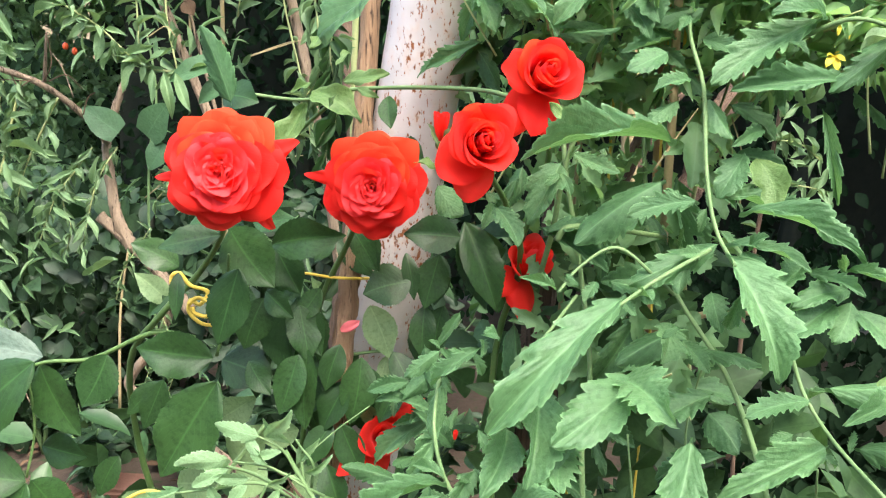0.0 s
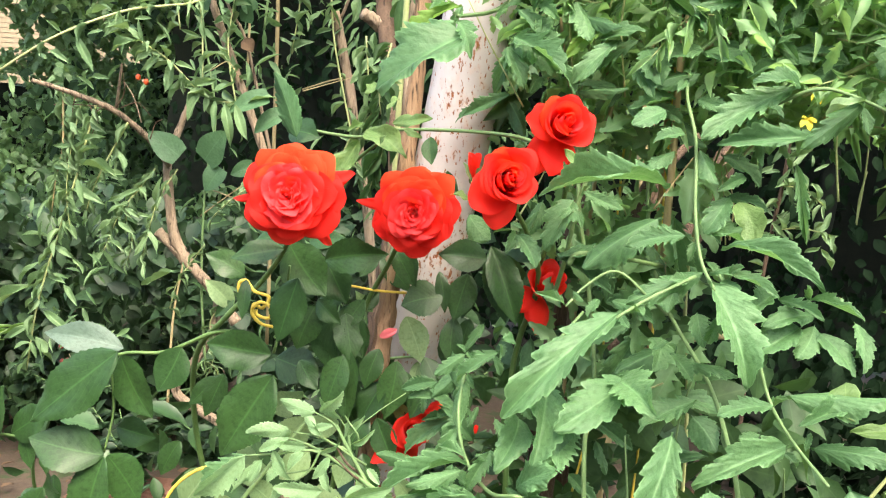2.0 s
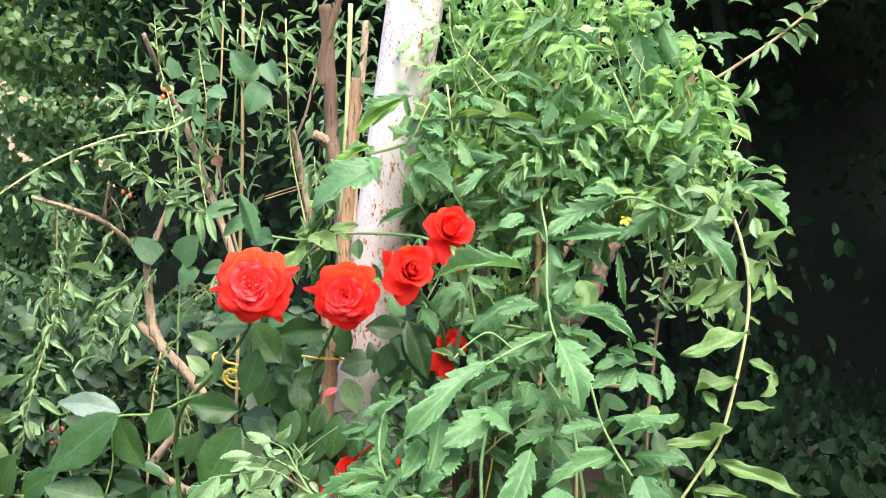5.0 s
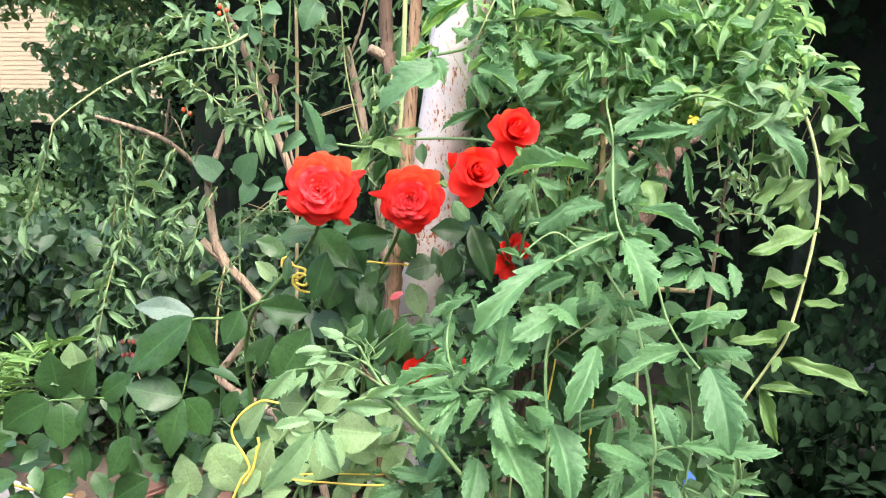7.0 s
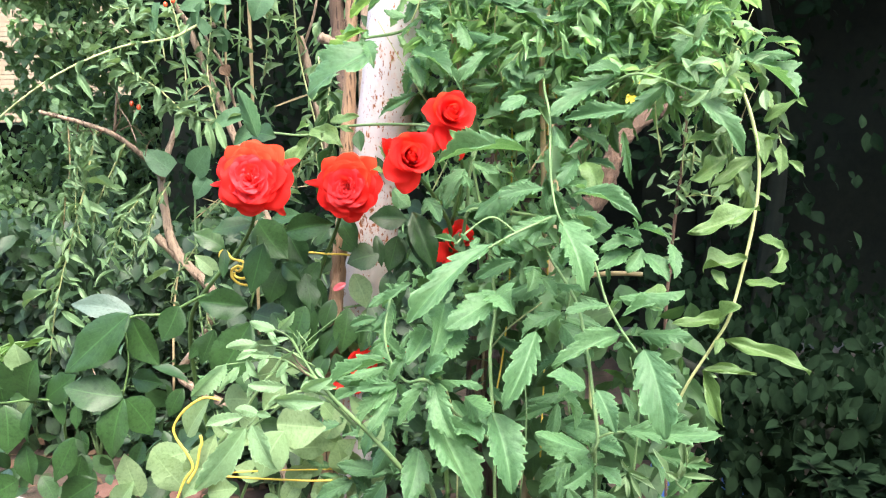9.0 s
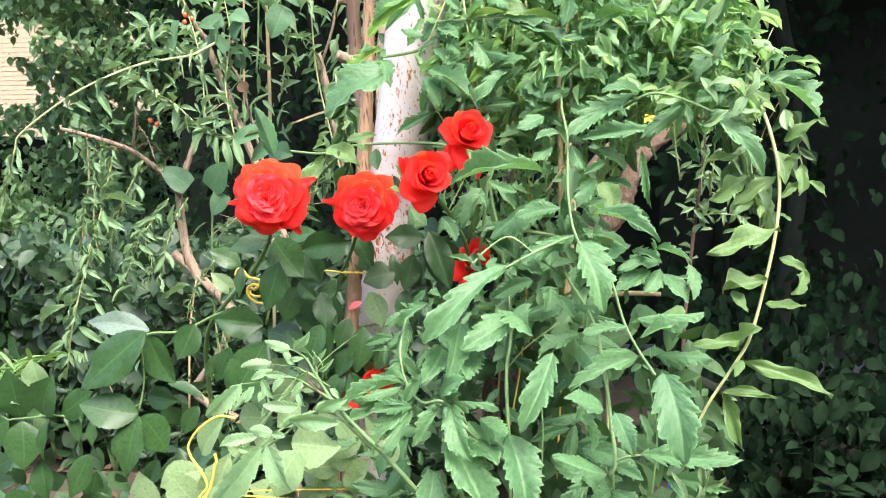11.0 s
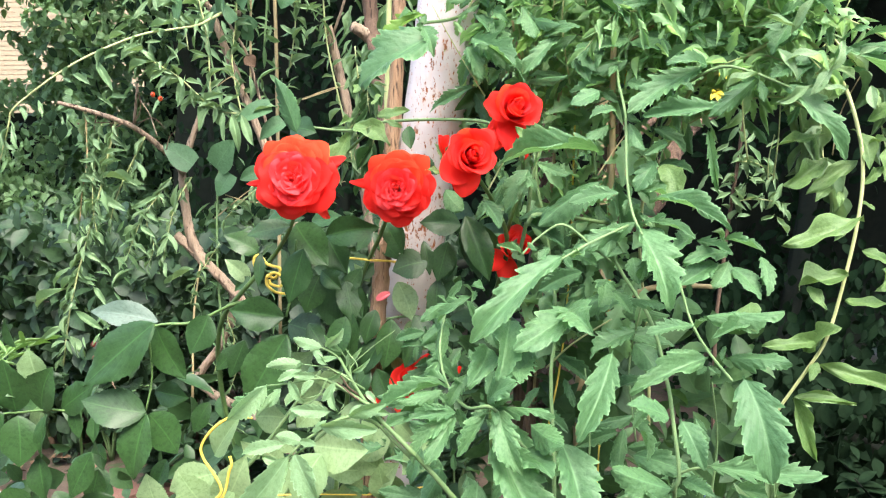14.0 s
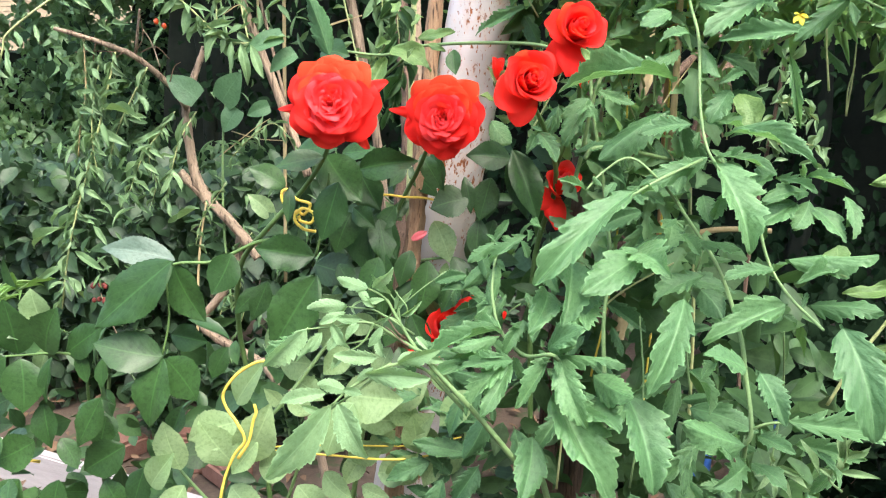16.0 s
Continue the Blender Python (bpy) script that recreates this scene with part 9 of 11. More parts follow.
leaf(shrub, "goji", (-0.962, 1.560, 1.011), (-0.929, 1.548, 0.979), 0.20)
leaf(shrub, "goji", (-1.021, 1.560, 0.966), (-0.968, 1.548, 0.952), 0.23)
leaf(shrub, "goji", (-0.983, 1.560, 0.949), (-0.943, 1.548, 0.908), 0.23)
leaf(shrub, "goji", (-1.037, 1.560, 0.944), (-1.125, 1.548, 0.891), 0.16)
leaf(shrub, "goji", (-1.031, 1.560, 0.887), (-0.955, 1.548, 0.851), 0.23)
leaf(shrub, "goji", (-1.056, 1.560, 0.857), (-1.120, 1.548, 0.819), 0.20)
leaf(shrub, "goji", (-1.049, 1.560, 0.828), (-1.015, 1.548, 0.790), 0.39)
leaf(shrub, "goji", (-1.034, 1.560, 0.908), (-1.016, 1.548, 0.897), 0.47)
leaf(shrub, "goji", (-1.062, 1.560, 0.813), (-1.093, 1.548, 0.799), 0.39)
leaf(shrub, "goji", (-1.012, 1.560, 1.002), (-1.076, 1.548, 0.944), 0.12)
leaf(shrub, "goji", (-1.015, 1.560, 0.987), (-1.061, 1.548, 0.937), 0.12)
leaf(shrub, "goji", (-1.019, 1.560, 0.973), (-1.045, 1.548, 0.931), 0.12)
leaf(shrub, "goji", (-0.969, 1.560, 1.150), (-0.879, 1.548, 1.126), 0.20)
leaf(shrub, "goji", (-0.958, 1.570, 1.198), (-0.854, 1.558, 1.181), 0.16)
leaf(shrub, "goji", (-0.923, 1.600, 1.190), (-0.858, 1.588, 1.186), 0.23)
leaf(shrub, "goji", (-0.854, 1.560, 1.235), (-0.836, 1.548, 1.196), 0.31)
leaf(shrub, "goji", (-0.951, 1.560, 1.239), (-0.996, 1.548, 1.239), 0.23)
leaf(shrub, "goji", (-0.943, 1.560, 1.226), (-0.891, 1.548, 1.241), 0.23)
leaf(shrub, "goji", (-0.935, 1.560, 1.253), (-0.876, 1.548, 1.262), 0.20)
leaf(shrub, "goji", (-0.964, 1.560, 1.287), (-0.935, 1.548, 1.260), 0.31)
leaf(shrub, "goji", (-0.990, 1.560, 1.183), (-1.014, 1.548, 1.156), 0.20)
leaf(shrub, "goji", (-1.000, 1.560, 1.128), (-1.031, 1.548, 1.100), 0.20)
leaf(shrub, "goji", (-0.985, 1.560, 1.115), (-0.932, 1.548, 1.104), 0.23)
leaf(shrub, "goji", (-0.978, 1.560, 1.080), (-0.942, 1.548, 1.048), 0.31)
leaf(shrub, "goji", (-0.999, 1.560, 1.156), (-0.954, 1.548, 1.124), 0.23)
leaf(shrub, "goji", (-0.992, 1.560, 1.211), (-0.953, 1.548, 1.178), 0.23)
leaf(shrub, "goji", (-0.811, 1.560, 1.162), (-0.872, 1.548, 1.133), 0.20)
leaf(shrub, "goji", (-0.811, 1.560, 1.162), (-0.783, 1.548, 1.150), 0.27)
leaf(shrub, "goji", (-0.834, 1.560, 1.127), (-0.873, 1.548, 1.106), 0.23)
leaf(shrub, "goji", (-0.842, 1.560, 1.120), (-0.799, 1.548, 1.102), 0.23)
leaf(shrub, "goji", (-0.857, 1.560, 1.099), (-0.896, 1.548, 1.071), 0.23)
leaf(shrub, "goji", (-0.857, 1.560, 1.092), (-0.814, 1.548, 1.067), 0.23)
leaf(shrub, "goji", (-0.873, 1.560, 1.064), (-0.904, 1.548, 1.043), 0.23)
leaf(shrub, "goji", (-0.881, 1.560, 1.049), (-0.837, 1.548, 1.032), 0.23)
leaf(shrub, "goji", (-0.889, 1.560, 1.028), (-0.906, 1.548, 0.994), 0.27)
leaf(shrub, "goji", (-0.791, 1.560, 1.081), (-0.763, 1.548, 1.035), 0.23)
leaf(shrub, "goji", (-0.791, 1.560, 1.067), (-0.815, 1.548, 1.026), 0.27)
leaf(shrub, "goji", (-0.783, 1.560, 1.108), (-0.813, 1.548, 1.108), 0.23)
leaf(shrub, "goji", (-0.775, 1.560, 1.136), (-0.753, 1.548, 1.191), 0.23)
leaf(shrub, "goji", (-0.800, 1.560, 1.012), (-0.787, 1.548, 0.973), 0.23)
leaf(shrub, "goji", (-0.801, 1.560, 0.963), (-0.727, 1.548, 1.003), 0.16)
leaf(shrub, "goji", (-0.910, 1.560, 1.355), (-0.939, 1.548, 1.381), 0.23)
leaf(shrub, "goji", (-0.930, 1.570, 1.375), (-0.871, 1.558, 1.378), 0.16)
leaf(shrub, "goji", (-0.924, 1.560, 1.368), (-0.916, 1.548, 1.394), 0.31)
leaf(shrub, "goji", (-0.921, 1.560, 1.368), (-0.940, 1.548, 1.361), 0.23)
leaf(shrub, "goji", (-0.830, 1.560, 1.598), (-0.852, 1.548, 1.609), 0.23)
leaf(shrub, "goji", (-0.816, 1.560, 1.585), (-0.846, 1.548, 1.545), 0.27)
leaf(shrub, "goji", (-0.801, 1.560, 1.617), (-0.773, 1.548, 1.634), 0.31)
leaf(shrub, "goji", (-0.787, 1.560, 1.610), (-0.785, 1.548, 1.558), 0.27)
leaf(shrub, "goji", (-0.845, 1.560, 1.579), (-0.860, 1.548, 1.590), 0.23)
leaf(shrub, "goji", (-0.753, 1.560, 1.539), (-0.811, 1.548, 1.529), 0.23)
leaf(shrub, "round", (-0.774, 1.660, 1.226), (-0.840, 1.648, 1.274), 0.72)
leaf(shrub, "round", (-0.737, 1.700, 1.219), (-0.685, 1.688, 1.284), 0.85)
leaf(shrub, "round", (-0.699, 1.700, 1.205), (-0.728, 1.688, 1.153), 0.85)
leaf(shrub, "round", (-0.631, 1.720, 1.211), (-0.680, 1.708, 1.191), 0.70)
leaf(shrub, "round", (-0.669, 1.750, 1.517), (-0.660, 1.738, 1.565), 0.72)
leaf(shrub, "round", (-0.687, 1.700, 1.629), (-0.748, 1.688, 1.614), 0.60)
leaf(shrub, "round", (-0.664, 1.700, 1.642), (-0.615, 1.688, 1.620), 0.80)
leaf(shrub, "round", (-0.710, 1.700, 1.575), (-0.689, 1.688, 1.627), 0.60)
leaf(shrub, "round", (-0.757, 1.600, 1.616), (-0.767, 1.588, 1.523), 0.30)
leaf(shrub, "round", (-0.680, 1.700, 1.554), (-0.704, 1.688, 1.594), 0.60)
leaf(shrub, "round", (-0.553, 1.600, 1.361), (-0.633, 1.588, 1.326), 0.50)
leaf(shrub, "round", (-0.533, 1.620, 1.328), (-0.585, 1.608, 1.287), 0.60)
leaf(shrub, "round", (-0.718, 1.720, 1.598), (-0.744, 1.708, 1.555), 0.60)
leaf(shrub, "round", (-0.774, 1.740, 1.524), (-0.737, 1.728, 1.578), 0.50)
leaf(shrub, "round", (-0.665, 1.700, 1.588), (-0.630, 1.688, 1.626), 0.70)
leaf(shrub, "goji", (-0.592, 1.800, 1.684), (-0.532, 1.788, 1.595), 0.31)
leaf(shrub, "goji", (-0.569, 1.800, 1.725), (-0.595, 1.788, 1.647), 0.31)
leaf(shrub, "goji", (-0.543, 1.900, 1.597), (-0.601, 1.888, 1.610), 0.23)
leaf(shrub, "goji", (-0.543, 1.900, 1.567), (-0.578, 1.888, 1.522), 0.31)
leaf(shrub, "goji", (-0.442, 1.850, 1.604), (-0.461, 1.838, 1.532), 0.31)
leaf(shrub, "goji", (-0.293, 1.500, 1.441), (-0.353, 1.488, 1.391), 0.31)
leaf(shrub, "goji", (-0.292, 1.500, 1.423), (-0.340, 1.488, 1.404), 0.23)
leaf(shrub, "goji", (-0.543, 1.900, 1.670), (-0.477, 1.888, 1.645), 0.23)
leaf(shrub, "goji", (-0.646, 1.900, 1.568), (-0.609, 1.888, 1.544), 0.31)
leaf(shrub, "goji", (-0.673, 1.950, 1.505), (-0.620, 1.938, 1.466), 0.23)
leaf(shrub, "round", (-0.672, 1.750, 1.678), (-0.707, 1.738, 1.718), 0.80)
leaf(shrub, "round", (-0.580, 1.750, 1.686), (-0.626, 1.738, 1.745), 0.80)
leaf(shrub, "round", (-0.550, 1.750, 1.658), (-0.580, 1.738, 1.586), 0.80)
leaf(shrub, "round", (-0.775, 1.750, 1.678), (-0.791, 1.738, 1.730), 0.70)
leaf(shrub, "round", (-0.656, 1.750, 1.541), (-0.674, 1.738, 1.575), 0.90)
leaf(shrub, "round", (-0.733, 1.750, 1.689), (-0.690, 1.738, 1.736), 0.60)
leaf(shrub, "round", (-0.539, 1.750, 1.716), (-0.505, 1.738, 1.659), 0.70)
leaf(shrub, "goji", (-0.658, 1.750, 1.759), (-0.684, 1.738, 1.840), 0.23)
leaf(shrub, "goji", (-0.629, 1.750, 1.787), (-0.669, 1.738, 1.826), 0.23)
leaf(shrub, "goji", (-0.614, 1.750, 1.814), (-0.564, 1.738, 1.756), 0.23)
leaf(shrub, "goji", (-0.510, 1.750, 1.771), (-0.536, 1.738, 1.824), 0.23)
leaf(shrub, "goji", (-0.496, 1.750, 1.785), (-0.448, 1.738, 1.741), 0.23)
leaf(shrub, "goji", (-0.451, 1.750, 1.702), (-0.419, 1.738, 1.755), 0.23)
leaf(shrub, "goji", (-0.337, 1.750, 1.756), (-0.375, 1.738, 1.686), 0.31)
leaf(shrub, "goji", (-0.570, 1.750, 1.827), (-0.610, 1.738, 1.867), 0.23)
leaf(shrub, "goji", (-0.395, 1.750, 1.811), (-0.348, 1.738, 1.768), 0.27)
leaf(shrub, "goji", (-0.308, 1.750, 1.701), (-0.334, 1.738, 1.754), 0.23)
leaf(shrub, "goji", (-0.465, 1.750, 1.688), (-0.505, 1.738, 1.645), 0.23)
leaf(shrub, "goji", (-0.840, 1.750, 1.689), (-0.880, 1.738, 1.702), 0.23)
leaf(shrub, "goji", (-0.855, 1.750, 1.618), (-0.911, 1.738, 1.588), 0.23)
leaf(shrub, "goji", (-0.809, 1.750, 1.590), (-0.849, 1.738, 1.545), 0.23)
leaf(shrub, "goji", (-0.334, 1.750, 1.592), (-0.358, 1.738, 1.521), 0.31)
leaf(shrub, "goji", (-0.482, 1.750, 1.813), (-0.420, 1.738, 1.823), 0.27)
leaf(shrub, "goji", (-0.840, 1.750, 1.632), (-0.787, 1.738, 1.588), 0.23)
leaf(shrub, "goji", (-0.749, 1.750, 1.816), (-0.773, 1.738, 1.758), 0.23)
leaf(shrub, "goji", (-0.718, 1.750, 1.787), (-0.683, 1.738, 1.715), 0.23)
for p, n in (((-0.728, 1.600, 1.619), 3), ((-0.800, 1.550, 1.376), 2)):
    for i in range(n):
        me = bm_mesh("berry", sphere_bm(0.0052, 1.25), M_BERRY, True)
        part("berry", me, shrub, Matrix.Translation(Vector(p) + Vector((0.010 * math.cos(i * 2.1), -0.004 * i, 0.010 * math.sin(i * 2.1)))), "small orange berry")
for i in range(11):
    me = bm_mesh("seed", sphere_bm(0.0055, 1.1), M_SEED, True)
    part("seed", me, shrub, Matrix.Translation(Vector((-1.011, 1.620, 0.779)) + Vector((0.016 * math.sin(i * 2.4), 0.008 * math.sin(i * 1.7), 0.018 * math.cos(i * 3.1)))), "dark red dried seed")
tube("twig", shrub, [(-0.967, 1.620, 0.662), (-0.997, 1.620, 0.733), (-1.011, 1.620, 0.779)], 0.0016, 0.001, M_BARK, 5, 0.0)
leaf(shrub, "goji", (-0.688, 1.780, 1.484), (-0.666, 1.780, 1.456), 0.9).data = LEAVES["dry"][0]
along(shrub, [(-0.919, 1.580, 1.324), (-0.934, 1.570, 1.253), (-0.953, 1.560, 1.171), (-0.985, 1.550, 1.060), (-1.008, 1.540, 0.977), (-1.028, 1.530, 0.886), (-1.051, 1.530, 0.763)], 55, 0.0367, 0.24, M_GOJI_SHOOT, 1, 0.6)
along(shrub, [(-0.979, 1.560, 1.355), (-0.981, 1.560, 1.239), (-0.998, 1.560, 1.169), (-1.009, 1.560, 1.072)], 31, 0.0324, 0.22, M_GOJI_SHOOT, 2, 0.6)
tube("shoot", shrub, [(-0.859, 1.600, 1.292), (-0.899, 1.600, 1.225), (-0.936, 1.600, 1.155), (-0.956, 1.600, 1.098)], 0.0018, 0.0011, M_VINE, 5)
along(shrub, [(-0.859, 1.600, 1.292), (-0.899, 1.600, 1.225), (-0.936, 1.600, 1.155), (-0.956, 1.600, 1.098)], 26, 0.0324, 0.24, M_GOJI_SHOOT, 3, 0.6)
along(shrub, [(-0.830, 1.660, 1.197), (-0.854, 1.640, 1.155), (-0.890, 1.620, 1.098), (-0.932, 1.620, 1.004)], 31, 0.0297, 0.24, M_GOJI_SHOOT, 4, 0.6)
along(shrub, [(-0.789, 1.680, 1.197), (-0.808, 1.640, 1.142), (-0.827, 1.630, 1.072), (-0.845, 1.630, 0.985)], 31, 0.0297, 0.24, M_GOJI_SHOOT, 5, 0.6)
tube("shoot", shrub, [(-0.864, 1.660, 1.167), (-0.886, 1.640, 1.097), (-0.866, 1.630, 1.041), (-0.883, 1.630, 0.983)], 0.0014, 0.0008, M_VINE, 5)
along(shrub, [(-0.864, 1.660, 1.167), (-0.886, 1.640, 1.097), (-0.866, 1.630, 1.041), (-0.883, 1.630, 0.983)], 24, 0.0282, 0.24, M_GOJI_SHOOT, 6, 0.6)
tube("shoot", shrub, [(-0.947, 1.570, 1.321), (-0.961, 1.560, 1.239), (-0.967, 1.550, 1.144), (-0.958, 1.550, 1.061)], 0.0014, 0.0008, M_VINE, 5)
along(shrub, [(-0.947, 1.570, 1.321), (-0.961, 1.560, 1.239), (-0.967, 1.550, 1.144), (-0.958, 1.550, 1.061)], 31, 0.0311, 0.22, M_GOJI_SHOOT, 7, 0.6)
along(shrub, [(-0.710, 1.700, 1.575), (-0.732, 1.620, 1.539), (-0.755, 1.550, 1.523), (-0.814, 1.500, 1.504), (-0.927, 1.450, 1.446), (-1.046, 1.420, 1.359), (-1.100, 1.420, 1.227)], 16, 0.0353, 0.16, M_GOJI_SHOOT, 8, 0.8)
along(shrub, [(-1.069, 1.420, 1.318), (-1.100, 1.420, 1.227), (-1.141, 1.430, 1.127), (-1.156, 1.430, 1.053)], 26, 0.0318, 0.16, M_GOJI_SHOOT, 9, 0.9)
along(shrub, [(-0.610, 1.600, 1.343), (-0.658, 1.580, 1.349), (-0.691, 1.560, 1.371), (-0.738, 1.540, 1.420), (-0.790, 1.520, 1.455), (-0.839, 1.520, 1.491)], 40, 0.0409, 0.3, M_GOJI_SHOOT, 10, 0.5)
tube("shoot", shrub, [(-0.745, 1.600, 1.484), (-0.758, 1.600, 1.563), (-0.793, 1.600, 1.603), (-0.856, 1.580, 1.601)], 0.0016, 0.0010, M_VINE, 5)
along(shrub, [(-0.745, 1.600, 1.484), (-0.758, 1.600, 1.563), (-0.793, 1.600, 1.603), (-0.856, 1.580, 1.601)], 26, 0.0367, 0.26, M_GOJI_SHOOT, 11, 0.6)
tube("shoot", shrub, [(-0.724, 1.660, 1.380), (-0.729, 1.660, 1.516), (-0.750, 1.660, 1.611), (-0.778, 1.660, 1.704), (-0.791, 1.660, 1.810)], 0.002, 0.0012, M_VINE, 5)
along(shrub, [(-0.724, 1.660, 1.380), (-0.729, 1.660, 1.516), (-0.750, 1.660, 1.611), (-0.778, 1.660, 1.704), (-0.791, 1.660, 1.810)], 48, 0.0353, 0.28, M_GOJI_SHOOT, 12, 0.6)
tube("shoot", shrub, [(-0.676, 1.720, 1.340), (-0.697, 1.720, 1.466), (-0.681, 1.720, 1.604), (-0.702, 1.720, 1.740), (-0.693, 1.720, 1.874)], 0.002, 0.0012, M_VINE, 5)
along(shrub, [(-0.676, 1.720, 1.340), (-0.697, 1.720, 1.466), (-0.681, 1.720, 1.604), (-0.702, 1.720, 1.740), (-0.693, 1.720, 1.874)], 48, 0.0367, 0.3, M_GOJI_SHOOT, 13, 0.6)
tube("shoot", shrub, [(-0.622, 1.900, 1.464), (-0.606, 1.900, 1.597), (-0.629, 1.900, 1.729), (-0.605, 1.900, 1.887)], 0.002, 0.0012, M_VINE, 5)
along(shrub, [(-0.622, 1.900, 1.464), (-0.606, 1.900, 1.597), (-0.629, 1.900, 1.729), (-0.605, 1.900, 1.887)], 31, 0.0423, 0.3, M_GOJI_SHOOT, 14, 0.6)
along(shrub, [(-0.446, 1.900, 1.195), (-0.492, 1.900, 1.375), (-0.524, 1.900, 1.523), (-0.535, 1.900, 1.684), (-0.543, 1.900, 1.857)], 31, 0.0388, 0.26, M_GOJI_SHOOT, 15, 0.6)
tube("shoot", shrub, [(-0.285, 1.200, 1.236), (-0.264, 1.200, 1.299), (-0.231, 1.200, 1.341), (-0.210, 1.200, 1.383)], 0.0015, 0.0009, M_VINE, 5)
along(shrub, [(-0.285, 1.200, 1.236), (-0.264, 1.200, 1.299), (-0.231, 1.200, 1.341), (-0.210, 1.200, 1.383)], 31, 0.0318, 0.18, M_GOJI_SHOOT, 16, 0.6)
tube("shoot", shrub, [(-0.192, 1.150, 1.440), (-0.198, 1.120, 1.370), (-0.188, 1.120, 1.302), (-0.208, 1.120, 1.232)], 0.0015, 0.0009, M_VINE, 5)
along(shrub, [(-0.192, 1.150, 1.440), (-0.198, 1.120, 1.370), (-0.188, 1.120, 1.302), (-0.208, 1.120, 1.232)], 36, 0.0353, 0.3, M_FILL_SHADE, 40, 0.6)
tube("shoot", shrub, [(-0.272, 1.300, 1.461), (-0.266, 1.300, 1.375), (-0.283, 1.300, 1.309), (-0.276, 1.300, 1.231)], 0.0015, 0.0009, M_VINE, 5)
along(shrub, [(-0.272, 1.300, 1.461), (-0.266, 1.300, 1.375), (-0.283, 1.300, 1.309), (-0.276, 1.300, 1.231)], 31, 0.0353, 0.22, M_GOJI_SHOOT, 41, 0.6)
tube("shoot", shrub, [(-0.352, 1.300, 1.172), (-0.313, 1.250, 1.233), (-0.270, 1.220, 1.267)], 0.0015, 0.0009, M_VINE, 5)
along(shrub, [(-0.352, 1.300, 1.172), (-0.313, 1.250, 1.233), (-0.270, 1.220, 1.267)], 21, 0.0318, 0.2, M_GOJI_SHOOT, 17, 0.6)
tube("shoot", shrub, [(-0.670, 1.600, 1.109), (-0.605, 1.550, 1.156), (-0.535, 1.500, 1.188), (-0.488, 1.500, 1.138)], 0.0015, 0.0009, M_VINE, 5)
along(shrub, [(-0.670, 1.600, 1.109), (-0.605, 1.550, 1.156), (-0.535, 1.500, 1.188), (-0.488, 1.500, 1.138)], 28, 0.0282, 0.16, M_GOJI_SHOOT, 18, 0.6)
tube("shoot", shrub, [(-0.762, 1.600, 0.909), (-0.746, 1.600, 0.966), (-0.716, 1.600, 1.010), (-0.686, 1.600, 1.053)], 0.0015, 0.0009, M_VINE, 5)
along(shrub, [(-0.762, 1.600, 0.909), (-0.746, 1.600, 0.966), (-0.716, 1.600, 1.010), (-0.686, 1.600, 1.053)], 28, 0.0247, 0.18, M_GOJI_SHOOT, 19, 0.6)
tube("shoot", shrub, [(-0.720, 1.700, 0.743), (-0.703, 1.700, 0.804), (-0.718, 1.700, 0.863), (-0.671, 1.700, 0.925)], 0.0015, 0.0009, M_VINE, 5)
along(shrub, [(-0.720, 1.700, 0.743), (-0.703, 1.700, 0.804), (-0.718, 1.700, 0.863), (-0.671, 1.700, 0.925)], 31, 0.0247, 0.16, M_GOJI_SHOOT, 20, 0.6)
tube("shoot", shrub, [(-0.741, 1.660, 0.722), (-0.716, 1.660, 0.783), (-0.678, 1.660, 0.756), (-0.702, 1.660, 0.681)], 0.0012, 0.0007, M_VINE, 5)
along(shrub, [(-0.741, 1.660, 0.722), (-0.716, 1.660, 0.783), (-0.678, 1.660, 0.756), (-0.702, 1.660, 0.681)], 31, 0.0226, 0.16, M_GOJI_SHOOT, 21, 0.6)
along(bare, [(0.415, 1.620, 1.035), (0.424, 1.620, 1.161), (0.435, 1.620, 1.271), (0.440, 1.620, 1.392)], 30, 0.034, 0.26, M_GOJI_SHOOT, 22, 0.2)
along(bare, [(0.434, 1.620, 1.253), (0.469, 1.600, 1.249), (0.507, 1.600, 1.220)], 14, 0.032, 0.26, M_GOJI_SHOOT, 23, 0.2)
along(bare, [(0.423, 1.620, 1.170), (0.473, 1.600, 1.179), (0.531, 1.600, 1.169)], 14, 0.032, 0.26, M_GOJI_SHOOT, 24, 0.2)
along(goji, [(0.420, 0.860, 1.435), (0.450, 0.840, 1.391), (0.471, 0.830, 1.348), (0.481, 0.820, 1.306)], 10, 0.034, 0.3, M_GOJI_SHOOT, 25, 0.6)
along(goji, [(0.412, 0.920, 1.432), (0.420, 0.920, 1.394), (0.432, 0.910, 1.325), (0.438, 0.900, 1.272), (0.450, 0.900, 1.246)], 20, 0.042, 0.28, M_GOJI_SHOOT, 26, 0.6)
along(goji, [(0.390, 0.920, 1.379), (0.411, 0.920, 1.333), (0.423, 0.910, 1.294), (0.434, 0.900, 1.264)], 16, 0.045, 0.28, M_GOJI_SHOOT, 27, 0.6)
tube("shoot", goji, [(0.286, 1.000, 1.438), (0.345, 0.950, 1.434), (0.395, 0.950, 1.481), (0.385, 0.950, 1.527)], 0.002, 0.0012, M_VINE, 5)
along(goji, [(0.286, 1.000, 1.438), (0.345, 0.950, 1.434), (0.395, 0.950, 1.481), (0.385, 0.950, 1.527)], 40, 0.042, 0.3, M_GOJI_SUNLIT, 28, 0.6)
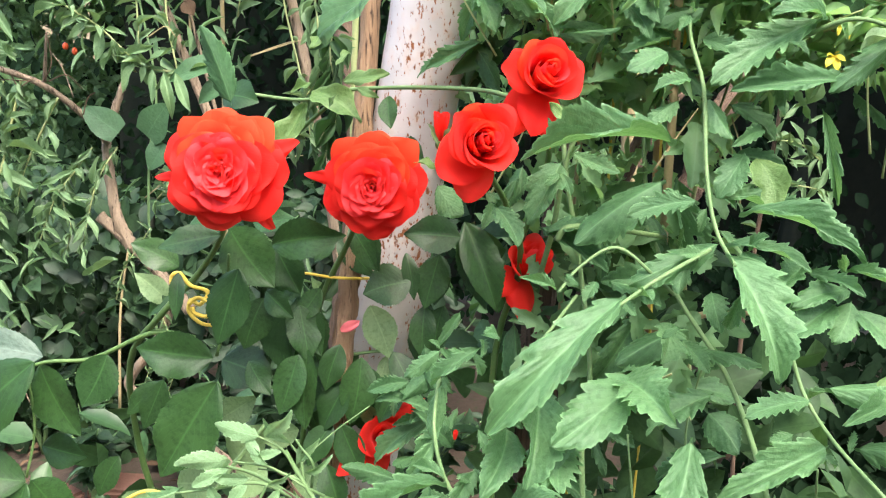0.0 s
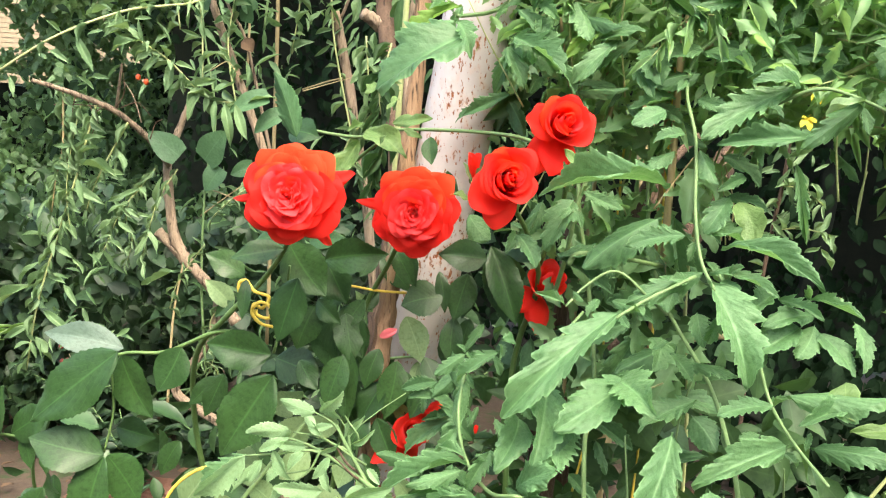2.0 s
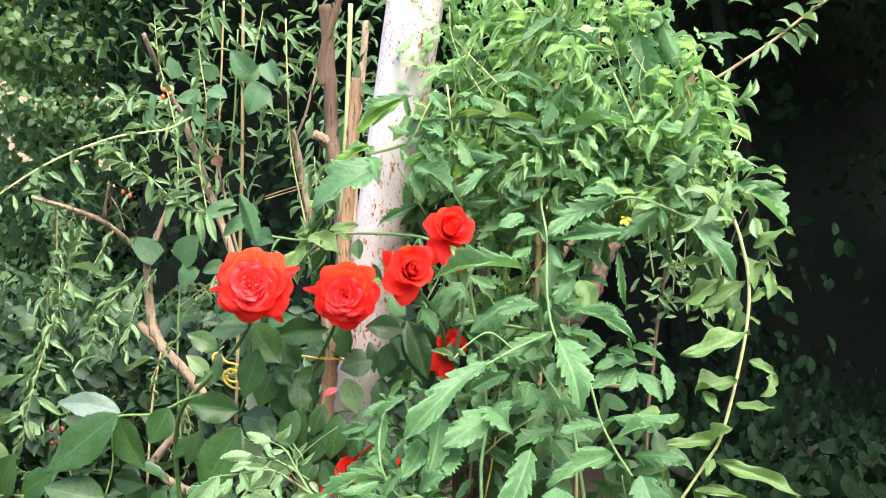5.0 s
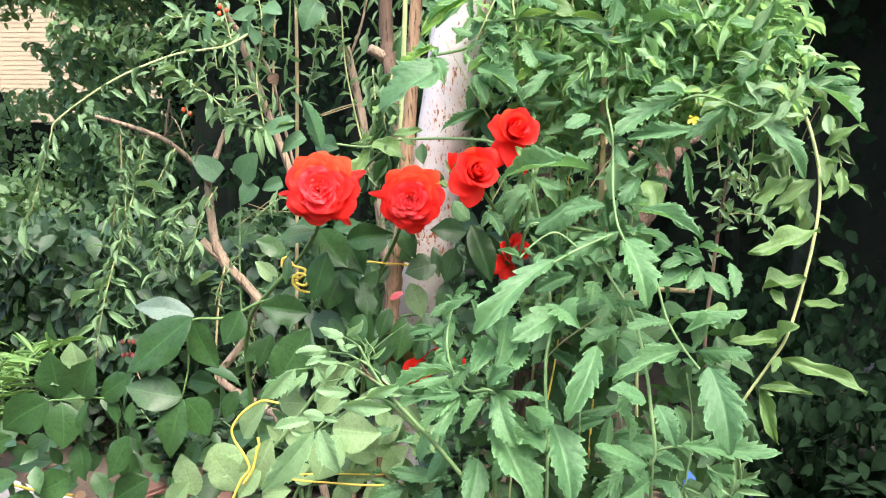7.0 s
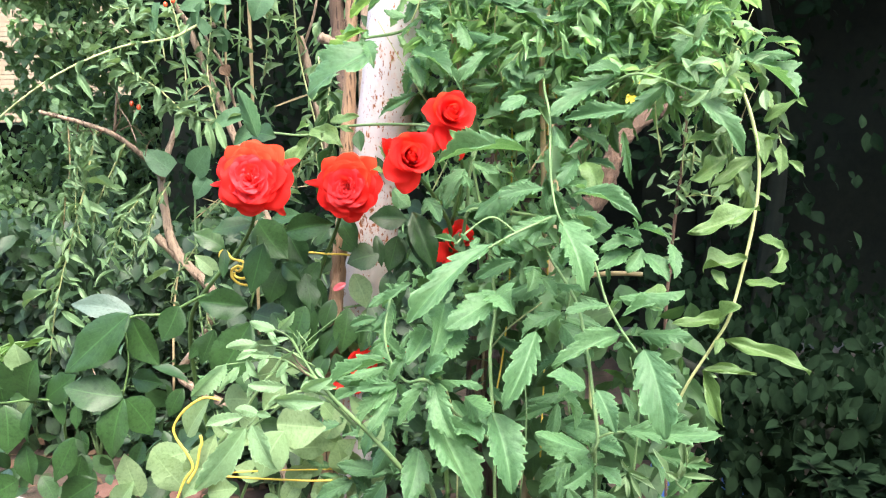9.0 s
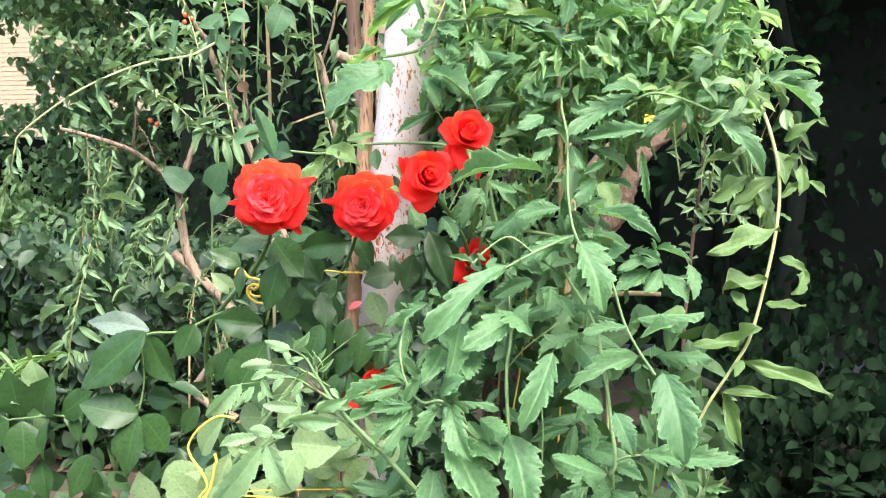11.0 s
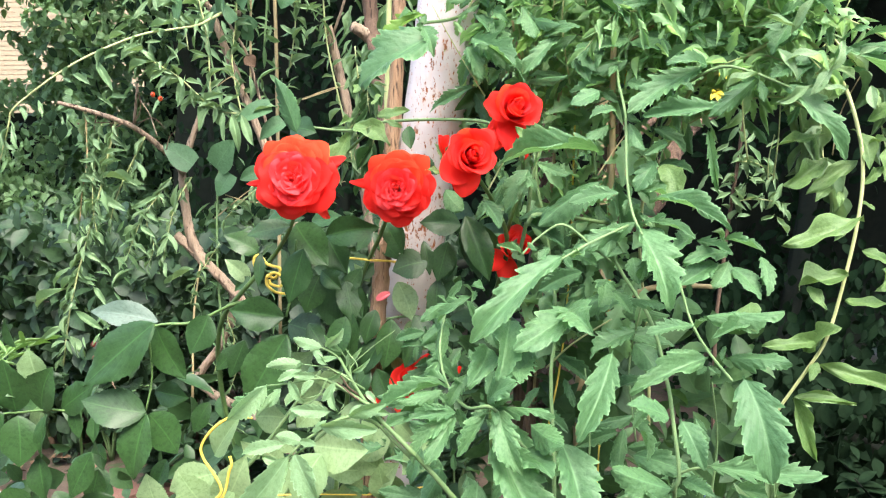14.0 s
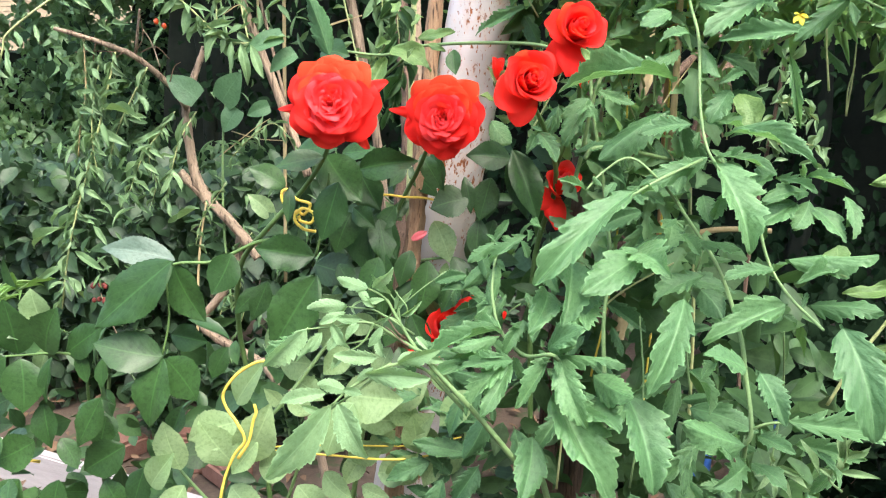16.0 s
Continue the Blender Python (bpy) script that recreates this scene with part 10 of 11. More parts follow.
tube("shoot", goji, [(0.253, 1.050, 1.286), (0.313, 1.000, 1.372), (0.361, 0.950, 1.419), (0.418, 0.900, 1.453)], 0.002, 0.0012, M_VINE, 5)
along(goji, [(0.253, 1.050, 1.286), (0.313, 1.000, 1.372), (0.361, 0.950, 1.419), (0.418, 0.900, 1.453)], 40, 0.042, 0.3, M_GOJI_SUNLIT, 29, 0.6)
tube("shoot", goji, [(0.201, 1.050, 1.494), (0.265, 1.000, 1.528), (0.326, 0.950, 1.505), (0.378, 0.950, 1.512)], 0.002, 0.0012, M_VINE, 5)
along(goji, [(0.201, 1.050, 1.494), (0.265, 1.000, 1.528), (0.326, 0.950, 1.505), (0.378, 0.950, 1.512)], 40, 0.042, 0.3, M_GOJI_SUNLIT, 30, 0.6)
tube("shoot", goji, [(0.157, 1.050, 1.283), (0.122, 1.000, 1.370), (0.085, 1.000, 1.438), (0.057, 1.000, 1.514), (0.029, 1.000, 1.590)], 0.002, 0.0012, M_VINE, 5)
along(goji, [(0.157, 1.050, 1.283), (0.122, 1.000, 1.370), (0.085, 1.000, 1.438), (0.057, 1.000, 1.514), (0.029, 1.000, 1.590)], 44, 0.045, 0.26, M_GOJI_SUNLIT, 31, 0.6)
tube("shoot", goji, [(0.126, 1.000, 1.488), (0.107, 1.000, 1.539), (0.122, 1.000, 1.588), (0.162, 1.000, 1.635)], 0.002, 0.0012, M_VINE, 5)
along(goji, [(0.126, 1.000, 1.488), (0.107, 1.000, 1.539), (0.122, 1.000, 1.588), (0.162, 1.000, 1.635)], 30, 0.045, 0.26, M_GOJI_SUNLIT, 32, 0.6)
along(goji, [(0.541, 1.170, 1.655), (0.575, 1.170, 1.677), (0.600, 1.170, 1.704), (0.658, 1.170, 1.748)], 12, 0.034, 0.32, M_GOJI_SHOOT, 33, 0.6)
tube("shoot", tomato_b, [(0.017, 0.950, 1.326), (0.007, 0.950, 1.384), (0.022, 0.950, 1.451), (0.004, 0.950, 1.500)], 0.002, 0.0012, M_VINE, 5)
along(tomato_b, [(0.017, 0.950, 1.326), (0.007, 0.950, 1.384), (0.022, 0.950, 1.451), (0.004, 0.950, 1.500)], 26, 0.045, 0.4, M_FILL_SHADE, 34, 0.4)
tube("stem", tomato_b, [(0.135, 0.980, 1.259), (0.150, 0.950, 1.369), (0.163, 0.930, 1.480), (0.168, 0.930, 1.574)], 0.0018, 0.0013, M_VINE, 7, 0.0)
tube("stem", tomato, [(0.228, 1.000, 1.261), (0.247, 0.950, 1.362), (0.261, 0.920, 1.455), (0.268, 0.920, 1.554)], 0.0018, 0.0013, M_STEM, 7, 0.0)
tube("stem", tomato_b, [(0.022, 0.980, 1.282), (0.044, 0.960, 1.385), (0.064, 0.950, 1.467), (0.069, 0.950, 1.579)], 0.0018, 0.0013, M_STEM, 7, 0.0)
tube("stem", tomato, [(0.273, 0.960, 1.322), (0.322, 0.900, 1.350), (0.375, 0.860, 1.358), (0.409, 0.840, 1.340)], 0.0018, 0.0013, M_VINE, 7, 0.0)
tube("stem", tomato_b, [(0.126, 0.950, 1.327), (0.176, 0.900, 1.356), (0.230, 0.860, 1.367)], 0.0018, 0.0013, M_STEM, 7, 0.0)
tube("stem", tomato, [(0.172, 0.900, 1.453), (0.225, 0.880, 1.474), (0.291, 0.860, 1.464), (0.346, 0.850, 1.470)], 0.0018, 0.0013, M_STEM, 7, 0.0)
tube("stem", tomato_b, [(0.108, 0.900, 1.005), (0.143, 0.850, 1.052), (0.190, 0.800, 1.097)], 0.0018, 0.0013, M_VINE, 7, 0.0)
tube("stem", tomato, [(0.226, 0.860, 0.925), (0.214, 0.860, 1.022), (0.226, 0.850, 1.105)], 0.0018, 0.0013, M_STEM, 7, 0.0)
tube("stem", tomato_b, [(0.311, 0.800, 0.858), (0.317, 0.800, 0.953), (0.303, 0.760, 1.039)], 0.0018, 0.0013, M_STEM, 7, 0.0)
tube("stem", tomato, [(0.076, 0.800, 0.817), (0.080, 0.780, 0.923), (0.072, 0.740, 0.997)], 0.0018, 0.0013, M_VINE, 7, 0.0)
tube("stem", tomato_b, [(0.161, 0.820, 0.818), (0.169, 0.820, 0.933), (0.160, 0.840, 1.024)], 0.0018, 0.0013, M_STEM, 7, 0.0)
tube("stem", tomato, [(0.055, 0.840, 1.537), (0.065, 0.840, 1.470), (0.074, 0.860, 1.404), (0.077, 0.900, 1.335)], 0.0018, 0.0014, M_VINE, 7, 0.0)
tube("stem", tomato, [(0.037, 0.860, 1.533), (0.012, 0.860, 1.479), (0.000, 0.870, 1.456)], 0.0018, 0.0014, M_VINE, 7, 0.0)
tube("stem", tomato, [(0.133, 0.860, 1.539), (0.120, 0.860, 1.457), (0.130, 0.880, 1.375)], 0.0018, 0.0014, M_VINE, 7, 0.0)
tube("stem", tomato, [(0.368, 0.880, 1.531), (0.355, 0.860, 1.471), (0.370, 0.850, 1.419)], 0.0018, 0.0014, M_VINE, 7, 0.0)

# ---- yellow strings ----
string([(-0.104, 0.930, 1.135), (-0.113, 0.900, 1.141), (-0.135, 0.900, 1.141), (-0.160, 0.910, 1.141), (-0.187, 0.930, 1.137)], 0.0016, "yellow twine tied round the post")
string([(-0.266, 0.800, 0.943), (-0.292, 0.800, 0.944), (-0.321, 0.800, 0.925), (-0.339, 0.800, 0.900), (-0.337, 0.800, 0.882), (-0.323, 0.800, 0.862), (-0.313, 0.800, 0.839), (-0.327, 0.800, 0.818), (-0.341, 0.800, 0.785), (-0.350, 0.800, 0.744)], 0.0019, "loose loop of yellow cord through pale leaves")
string([(-0.299, 0.800, 0.888), (-0.297, 0.800, 0.877), (-0.301, 0.800, 0.866), (-0.308, 0.800, 0.837), (-0.322, 0.800, 0.814)], 0.0021, "short end of yellow cord")
string([(-0.369, 0.840, 0.783), (-0.331, 0.840, 0.791), (-0.294, 0.840, 0.809), (-0.221, 0.840, 0.811), (-0.124, 0.840, 0.815), (-0.071, 0.950, 0.784)], 0.0015, "taut yellow cord above the soil")
string([(-0.369, 0.860, 0.781), (-0.303, 0.860, 0.804), (-0.229, 0.860, 0.815), (-0.112, 0.860, 0.826), (-0.062, 0.950, 0.804)], 0.0012, "taut yellow cord above the soil")
string([(-1.101, 1.100, 0.639), (-0.984, 1.100, 0.632), (-0.908, 1.100, 0.622), (-0.820, 1.100, 0.619)], 0.0028, "yellow cord stretched along the bed")
string([(0.135, 0.950, 1.365), (0.134, 0.950, 1.261), (0.133, 0.950, 1.142), (0.125, 0.950, 1.011), (0.109, 0.950, 0.907)], 0.0014, "thin yellow string holding up the tomato")
string([(0.188, 0.950, 1.577), (0.194, 0.950, 1.482), (0.198, 0.950, 1.426), (0.198, 0.950, 1.361)], 0.0016, "thin yellow string holding up the tomato")
string([(0.175, 0.970, 1.581), (0.183, 0.970, 1.460), (0.184, 0.970, 1.328), (0.185, 0.970, 1.202), (0.186, 0.970, 1.063), (0.178, 0.970, 0.820)], 0.0014, "tan string holding up the tomato")
string([(-0.264, 0.830, 1.132), (-0.270, 0.830, 1.140), (-0.270, 0.830, 1.150), (-0.262, 0.830, 1.153), (-0.252, 0.830, 1.142), (-0.235, 0.830, 1.137), (-0.243, 0.830, 1.124), (-0.252, 0.830, 1.128), (-0.254, 0.830, 1.116), (-0.243, 0.830, 1.106), (-0.228, 0.830, 1.104)], 0.0020, "knotted yellow twine round a rose cane")
string([(-0.250, 0.820, 1.126), (-0.240, 0.820, 1.133), (-0.227, 0.820, 1.127), (-0.231, 0.820, 1.116), (-0.244, 0.820, 1.118), (-0.246, 0.820, 1.124)], 0.0020, "knotted yellow twine round a rose cane")

# ---- blooms on the rose bush ----
SPIKES = ((186, 1.10, 0.16, 84, 100, 10, 0.25, 0.5, 0), (-52, 1.10, 0.20, 80, 100, 20, 0.25, 0.5, 0), (24, 1.13, 0.24, 80, 96, 20, 0.2, 0.5, 0))
bloom(rose, (-0.180, 0.752, 1.260), (0.10, -1.0, 0.14), 0.0478, FULL, SPIKES + ((0, 1.04, 0.66, 66, 88, 14, 0.06, 0.3, 0), (46, 1.06, 0.60, 64, 84, 14, 0.10, 0.4, 2), (154, 1.02, 0.66, 64, 86, 14, 0.05, 0.3, 0), (208, 1.02, 0.62, 66, 90, 14, 0.06, 0.3, 0), (128, 1.02, 0.58, 62, 82, 10, 0.10, 0.45, 2), (96, 0.98, 0.62, 60, 80, 14, 0.04, 0.2, 2), (60, 0.97, 0.62, 60, 82, 16, 0.06, 0.25, 2)), 4, "full open red rose with ruffled petals", 0.45)
bloom(rose, (-0.070, 0.810, 1.247), (0.08, -1.0, 0.04), 0.0442, FULL, ((174, 1.20, 0.20, 84, 98, 10, 0.25, 0.5, 0), (130, 1.04, 0.56, 66, 88, 14, 0.08, 0.4, 2), (88, 1.00, 0.74, 62, 84, 16, 0.02, 0.4, 2), (46, 1.08, 0.54, 66, 88, 14, 0.10, 0.4, 2), (4, 1.0, 0.62, 66, 90, 16, 0.04, 0.3, 0), (206, 1.0, 0.58, 66, 90, 16, 0.06, 0.3, 0), (-88, 1.0, 0.6, 70, 96, 25, 0.18, 0.4, 0)), 9, "full open red rose with a dark heart", 0.5)
bloom(rose, (0.019, 0.775, 1.284), (0.36, -0.86, 0.22), 0.0355, HALF, ((160, 1.42, 0.70, 40, 30, 10, 0.0, 0.05, 0), (214, 1.22, 0.72, 52, 76, 40, 0.04, 0.05, 0), (256, 1.22, 0.60, 58, 92, 30, 0.12, 0.1, 0), (46, 1.15, 0.60, 44, 56, 30, 0.16, 0.2, 0), (-20, 1.05, 0.55, 40, 50, 30, 0.04, 0.1, 0), (100, 1.18, 0.66, 36, 40, 40, 0.04, 0.1, 2)), 14, "half-open red rose with a spiral heart")
bloom(rose, (0.066, 0.803, 1.337), (0.34, -0.84, 0.26), 0.0345, HALF, ((172, 1.45, 0.55, 48, 42, 8, 0.02, 0.1, 0), (236, 1.45, 0.46, 66, 112, 10, 0.16, 0.2, 0), (284, 1.50, 0.42, 68, 116, 10, 0.18, 0.2, 0), (258, 1.30, 0.5, 58, 92, 20, 0.12, 0.1, 0), (4, 1.15, 0.6, 40, 50, 30, 0.04, 0.1, 0), (66, 1.15, 0.66, 36, 42, 35, 0.04, 0.1, 0), (122, 1.15, 0.66, 36, 40, 35, 0.02, 0.1, 2)), 22, "half-open red rose with a spiral heart")
bloom(rose, (0.050, 0.918, 1.152), (0.5, -0.6, 0.7), 0.033, HALF, ((200, 1.5, 0.5, 60, 100, 20, 0.1, 0.2, 0), (250, 1.5, 0.5, 66, 110, 20, 0.15, 0.2, 0)), 31, "half-open red rose hidden among leaves")
bloom(rose, (-0.083, 0.905, 0.971), (0.25, -0.75, 0.45), 0.031, HALF, ((215, 1.7, 0.5, 60, 92, 10, 0.15, 0.2, 0), (40, 1.75, 0.45, 58, 84, 10, 0.15, 0.2, 0), (250, 1.4, 0.5, 60, 90, 10, 0.1, 0.2, 0)), 37, "half-open red rose hidden among leaves")
bloom(rose, (-0.008, 0.768, 1.288), (0.12, -0.4, 1.0), 0.022, BUD, (), 41, "small red rosebud")
bloom(rose, (0.004, 0.82, 1.014), (0.2, -0.3, 1.0), 0.009, BUD, (), 47, "small red rosebud")
part("petal", petal_patch(90, 0.001, 0, 0.022, 0.0055, 70, 95, 20, 0.1, 0.08, 0.0, 0.2, 3, M_PINK), rose, Matrix.Translation((-0.124, 0.893, 1.088)) @ pose(0, 0, 0, 90, 60, 0), "withered pink petal")
for k in range(5):
    a = 2 * math.pi * k / 5
    for c in ((0.299, 0.82, 1.363), (0.308, 0.83, 1.388)):
        leaf(tomato, "goji", c, (c[0] + 0.008 * math.cos(a), c[1] - 0.005, c[2] + 0.008 * math.sin(a) - 0.005), 0.5, 5, "yellow tomato flower petal").data = LEAVES["flower"][0]

# ---- filling foliage ----


def fill(root, name, mat, n, box, length, width, seed, down=0.4, gate=None, shape=SMOOTH, wild=0.6):
    rng = np.random.default_rng(seed)
    (x0, x1), (y0, y1), (z0, z1) = box
    p = rng.random((n, 3)) * np.array([x1 - x0, y1 - y0, z1 - z0]) + np.array([x0, y0, z0])
    if gate is not None:
        p = p[gate(p)]
    d, nor = random_leaves(rng, len(p), down, 0.8, wild=wild)
    return leaf_cloud(name, root, mat, p, d, nor, length * (0.6 + 0.8 * rng.random(len(p))), width * (0.7 + 0.6 * rng.random(len(p))), shape=shape)


def thinned(p):
    """Clumps with gaps where the growth thins out towards its top."""
    inside = p[:, 0] < 0.43 - 0.84 * np.maximum(0, p[:, 2] - 1.535) + 0.02 * np.sin(p[:, 2] * 60)
    return inside & ((p[:, 2] < 1.50) | (np.sin(p[:, 0] * 38) * np.sin(p[:, 2] * 44 + p[:, 1] * 25) > 0.15 - 0.5 * (1.75 - p[:, 2])))


fill(tomato, "small_leaves", M_TOM_SUNLIT, 620, ((0.10, 0.46), (0.88, 1.10), (1.22, 1.80)), 0.040, 0.38, 5, shape=TOOTHED, gate=lambda p: thinned(p) & ((p[:, 0] < 0.235) | (p[:, 2] > 1.385)))
# The lower filler wears the shade-darkened green, the upper one a sunlit green.
fill(tomato, "shaded_leaves", M_FILL_SHADE, 330, ((0.10, 0.42), (0.90, 1.08), (0.35, 1.22)), 0.060, 0.60, 28, gate=lambda p: (p[:, 0] < 0.235) | (p[:, 2] < 0.98))
fill(tomato_b, "small_leaves", M_TOM_SUNLIT, 260, ((-0.02, 0.14), (0.92, 1.12), (1.22, 1.80)), 0.038, 0.40, 6, shape=TOOTHED)
fill(tomato, "shaded_leaves", M_FILL_SHADE, 320, ((-0.02, 0.42), (1.06, 1.26), (0.15, 1.05)), 0.065, 0.55, 30)
fill(tomato_b, "shaded_leaves", M_FILL_SHADE, 130, ((-0.02, 0.14), (0.92, 1.12), (0.35, 1.22)), 0.060, 0.60, 29)
fill(goji, "small_leaves", M_GOJI_SUNLIT, 1900, ((0.05, 0.47), (0.865, 1.10), (1.34, 1.85)), 0.032, 0.19, 8, gate=thinned, shape=SLENDER)
fill(shrub, "small_leaves", M_GOJI_FILL, 300, ((-1.02, -0.62), (1.72, 2.10), (1.35, 2.10)), 0.050, 0.24, 9)
fill(shrub, "small_leaves", M_GOJI_FILL, 260, ((-0.62, -0.30), (1.85, 2.25), (1.50, 2.10)), 0.050, 0.24, 10)
fill(shrub, "small_leaves", M_GOJI_FILL, 200, ((-0.85, -0.25), (1.80, 2.20), (0.40, 1.30)), 0.045, 0.20, 11)
fill(shrub, "small_leaves", M_GOJI_FILL, 60, ((-1.04, -0.88), (1.52, 1.66), (0.80, 1.22)), 0.040, 0.24, 12, 0.8)
fill(trunk_a, "climbing_leaves", M_FILL_SHADE, 300, ((-0.30, 0.25), (1.5, 1.9), (0.5, 1.9)), 0.055, 0.4, 13)
fill(rose, "small_leaves", M_ROSE_FILL, 300, ((-0.95, -0.05), (0.98, 1.20), (0.25, 0.92)), 0.052, 0.62, 15)
fill(tomato, "upper_leaves", M_TOM_SUNLIT, 300, ((0.08, 0.42), (0.88, 1.0), (1.34, 1.85)), 0.034, 0.36, 25, gate=thinned, shape=TOOTHED_B)
fill(tomato, "top_leaves", M_TOM_SUNLIT, 260, ((0.06, 0.42), (0.87, 0.93), (1.37, 1.85)), 0.032, 0.34, 44, 0.3, gate=thinned, shape=TOOTHED, wild=0.35)
fill(tomato_b, "top_leaves", M_TOM_SUNLIT, 120, ((-0.02, 0.14), (0.84, 0.92), (1.40, 1.85)), 0.032, 0.34, 45, 0.3, shape=TOOTHED_B, wild=0.35)
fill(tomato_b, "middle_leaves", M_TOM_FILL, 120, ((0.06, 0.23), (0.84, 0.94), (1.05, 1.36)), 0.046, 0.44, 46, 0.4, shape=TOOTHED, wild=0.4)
fill(goji, "small_leaves", M_GOJI_SUNLIT, 300, ((0.20, 0.42), (0.82, 0.87), (1.44, 1.85)), 0.030, 0.20, 48, gate=thinned, shape=SLENDER)
fill(tomato, "top_leaves", M_TOM_SUNLIT, 90, ((0.22, 0.45), (0.80, 0.87), (1.44, 1.85)), 0.034, 0.34, 49, 0.3, gate=thinned, shape=TOOTHED, wild=0.4)
fill(tomato, "top_leaves", M_TOM_SUNLIT, 110, ((0.20, 0.43), (0.80, 0.87), (1.37, 1.62)), 0.034, 0.36, 50, 0.2, gate=thinned, shape=TOOTHED_B, wild=0.3)
fill(goji, "small_leaves", M_GOJI_SUNLIT, 130, ((0.20, 0.43), (0.80, 0.87), (1.38, 1.62)), 0.030, 0.20, 51, 0.2, gate=thinned, shape=SLENDER, wild=0.3)
for k in range(3):
    a = 2.1 * k + 0.4
    leaf(rose, "goji", (-0.006 + 0.003 * math.cos(a), 0.763, 1.286), (-0.006 + 0.013 * math.cos(a), 0.758, 1.296 + 0.012 * math.sin(a)), 0.3, 5, "green sepal")
tube("stem", tomato_b, [(0.079, 0.860, 1.513), (0.083, 0.865, 1.478), (0.088, 0.870, 1.447), (0.089, 0.880, 1.408)], 0.003, 0.0034, M_STEM, 7)
tube("stem", tomato_b, [(0.057, 0.880, 1.455), (0.062, 0.885, 1.426), (0.072, 0.890, 1.383)], 0.0022, 0.0026, M_CANE, 7)
tube("stem", tomato_b, [(0.042, 0.850, 1.519), (0.035, 0.850, 1.498), (0.021, 0.850, 1.477)], 0.003, 0.002, M_STEM, 7)
tube("stalk", tomato_b, [(0.022, 0.840, 1.488), (0.069, 0.835, 1.491), (0.115, 0.830, 1.492), (0.170, 0.830, 1.487)], 0.0019, 0.0009, M_STEM, 7)
tube("cane", tomato, [(0.193, 0.875, 1.499), (0.187, 0.875, 1.464), (0.183, 0.875, 1.429), (0.182, 0.875, 1.387), (0.184, 0.880, 1.322), (0.185, 0.890, 1.248), (0.186, 0.900, 1.157)], 0.0036, 0.0042, M_CANE, 7)
tube("stalk", tomato, [(0.309, 0.830, 1.441), (0.331, 0.830, 1.442), (0.364, 0.830, 1.439)], 0.0016, 0.001, M_STEM, 7)
tube("stem", tomato, [(0.111, 0.900, 1.336), (0.117, 0.900, 1.362), (0.118, 0.900, 1.380)], 0.0035, 0.003, M_CANE, 7)
leaf(tomato, "tomd", (0.128, 0.845, 1.487), (0.196, 0.830, 1.441), 0.40, -20)
leaf(tomato, "tom", (0.320, 0.830, 1.477), (0.226, 0.820, 1.481), 0.22, 12)
leaf(tomato, "tom", (0.115, 0.828, 1.494), (0.177, 0.820, 1.485), 0.24, -30)
leaf(tomato, "tom", (0.068, 0.850, 1.462), (0.086, 0.840, 1.427), 0.55, 10)
leaf(tomato, "tom", (0.144, 0.860, 1.400), (0.172, 0.850, 1.417), 0.70, 15)
leaf(tomato, "tom", (0.140, 0.850, 1.431), (0.079, 0.840, 1.388), 0.28, -15)
leaf(tomato, "tom", (0.024, 0.840, 1.427), (0.063, 0.830, 1.401), 0.40, 10)
leaf(tomato, "tom", (0.263, 0.840, 1.443), (0.239, 0.830, 1.459), 0.35, 20)
leaf(tomato, "tom", (0.263, 0.840, 1.443), (0.280, 0.830, 1.469), 0.34, -25)
leaf(tomato, "tom", (0.267, 0.840, 1.442), (0.289, 0.830, 1.446), 0.36, 20)
leaf(tomato, "tom", (0.265, 0.840, 1.440), (0.254, 0.830, 1.416), 0.36, -15)
leaf(tomato, "tom", (0.267, 0.840, 1.438), (0.287, 0.830, 1.416), 0.34, 20)
leaf(tomato, "tom", (0.281, 0.840, 1.425), (0.330, 0.830, 1.416), 0.22, -30)
leaf(tomato, "tom", (0.298, 0.840, 1.410), (0.261, 0.830, 1.409), 0.28, 15)
leaf(tomato, "tom", (0.363, 0.820, 1.435), (0.390, 0.810, 1.447), 0.45, 10)
leaf(tomato, "tom", (0.390, 0.820, 1.448), (0.356, 0.810, 1.411), 0.36, -20)
leaf(tomato, "tomd", (0.213, 0.860, 1.432), (0.248, 0.850, 1.415), 0.50, 10)
leaf(tomato, "tom", (0.187, 0.860, 1.398), (0.156, 0.850, 1.389), 0.36, 10)
leaf(tomato, "tom", (0.131, 0.860, 1.368), (0.168, 0.850, 1.354), 0.44, -10)
leaf(tomato, "tom", (0.160, 0.860, 1.368), (0.189, 0.850, 1.351), 0.46, 25)
leaf(tomato, "tomd", (0.123, 0.870, 1.384), (0.077, 0.860, 1.382), 0.36, 10)
leaf(tomato, "tom", (0.381, 0.820, 1.451), (0.409, 0.810, 1.463), 0.40, 15)
leaf(tomato, "tom", (0.403, 0.820, 1.441), (0.414, 0.810, 1.411), 0.40, -10)
leaf(tomato, "tom", (0.345, 0.830, 1.485), (0.376, 0.820, 1.474), 0.44, 10)
leaf(tomato, "tom", (0.201, 0.860, 1.390), (0.216, 0.850, 1.372), 0.40, -15)
leaf(tomato, "tom", (0.022, 0.840, 1.483), (0.053, 0.830, 1.471), 0.50, 10)
leaf(tomato_b, "fresh", (0.064, 0.840, 1.426), (0.040, 0.830, 1.404), 0.42, 10)
leaf(tomato_b, "fresh", (0.102, 0.840, 1.442), (0.068, 0.830, 1.408), 0.36, -20)
leaf(rose, "vine", (-0.112, 0.860, 1.334), (-0.067, 0.850, 1.342), 0.34, 10)
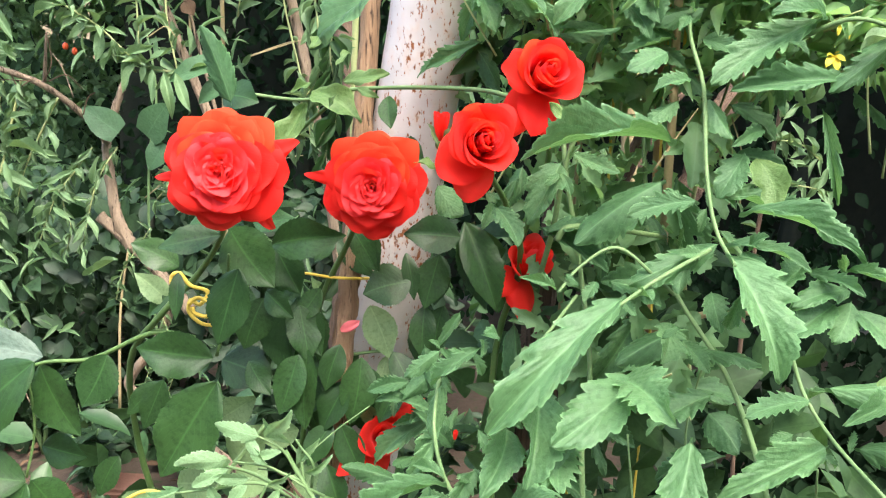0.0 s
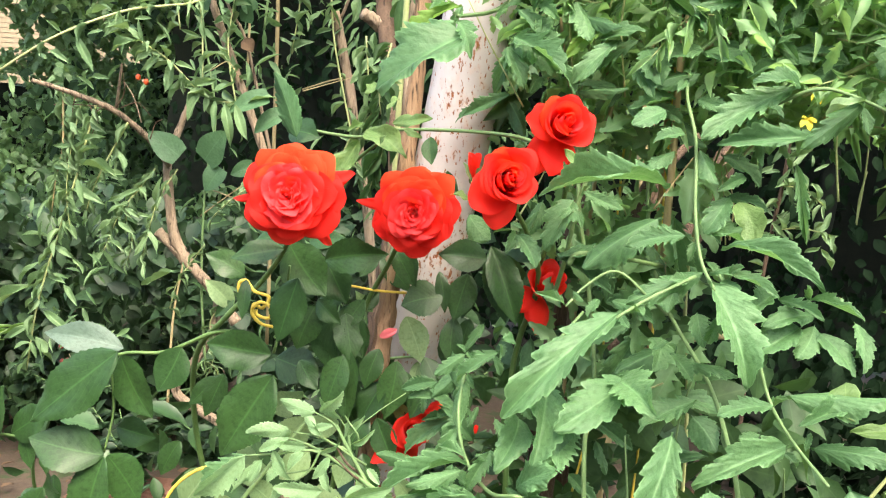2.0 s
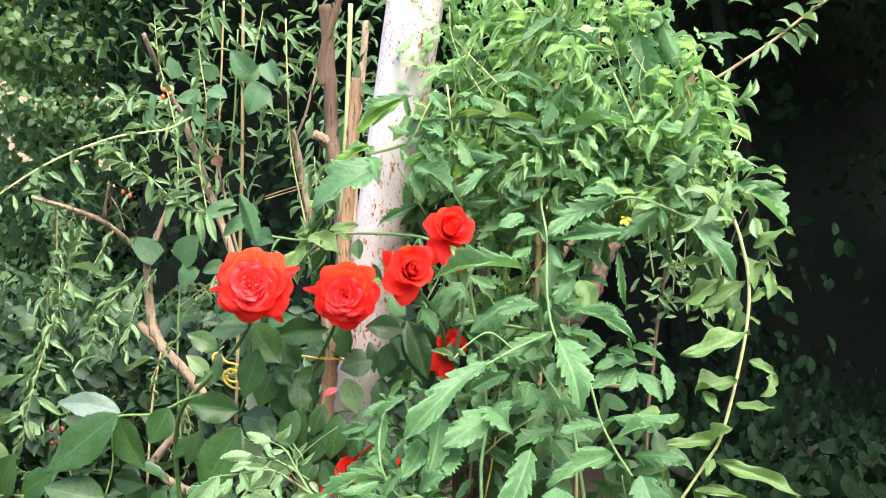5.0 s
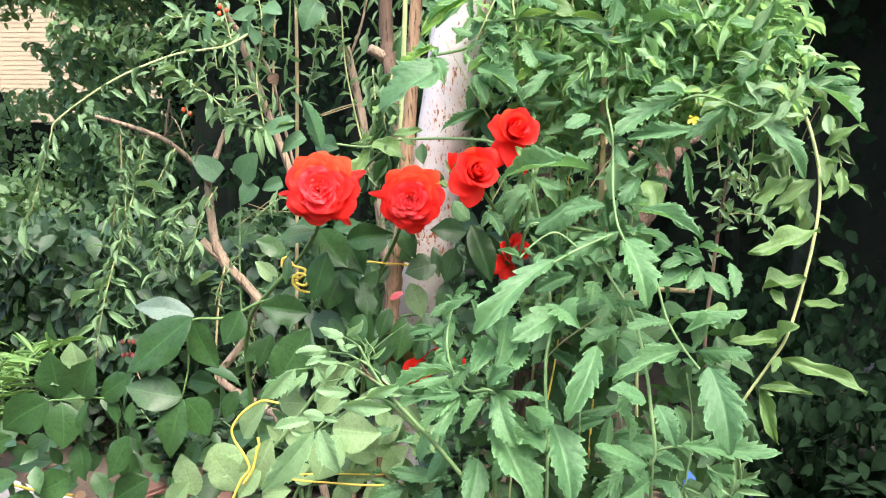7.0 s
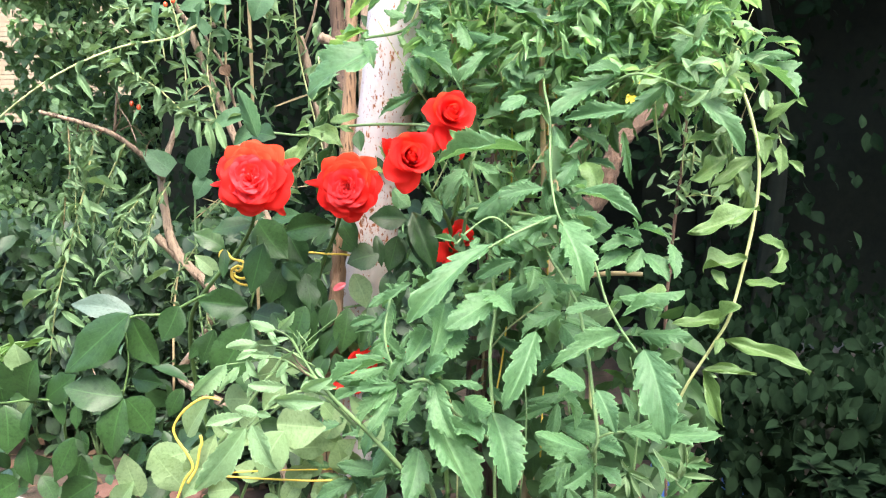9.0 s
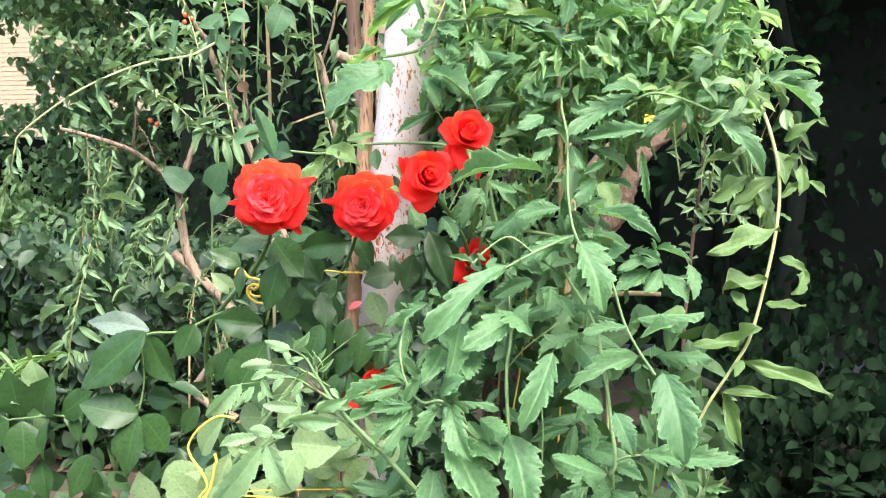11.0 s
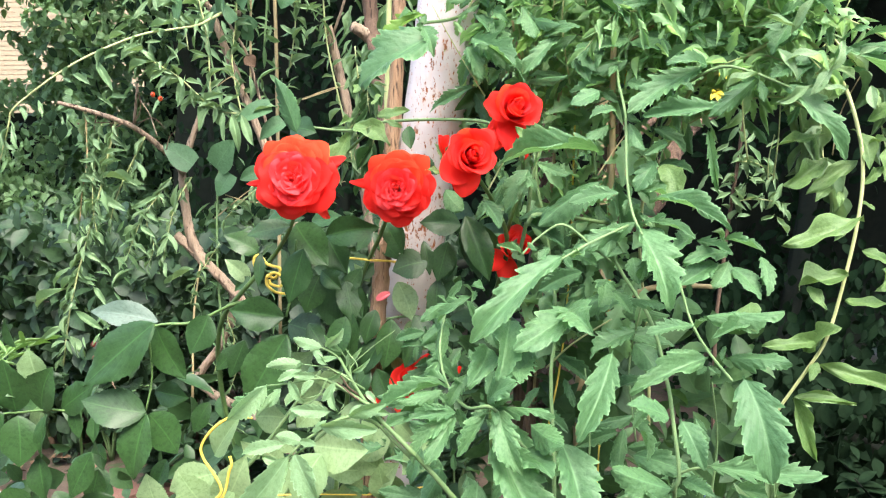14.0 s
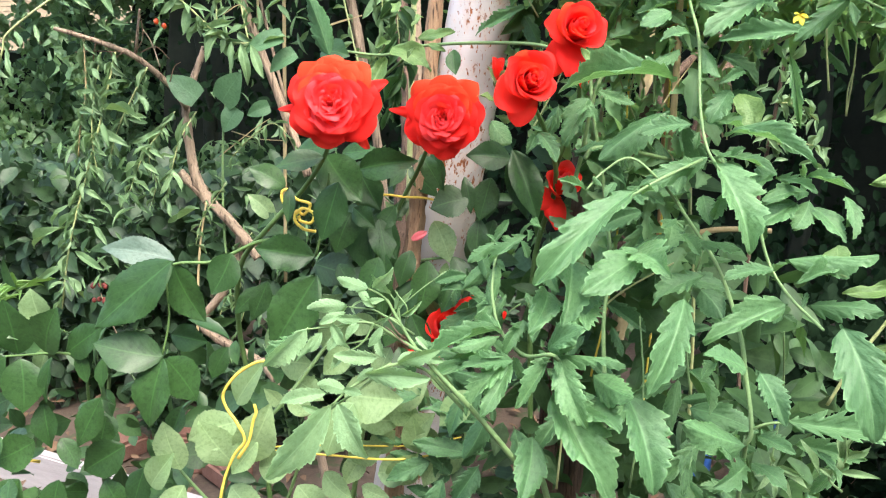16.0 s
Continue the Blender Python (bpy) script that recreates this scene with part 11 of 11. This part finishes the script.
leaf(rose, "rose", (-0.070, 0.860, 1.322), (-0.065, 0.850, 1.293), 0.60, 10)
leaf(goji, "vine", (-0.152, 0.900, 1.325), (-0.100, 0.880, 1.295), 0.42, 15)
leaf(rose, "vine", (-0.161, 0.900, 1.312), (-0.184, 0.880, 1.259), 0.38, -10)
leaf(rose, "vine", (-0.125, 0.860, 1.311), (-0.114, 0.850, 1.323), 0.40, 10)
leaf(rose, "vine", (-0.004, 0.760, 1.268), (-0.025, 0.750, 1.273), 0.38, 10)
leaf(rose, "tom", (-0.025, 0.870, 1.242), (0.001, 0.860, 1.216), 0.70, 12)
leaf(rose, "vine", (0.098, 0.745, 1.303), (0.079, 0.735, 1.322), 0.40, -15)
leaf(rose, "vine", (-0.116, 0.900, 1.361), (-0.124, 0.880, 1.348), 0.40, 10)
leaf(rose, "vine", (-0.154, 0.900, 1.332), (-0.169, 0.880, 1.322), 0.35, -10)
leaf(rose, "vine", (-0.104, 0.880, 1.328), (-0.081, 0.870, 1.320), 0.35, 10)
leaf(tomato_b, "vine", (-0.146, 0.900, 1.378), (-0.149, 0.880, 1.364), 0.50, 10)
leaf(tomato_b, "tom", (-0.024, 0.860, 1.014), (-0.078, 0.850, 0.967), 0.36, 10)
fill(tomato_b, "upper_leaves", M_TOM_SUNLIT, 300, ((-0.01, 0.24), (0.88, 1.0), (1.36, 1.85)), 0.035, 0.36, 27, gate=thinned, shape=TOOTHED)
rng = random.Random(77)
for k in range(30):
    b = Vector((rng.uniform(0.06, 0.46), rng.uniform(0.88, 0.97), rng.uniform(1.30, 1.74)))
    way = Vector((rng.uniform(-1, 1), rng.uniform(-0.6, 0.2), rng.uniform(-0.9, 0.35))).normalized()
    leaf(tomato if k % 2 else tomato_b, "tom", b, b + way * rng.uniform(0.035, 0.055), rng.uniform(0.30, 0.42))
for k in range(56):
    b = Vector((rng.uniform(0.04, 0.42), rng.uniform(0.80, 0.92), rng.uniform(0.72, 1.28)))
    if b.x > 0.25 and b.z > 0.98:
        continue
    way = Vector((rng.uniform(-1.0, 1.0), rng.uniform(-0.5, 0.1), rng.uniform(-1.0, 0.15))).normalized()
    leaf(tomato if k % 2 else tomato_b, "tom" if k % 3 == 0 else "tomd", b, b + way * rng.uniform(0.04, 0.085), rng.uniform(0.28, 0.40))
rng = random.Random(81)
for k in range(34):
    b = Vector((rng.uniform(0.08, 0.44), rng.uniform(0.83, 0.92), rng.uniform(1.38, 1.66)))
    way = Vector((rng.uniform(-1, 1), rng.uniform(-0.4, 0.2), rng.uniform(-0.3, 0.9))).normalized() * rng.uniform(0.06, 0.12)
    line = [b, b + way * 0.5 + Vector((0, 0, 0.010)), b + way + Vector((0, 0, -0.012))]
    tube("shoot", goji, line, 0.0011, 0.0006, M_VINE, 5)
    along(goji, line, 16, 0.030, 0.20, M_GOJI_SUNLIT, 200 + k, 0.5)
for k in range(40):
    b = Vector((rng.uniform(0.02, 0.44), rng.uniform(0.83, 0.95), rng.uniform(1.22, 1.68)))
    way = Vector((rng.uniform(-0.6, 0.6), rng.uniform(-0.1, 0.1), rng.uniform(0.3, 1.0))).normalized() * rng.uniform(0.05, 0.13)
    tube("stem", tomato if k % 2 else tomato_b, [b, b + way * 0.5 + Vector((rng.uniform(-0.008, 0.008), 0, 0)), b + way], rng.uniform(0.0010, 0.0018), 0.0008, M_VINE if k % 3 else M_CANE, 5)
for k in range(26):
    b = Vector((rng.uniform(-0.80, -0.42), rng.uniform(0.97, 1.12), rng.uniform(0.50, 0.80)))
    way = Vector((rng.uniform(-1, 1), rng.uniform(-0.5, 0.0), rng.uniform(-1.0, 0.4))).normalized()
    leaf(rose, "rose", b, b + way * rng.uniform(0.045, 0.07), rng.uniform(0.55, 0.75))
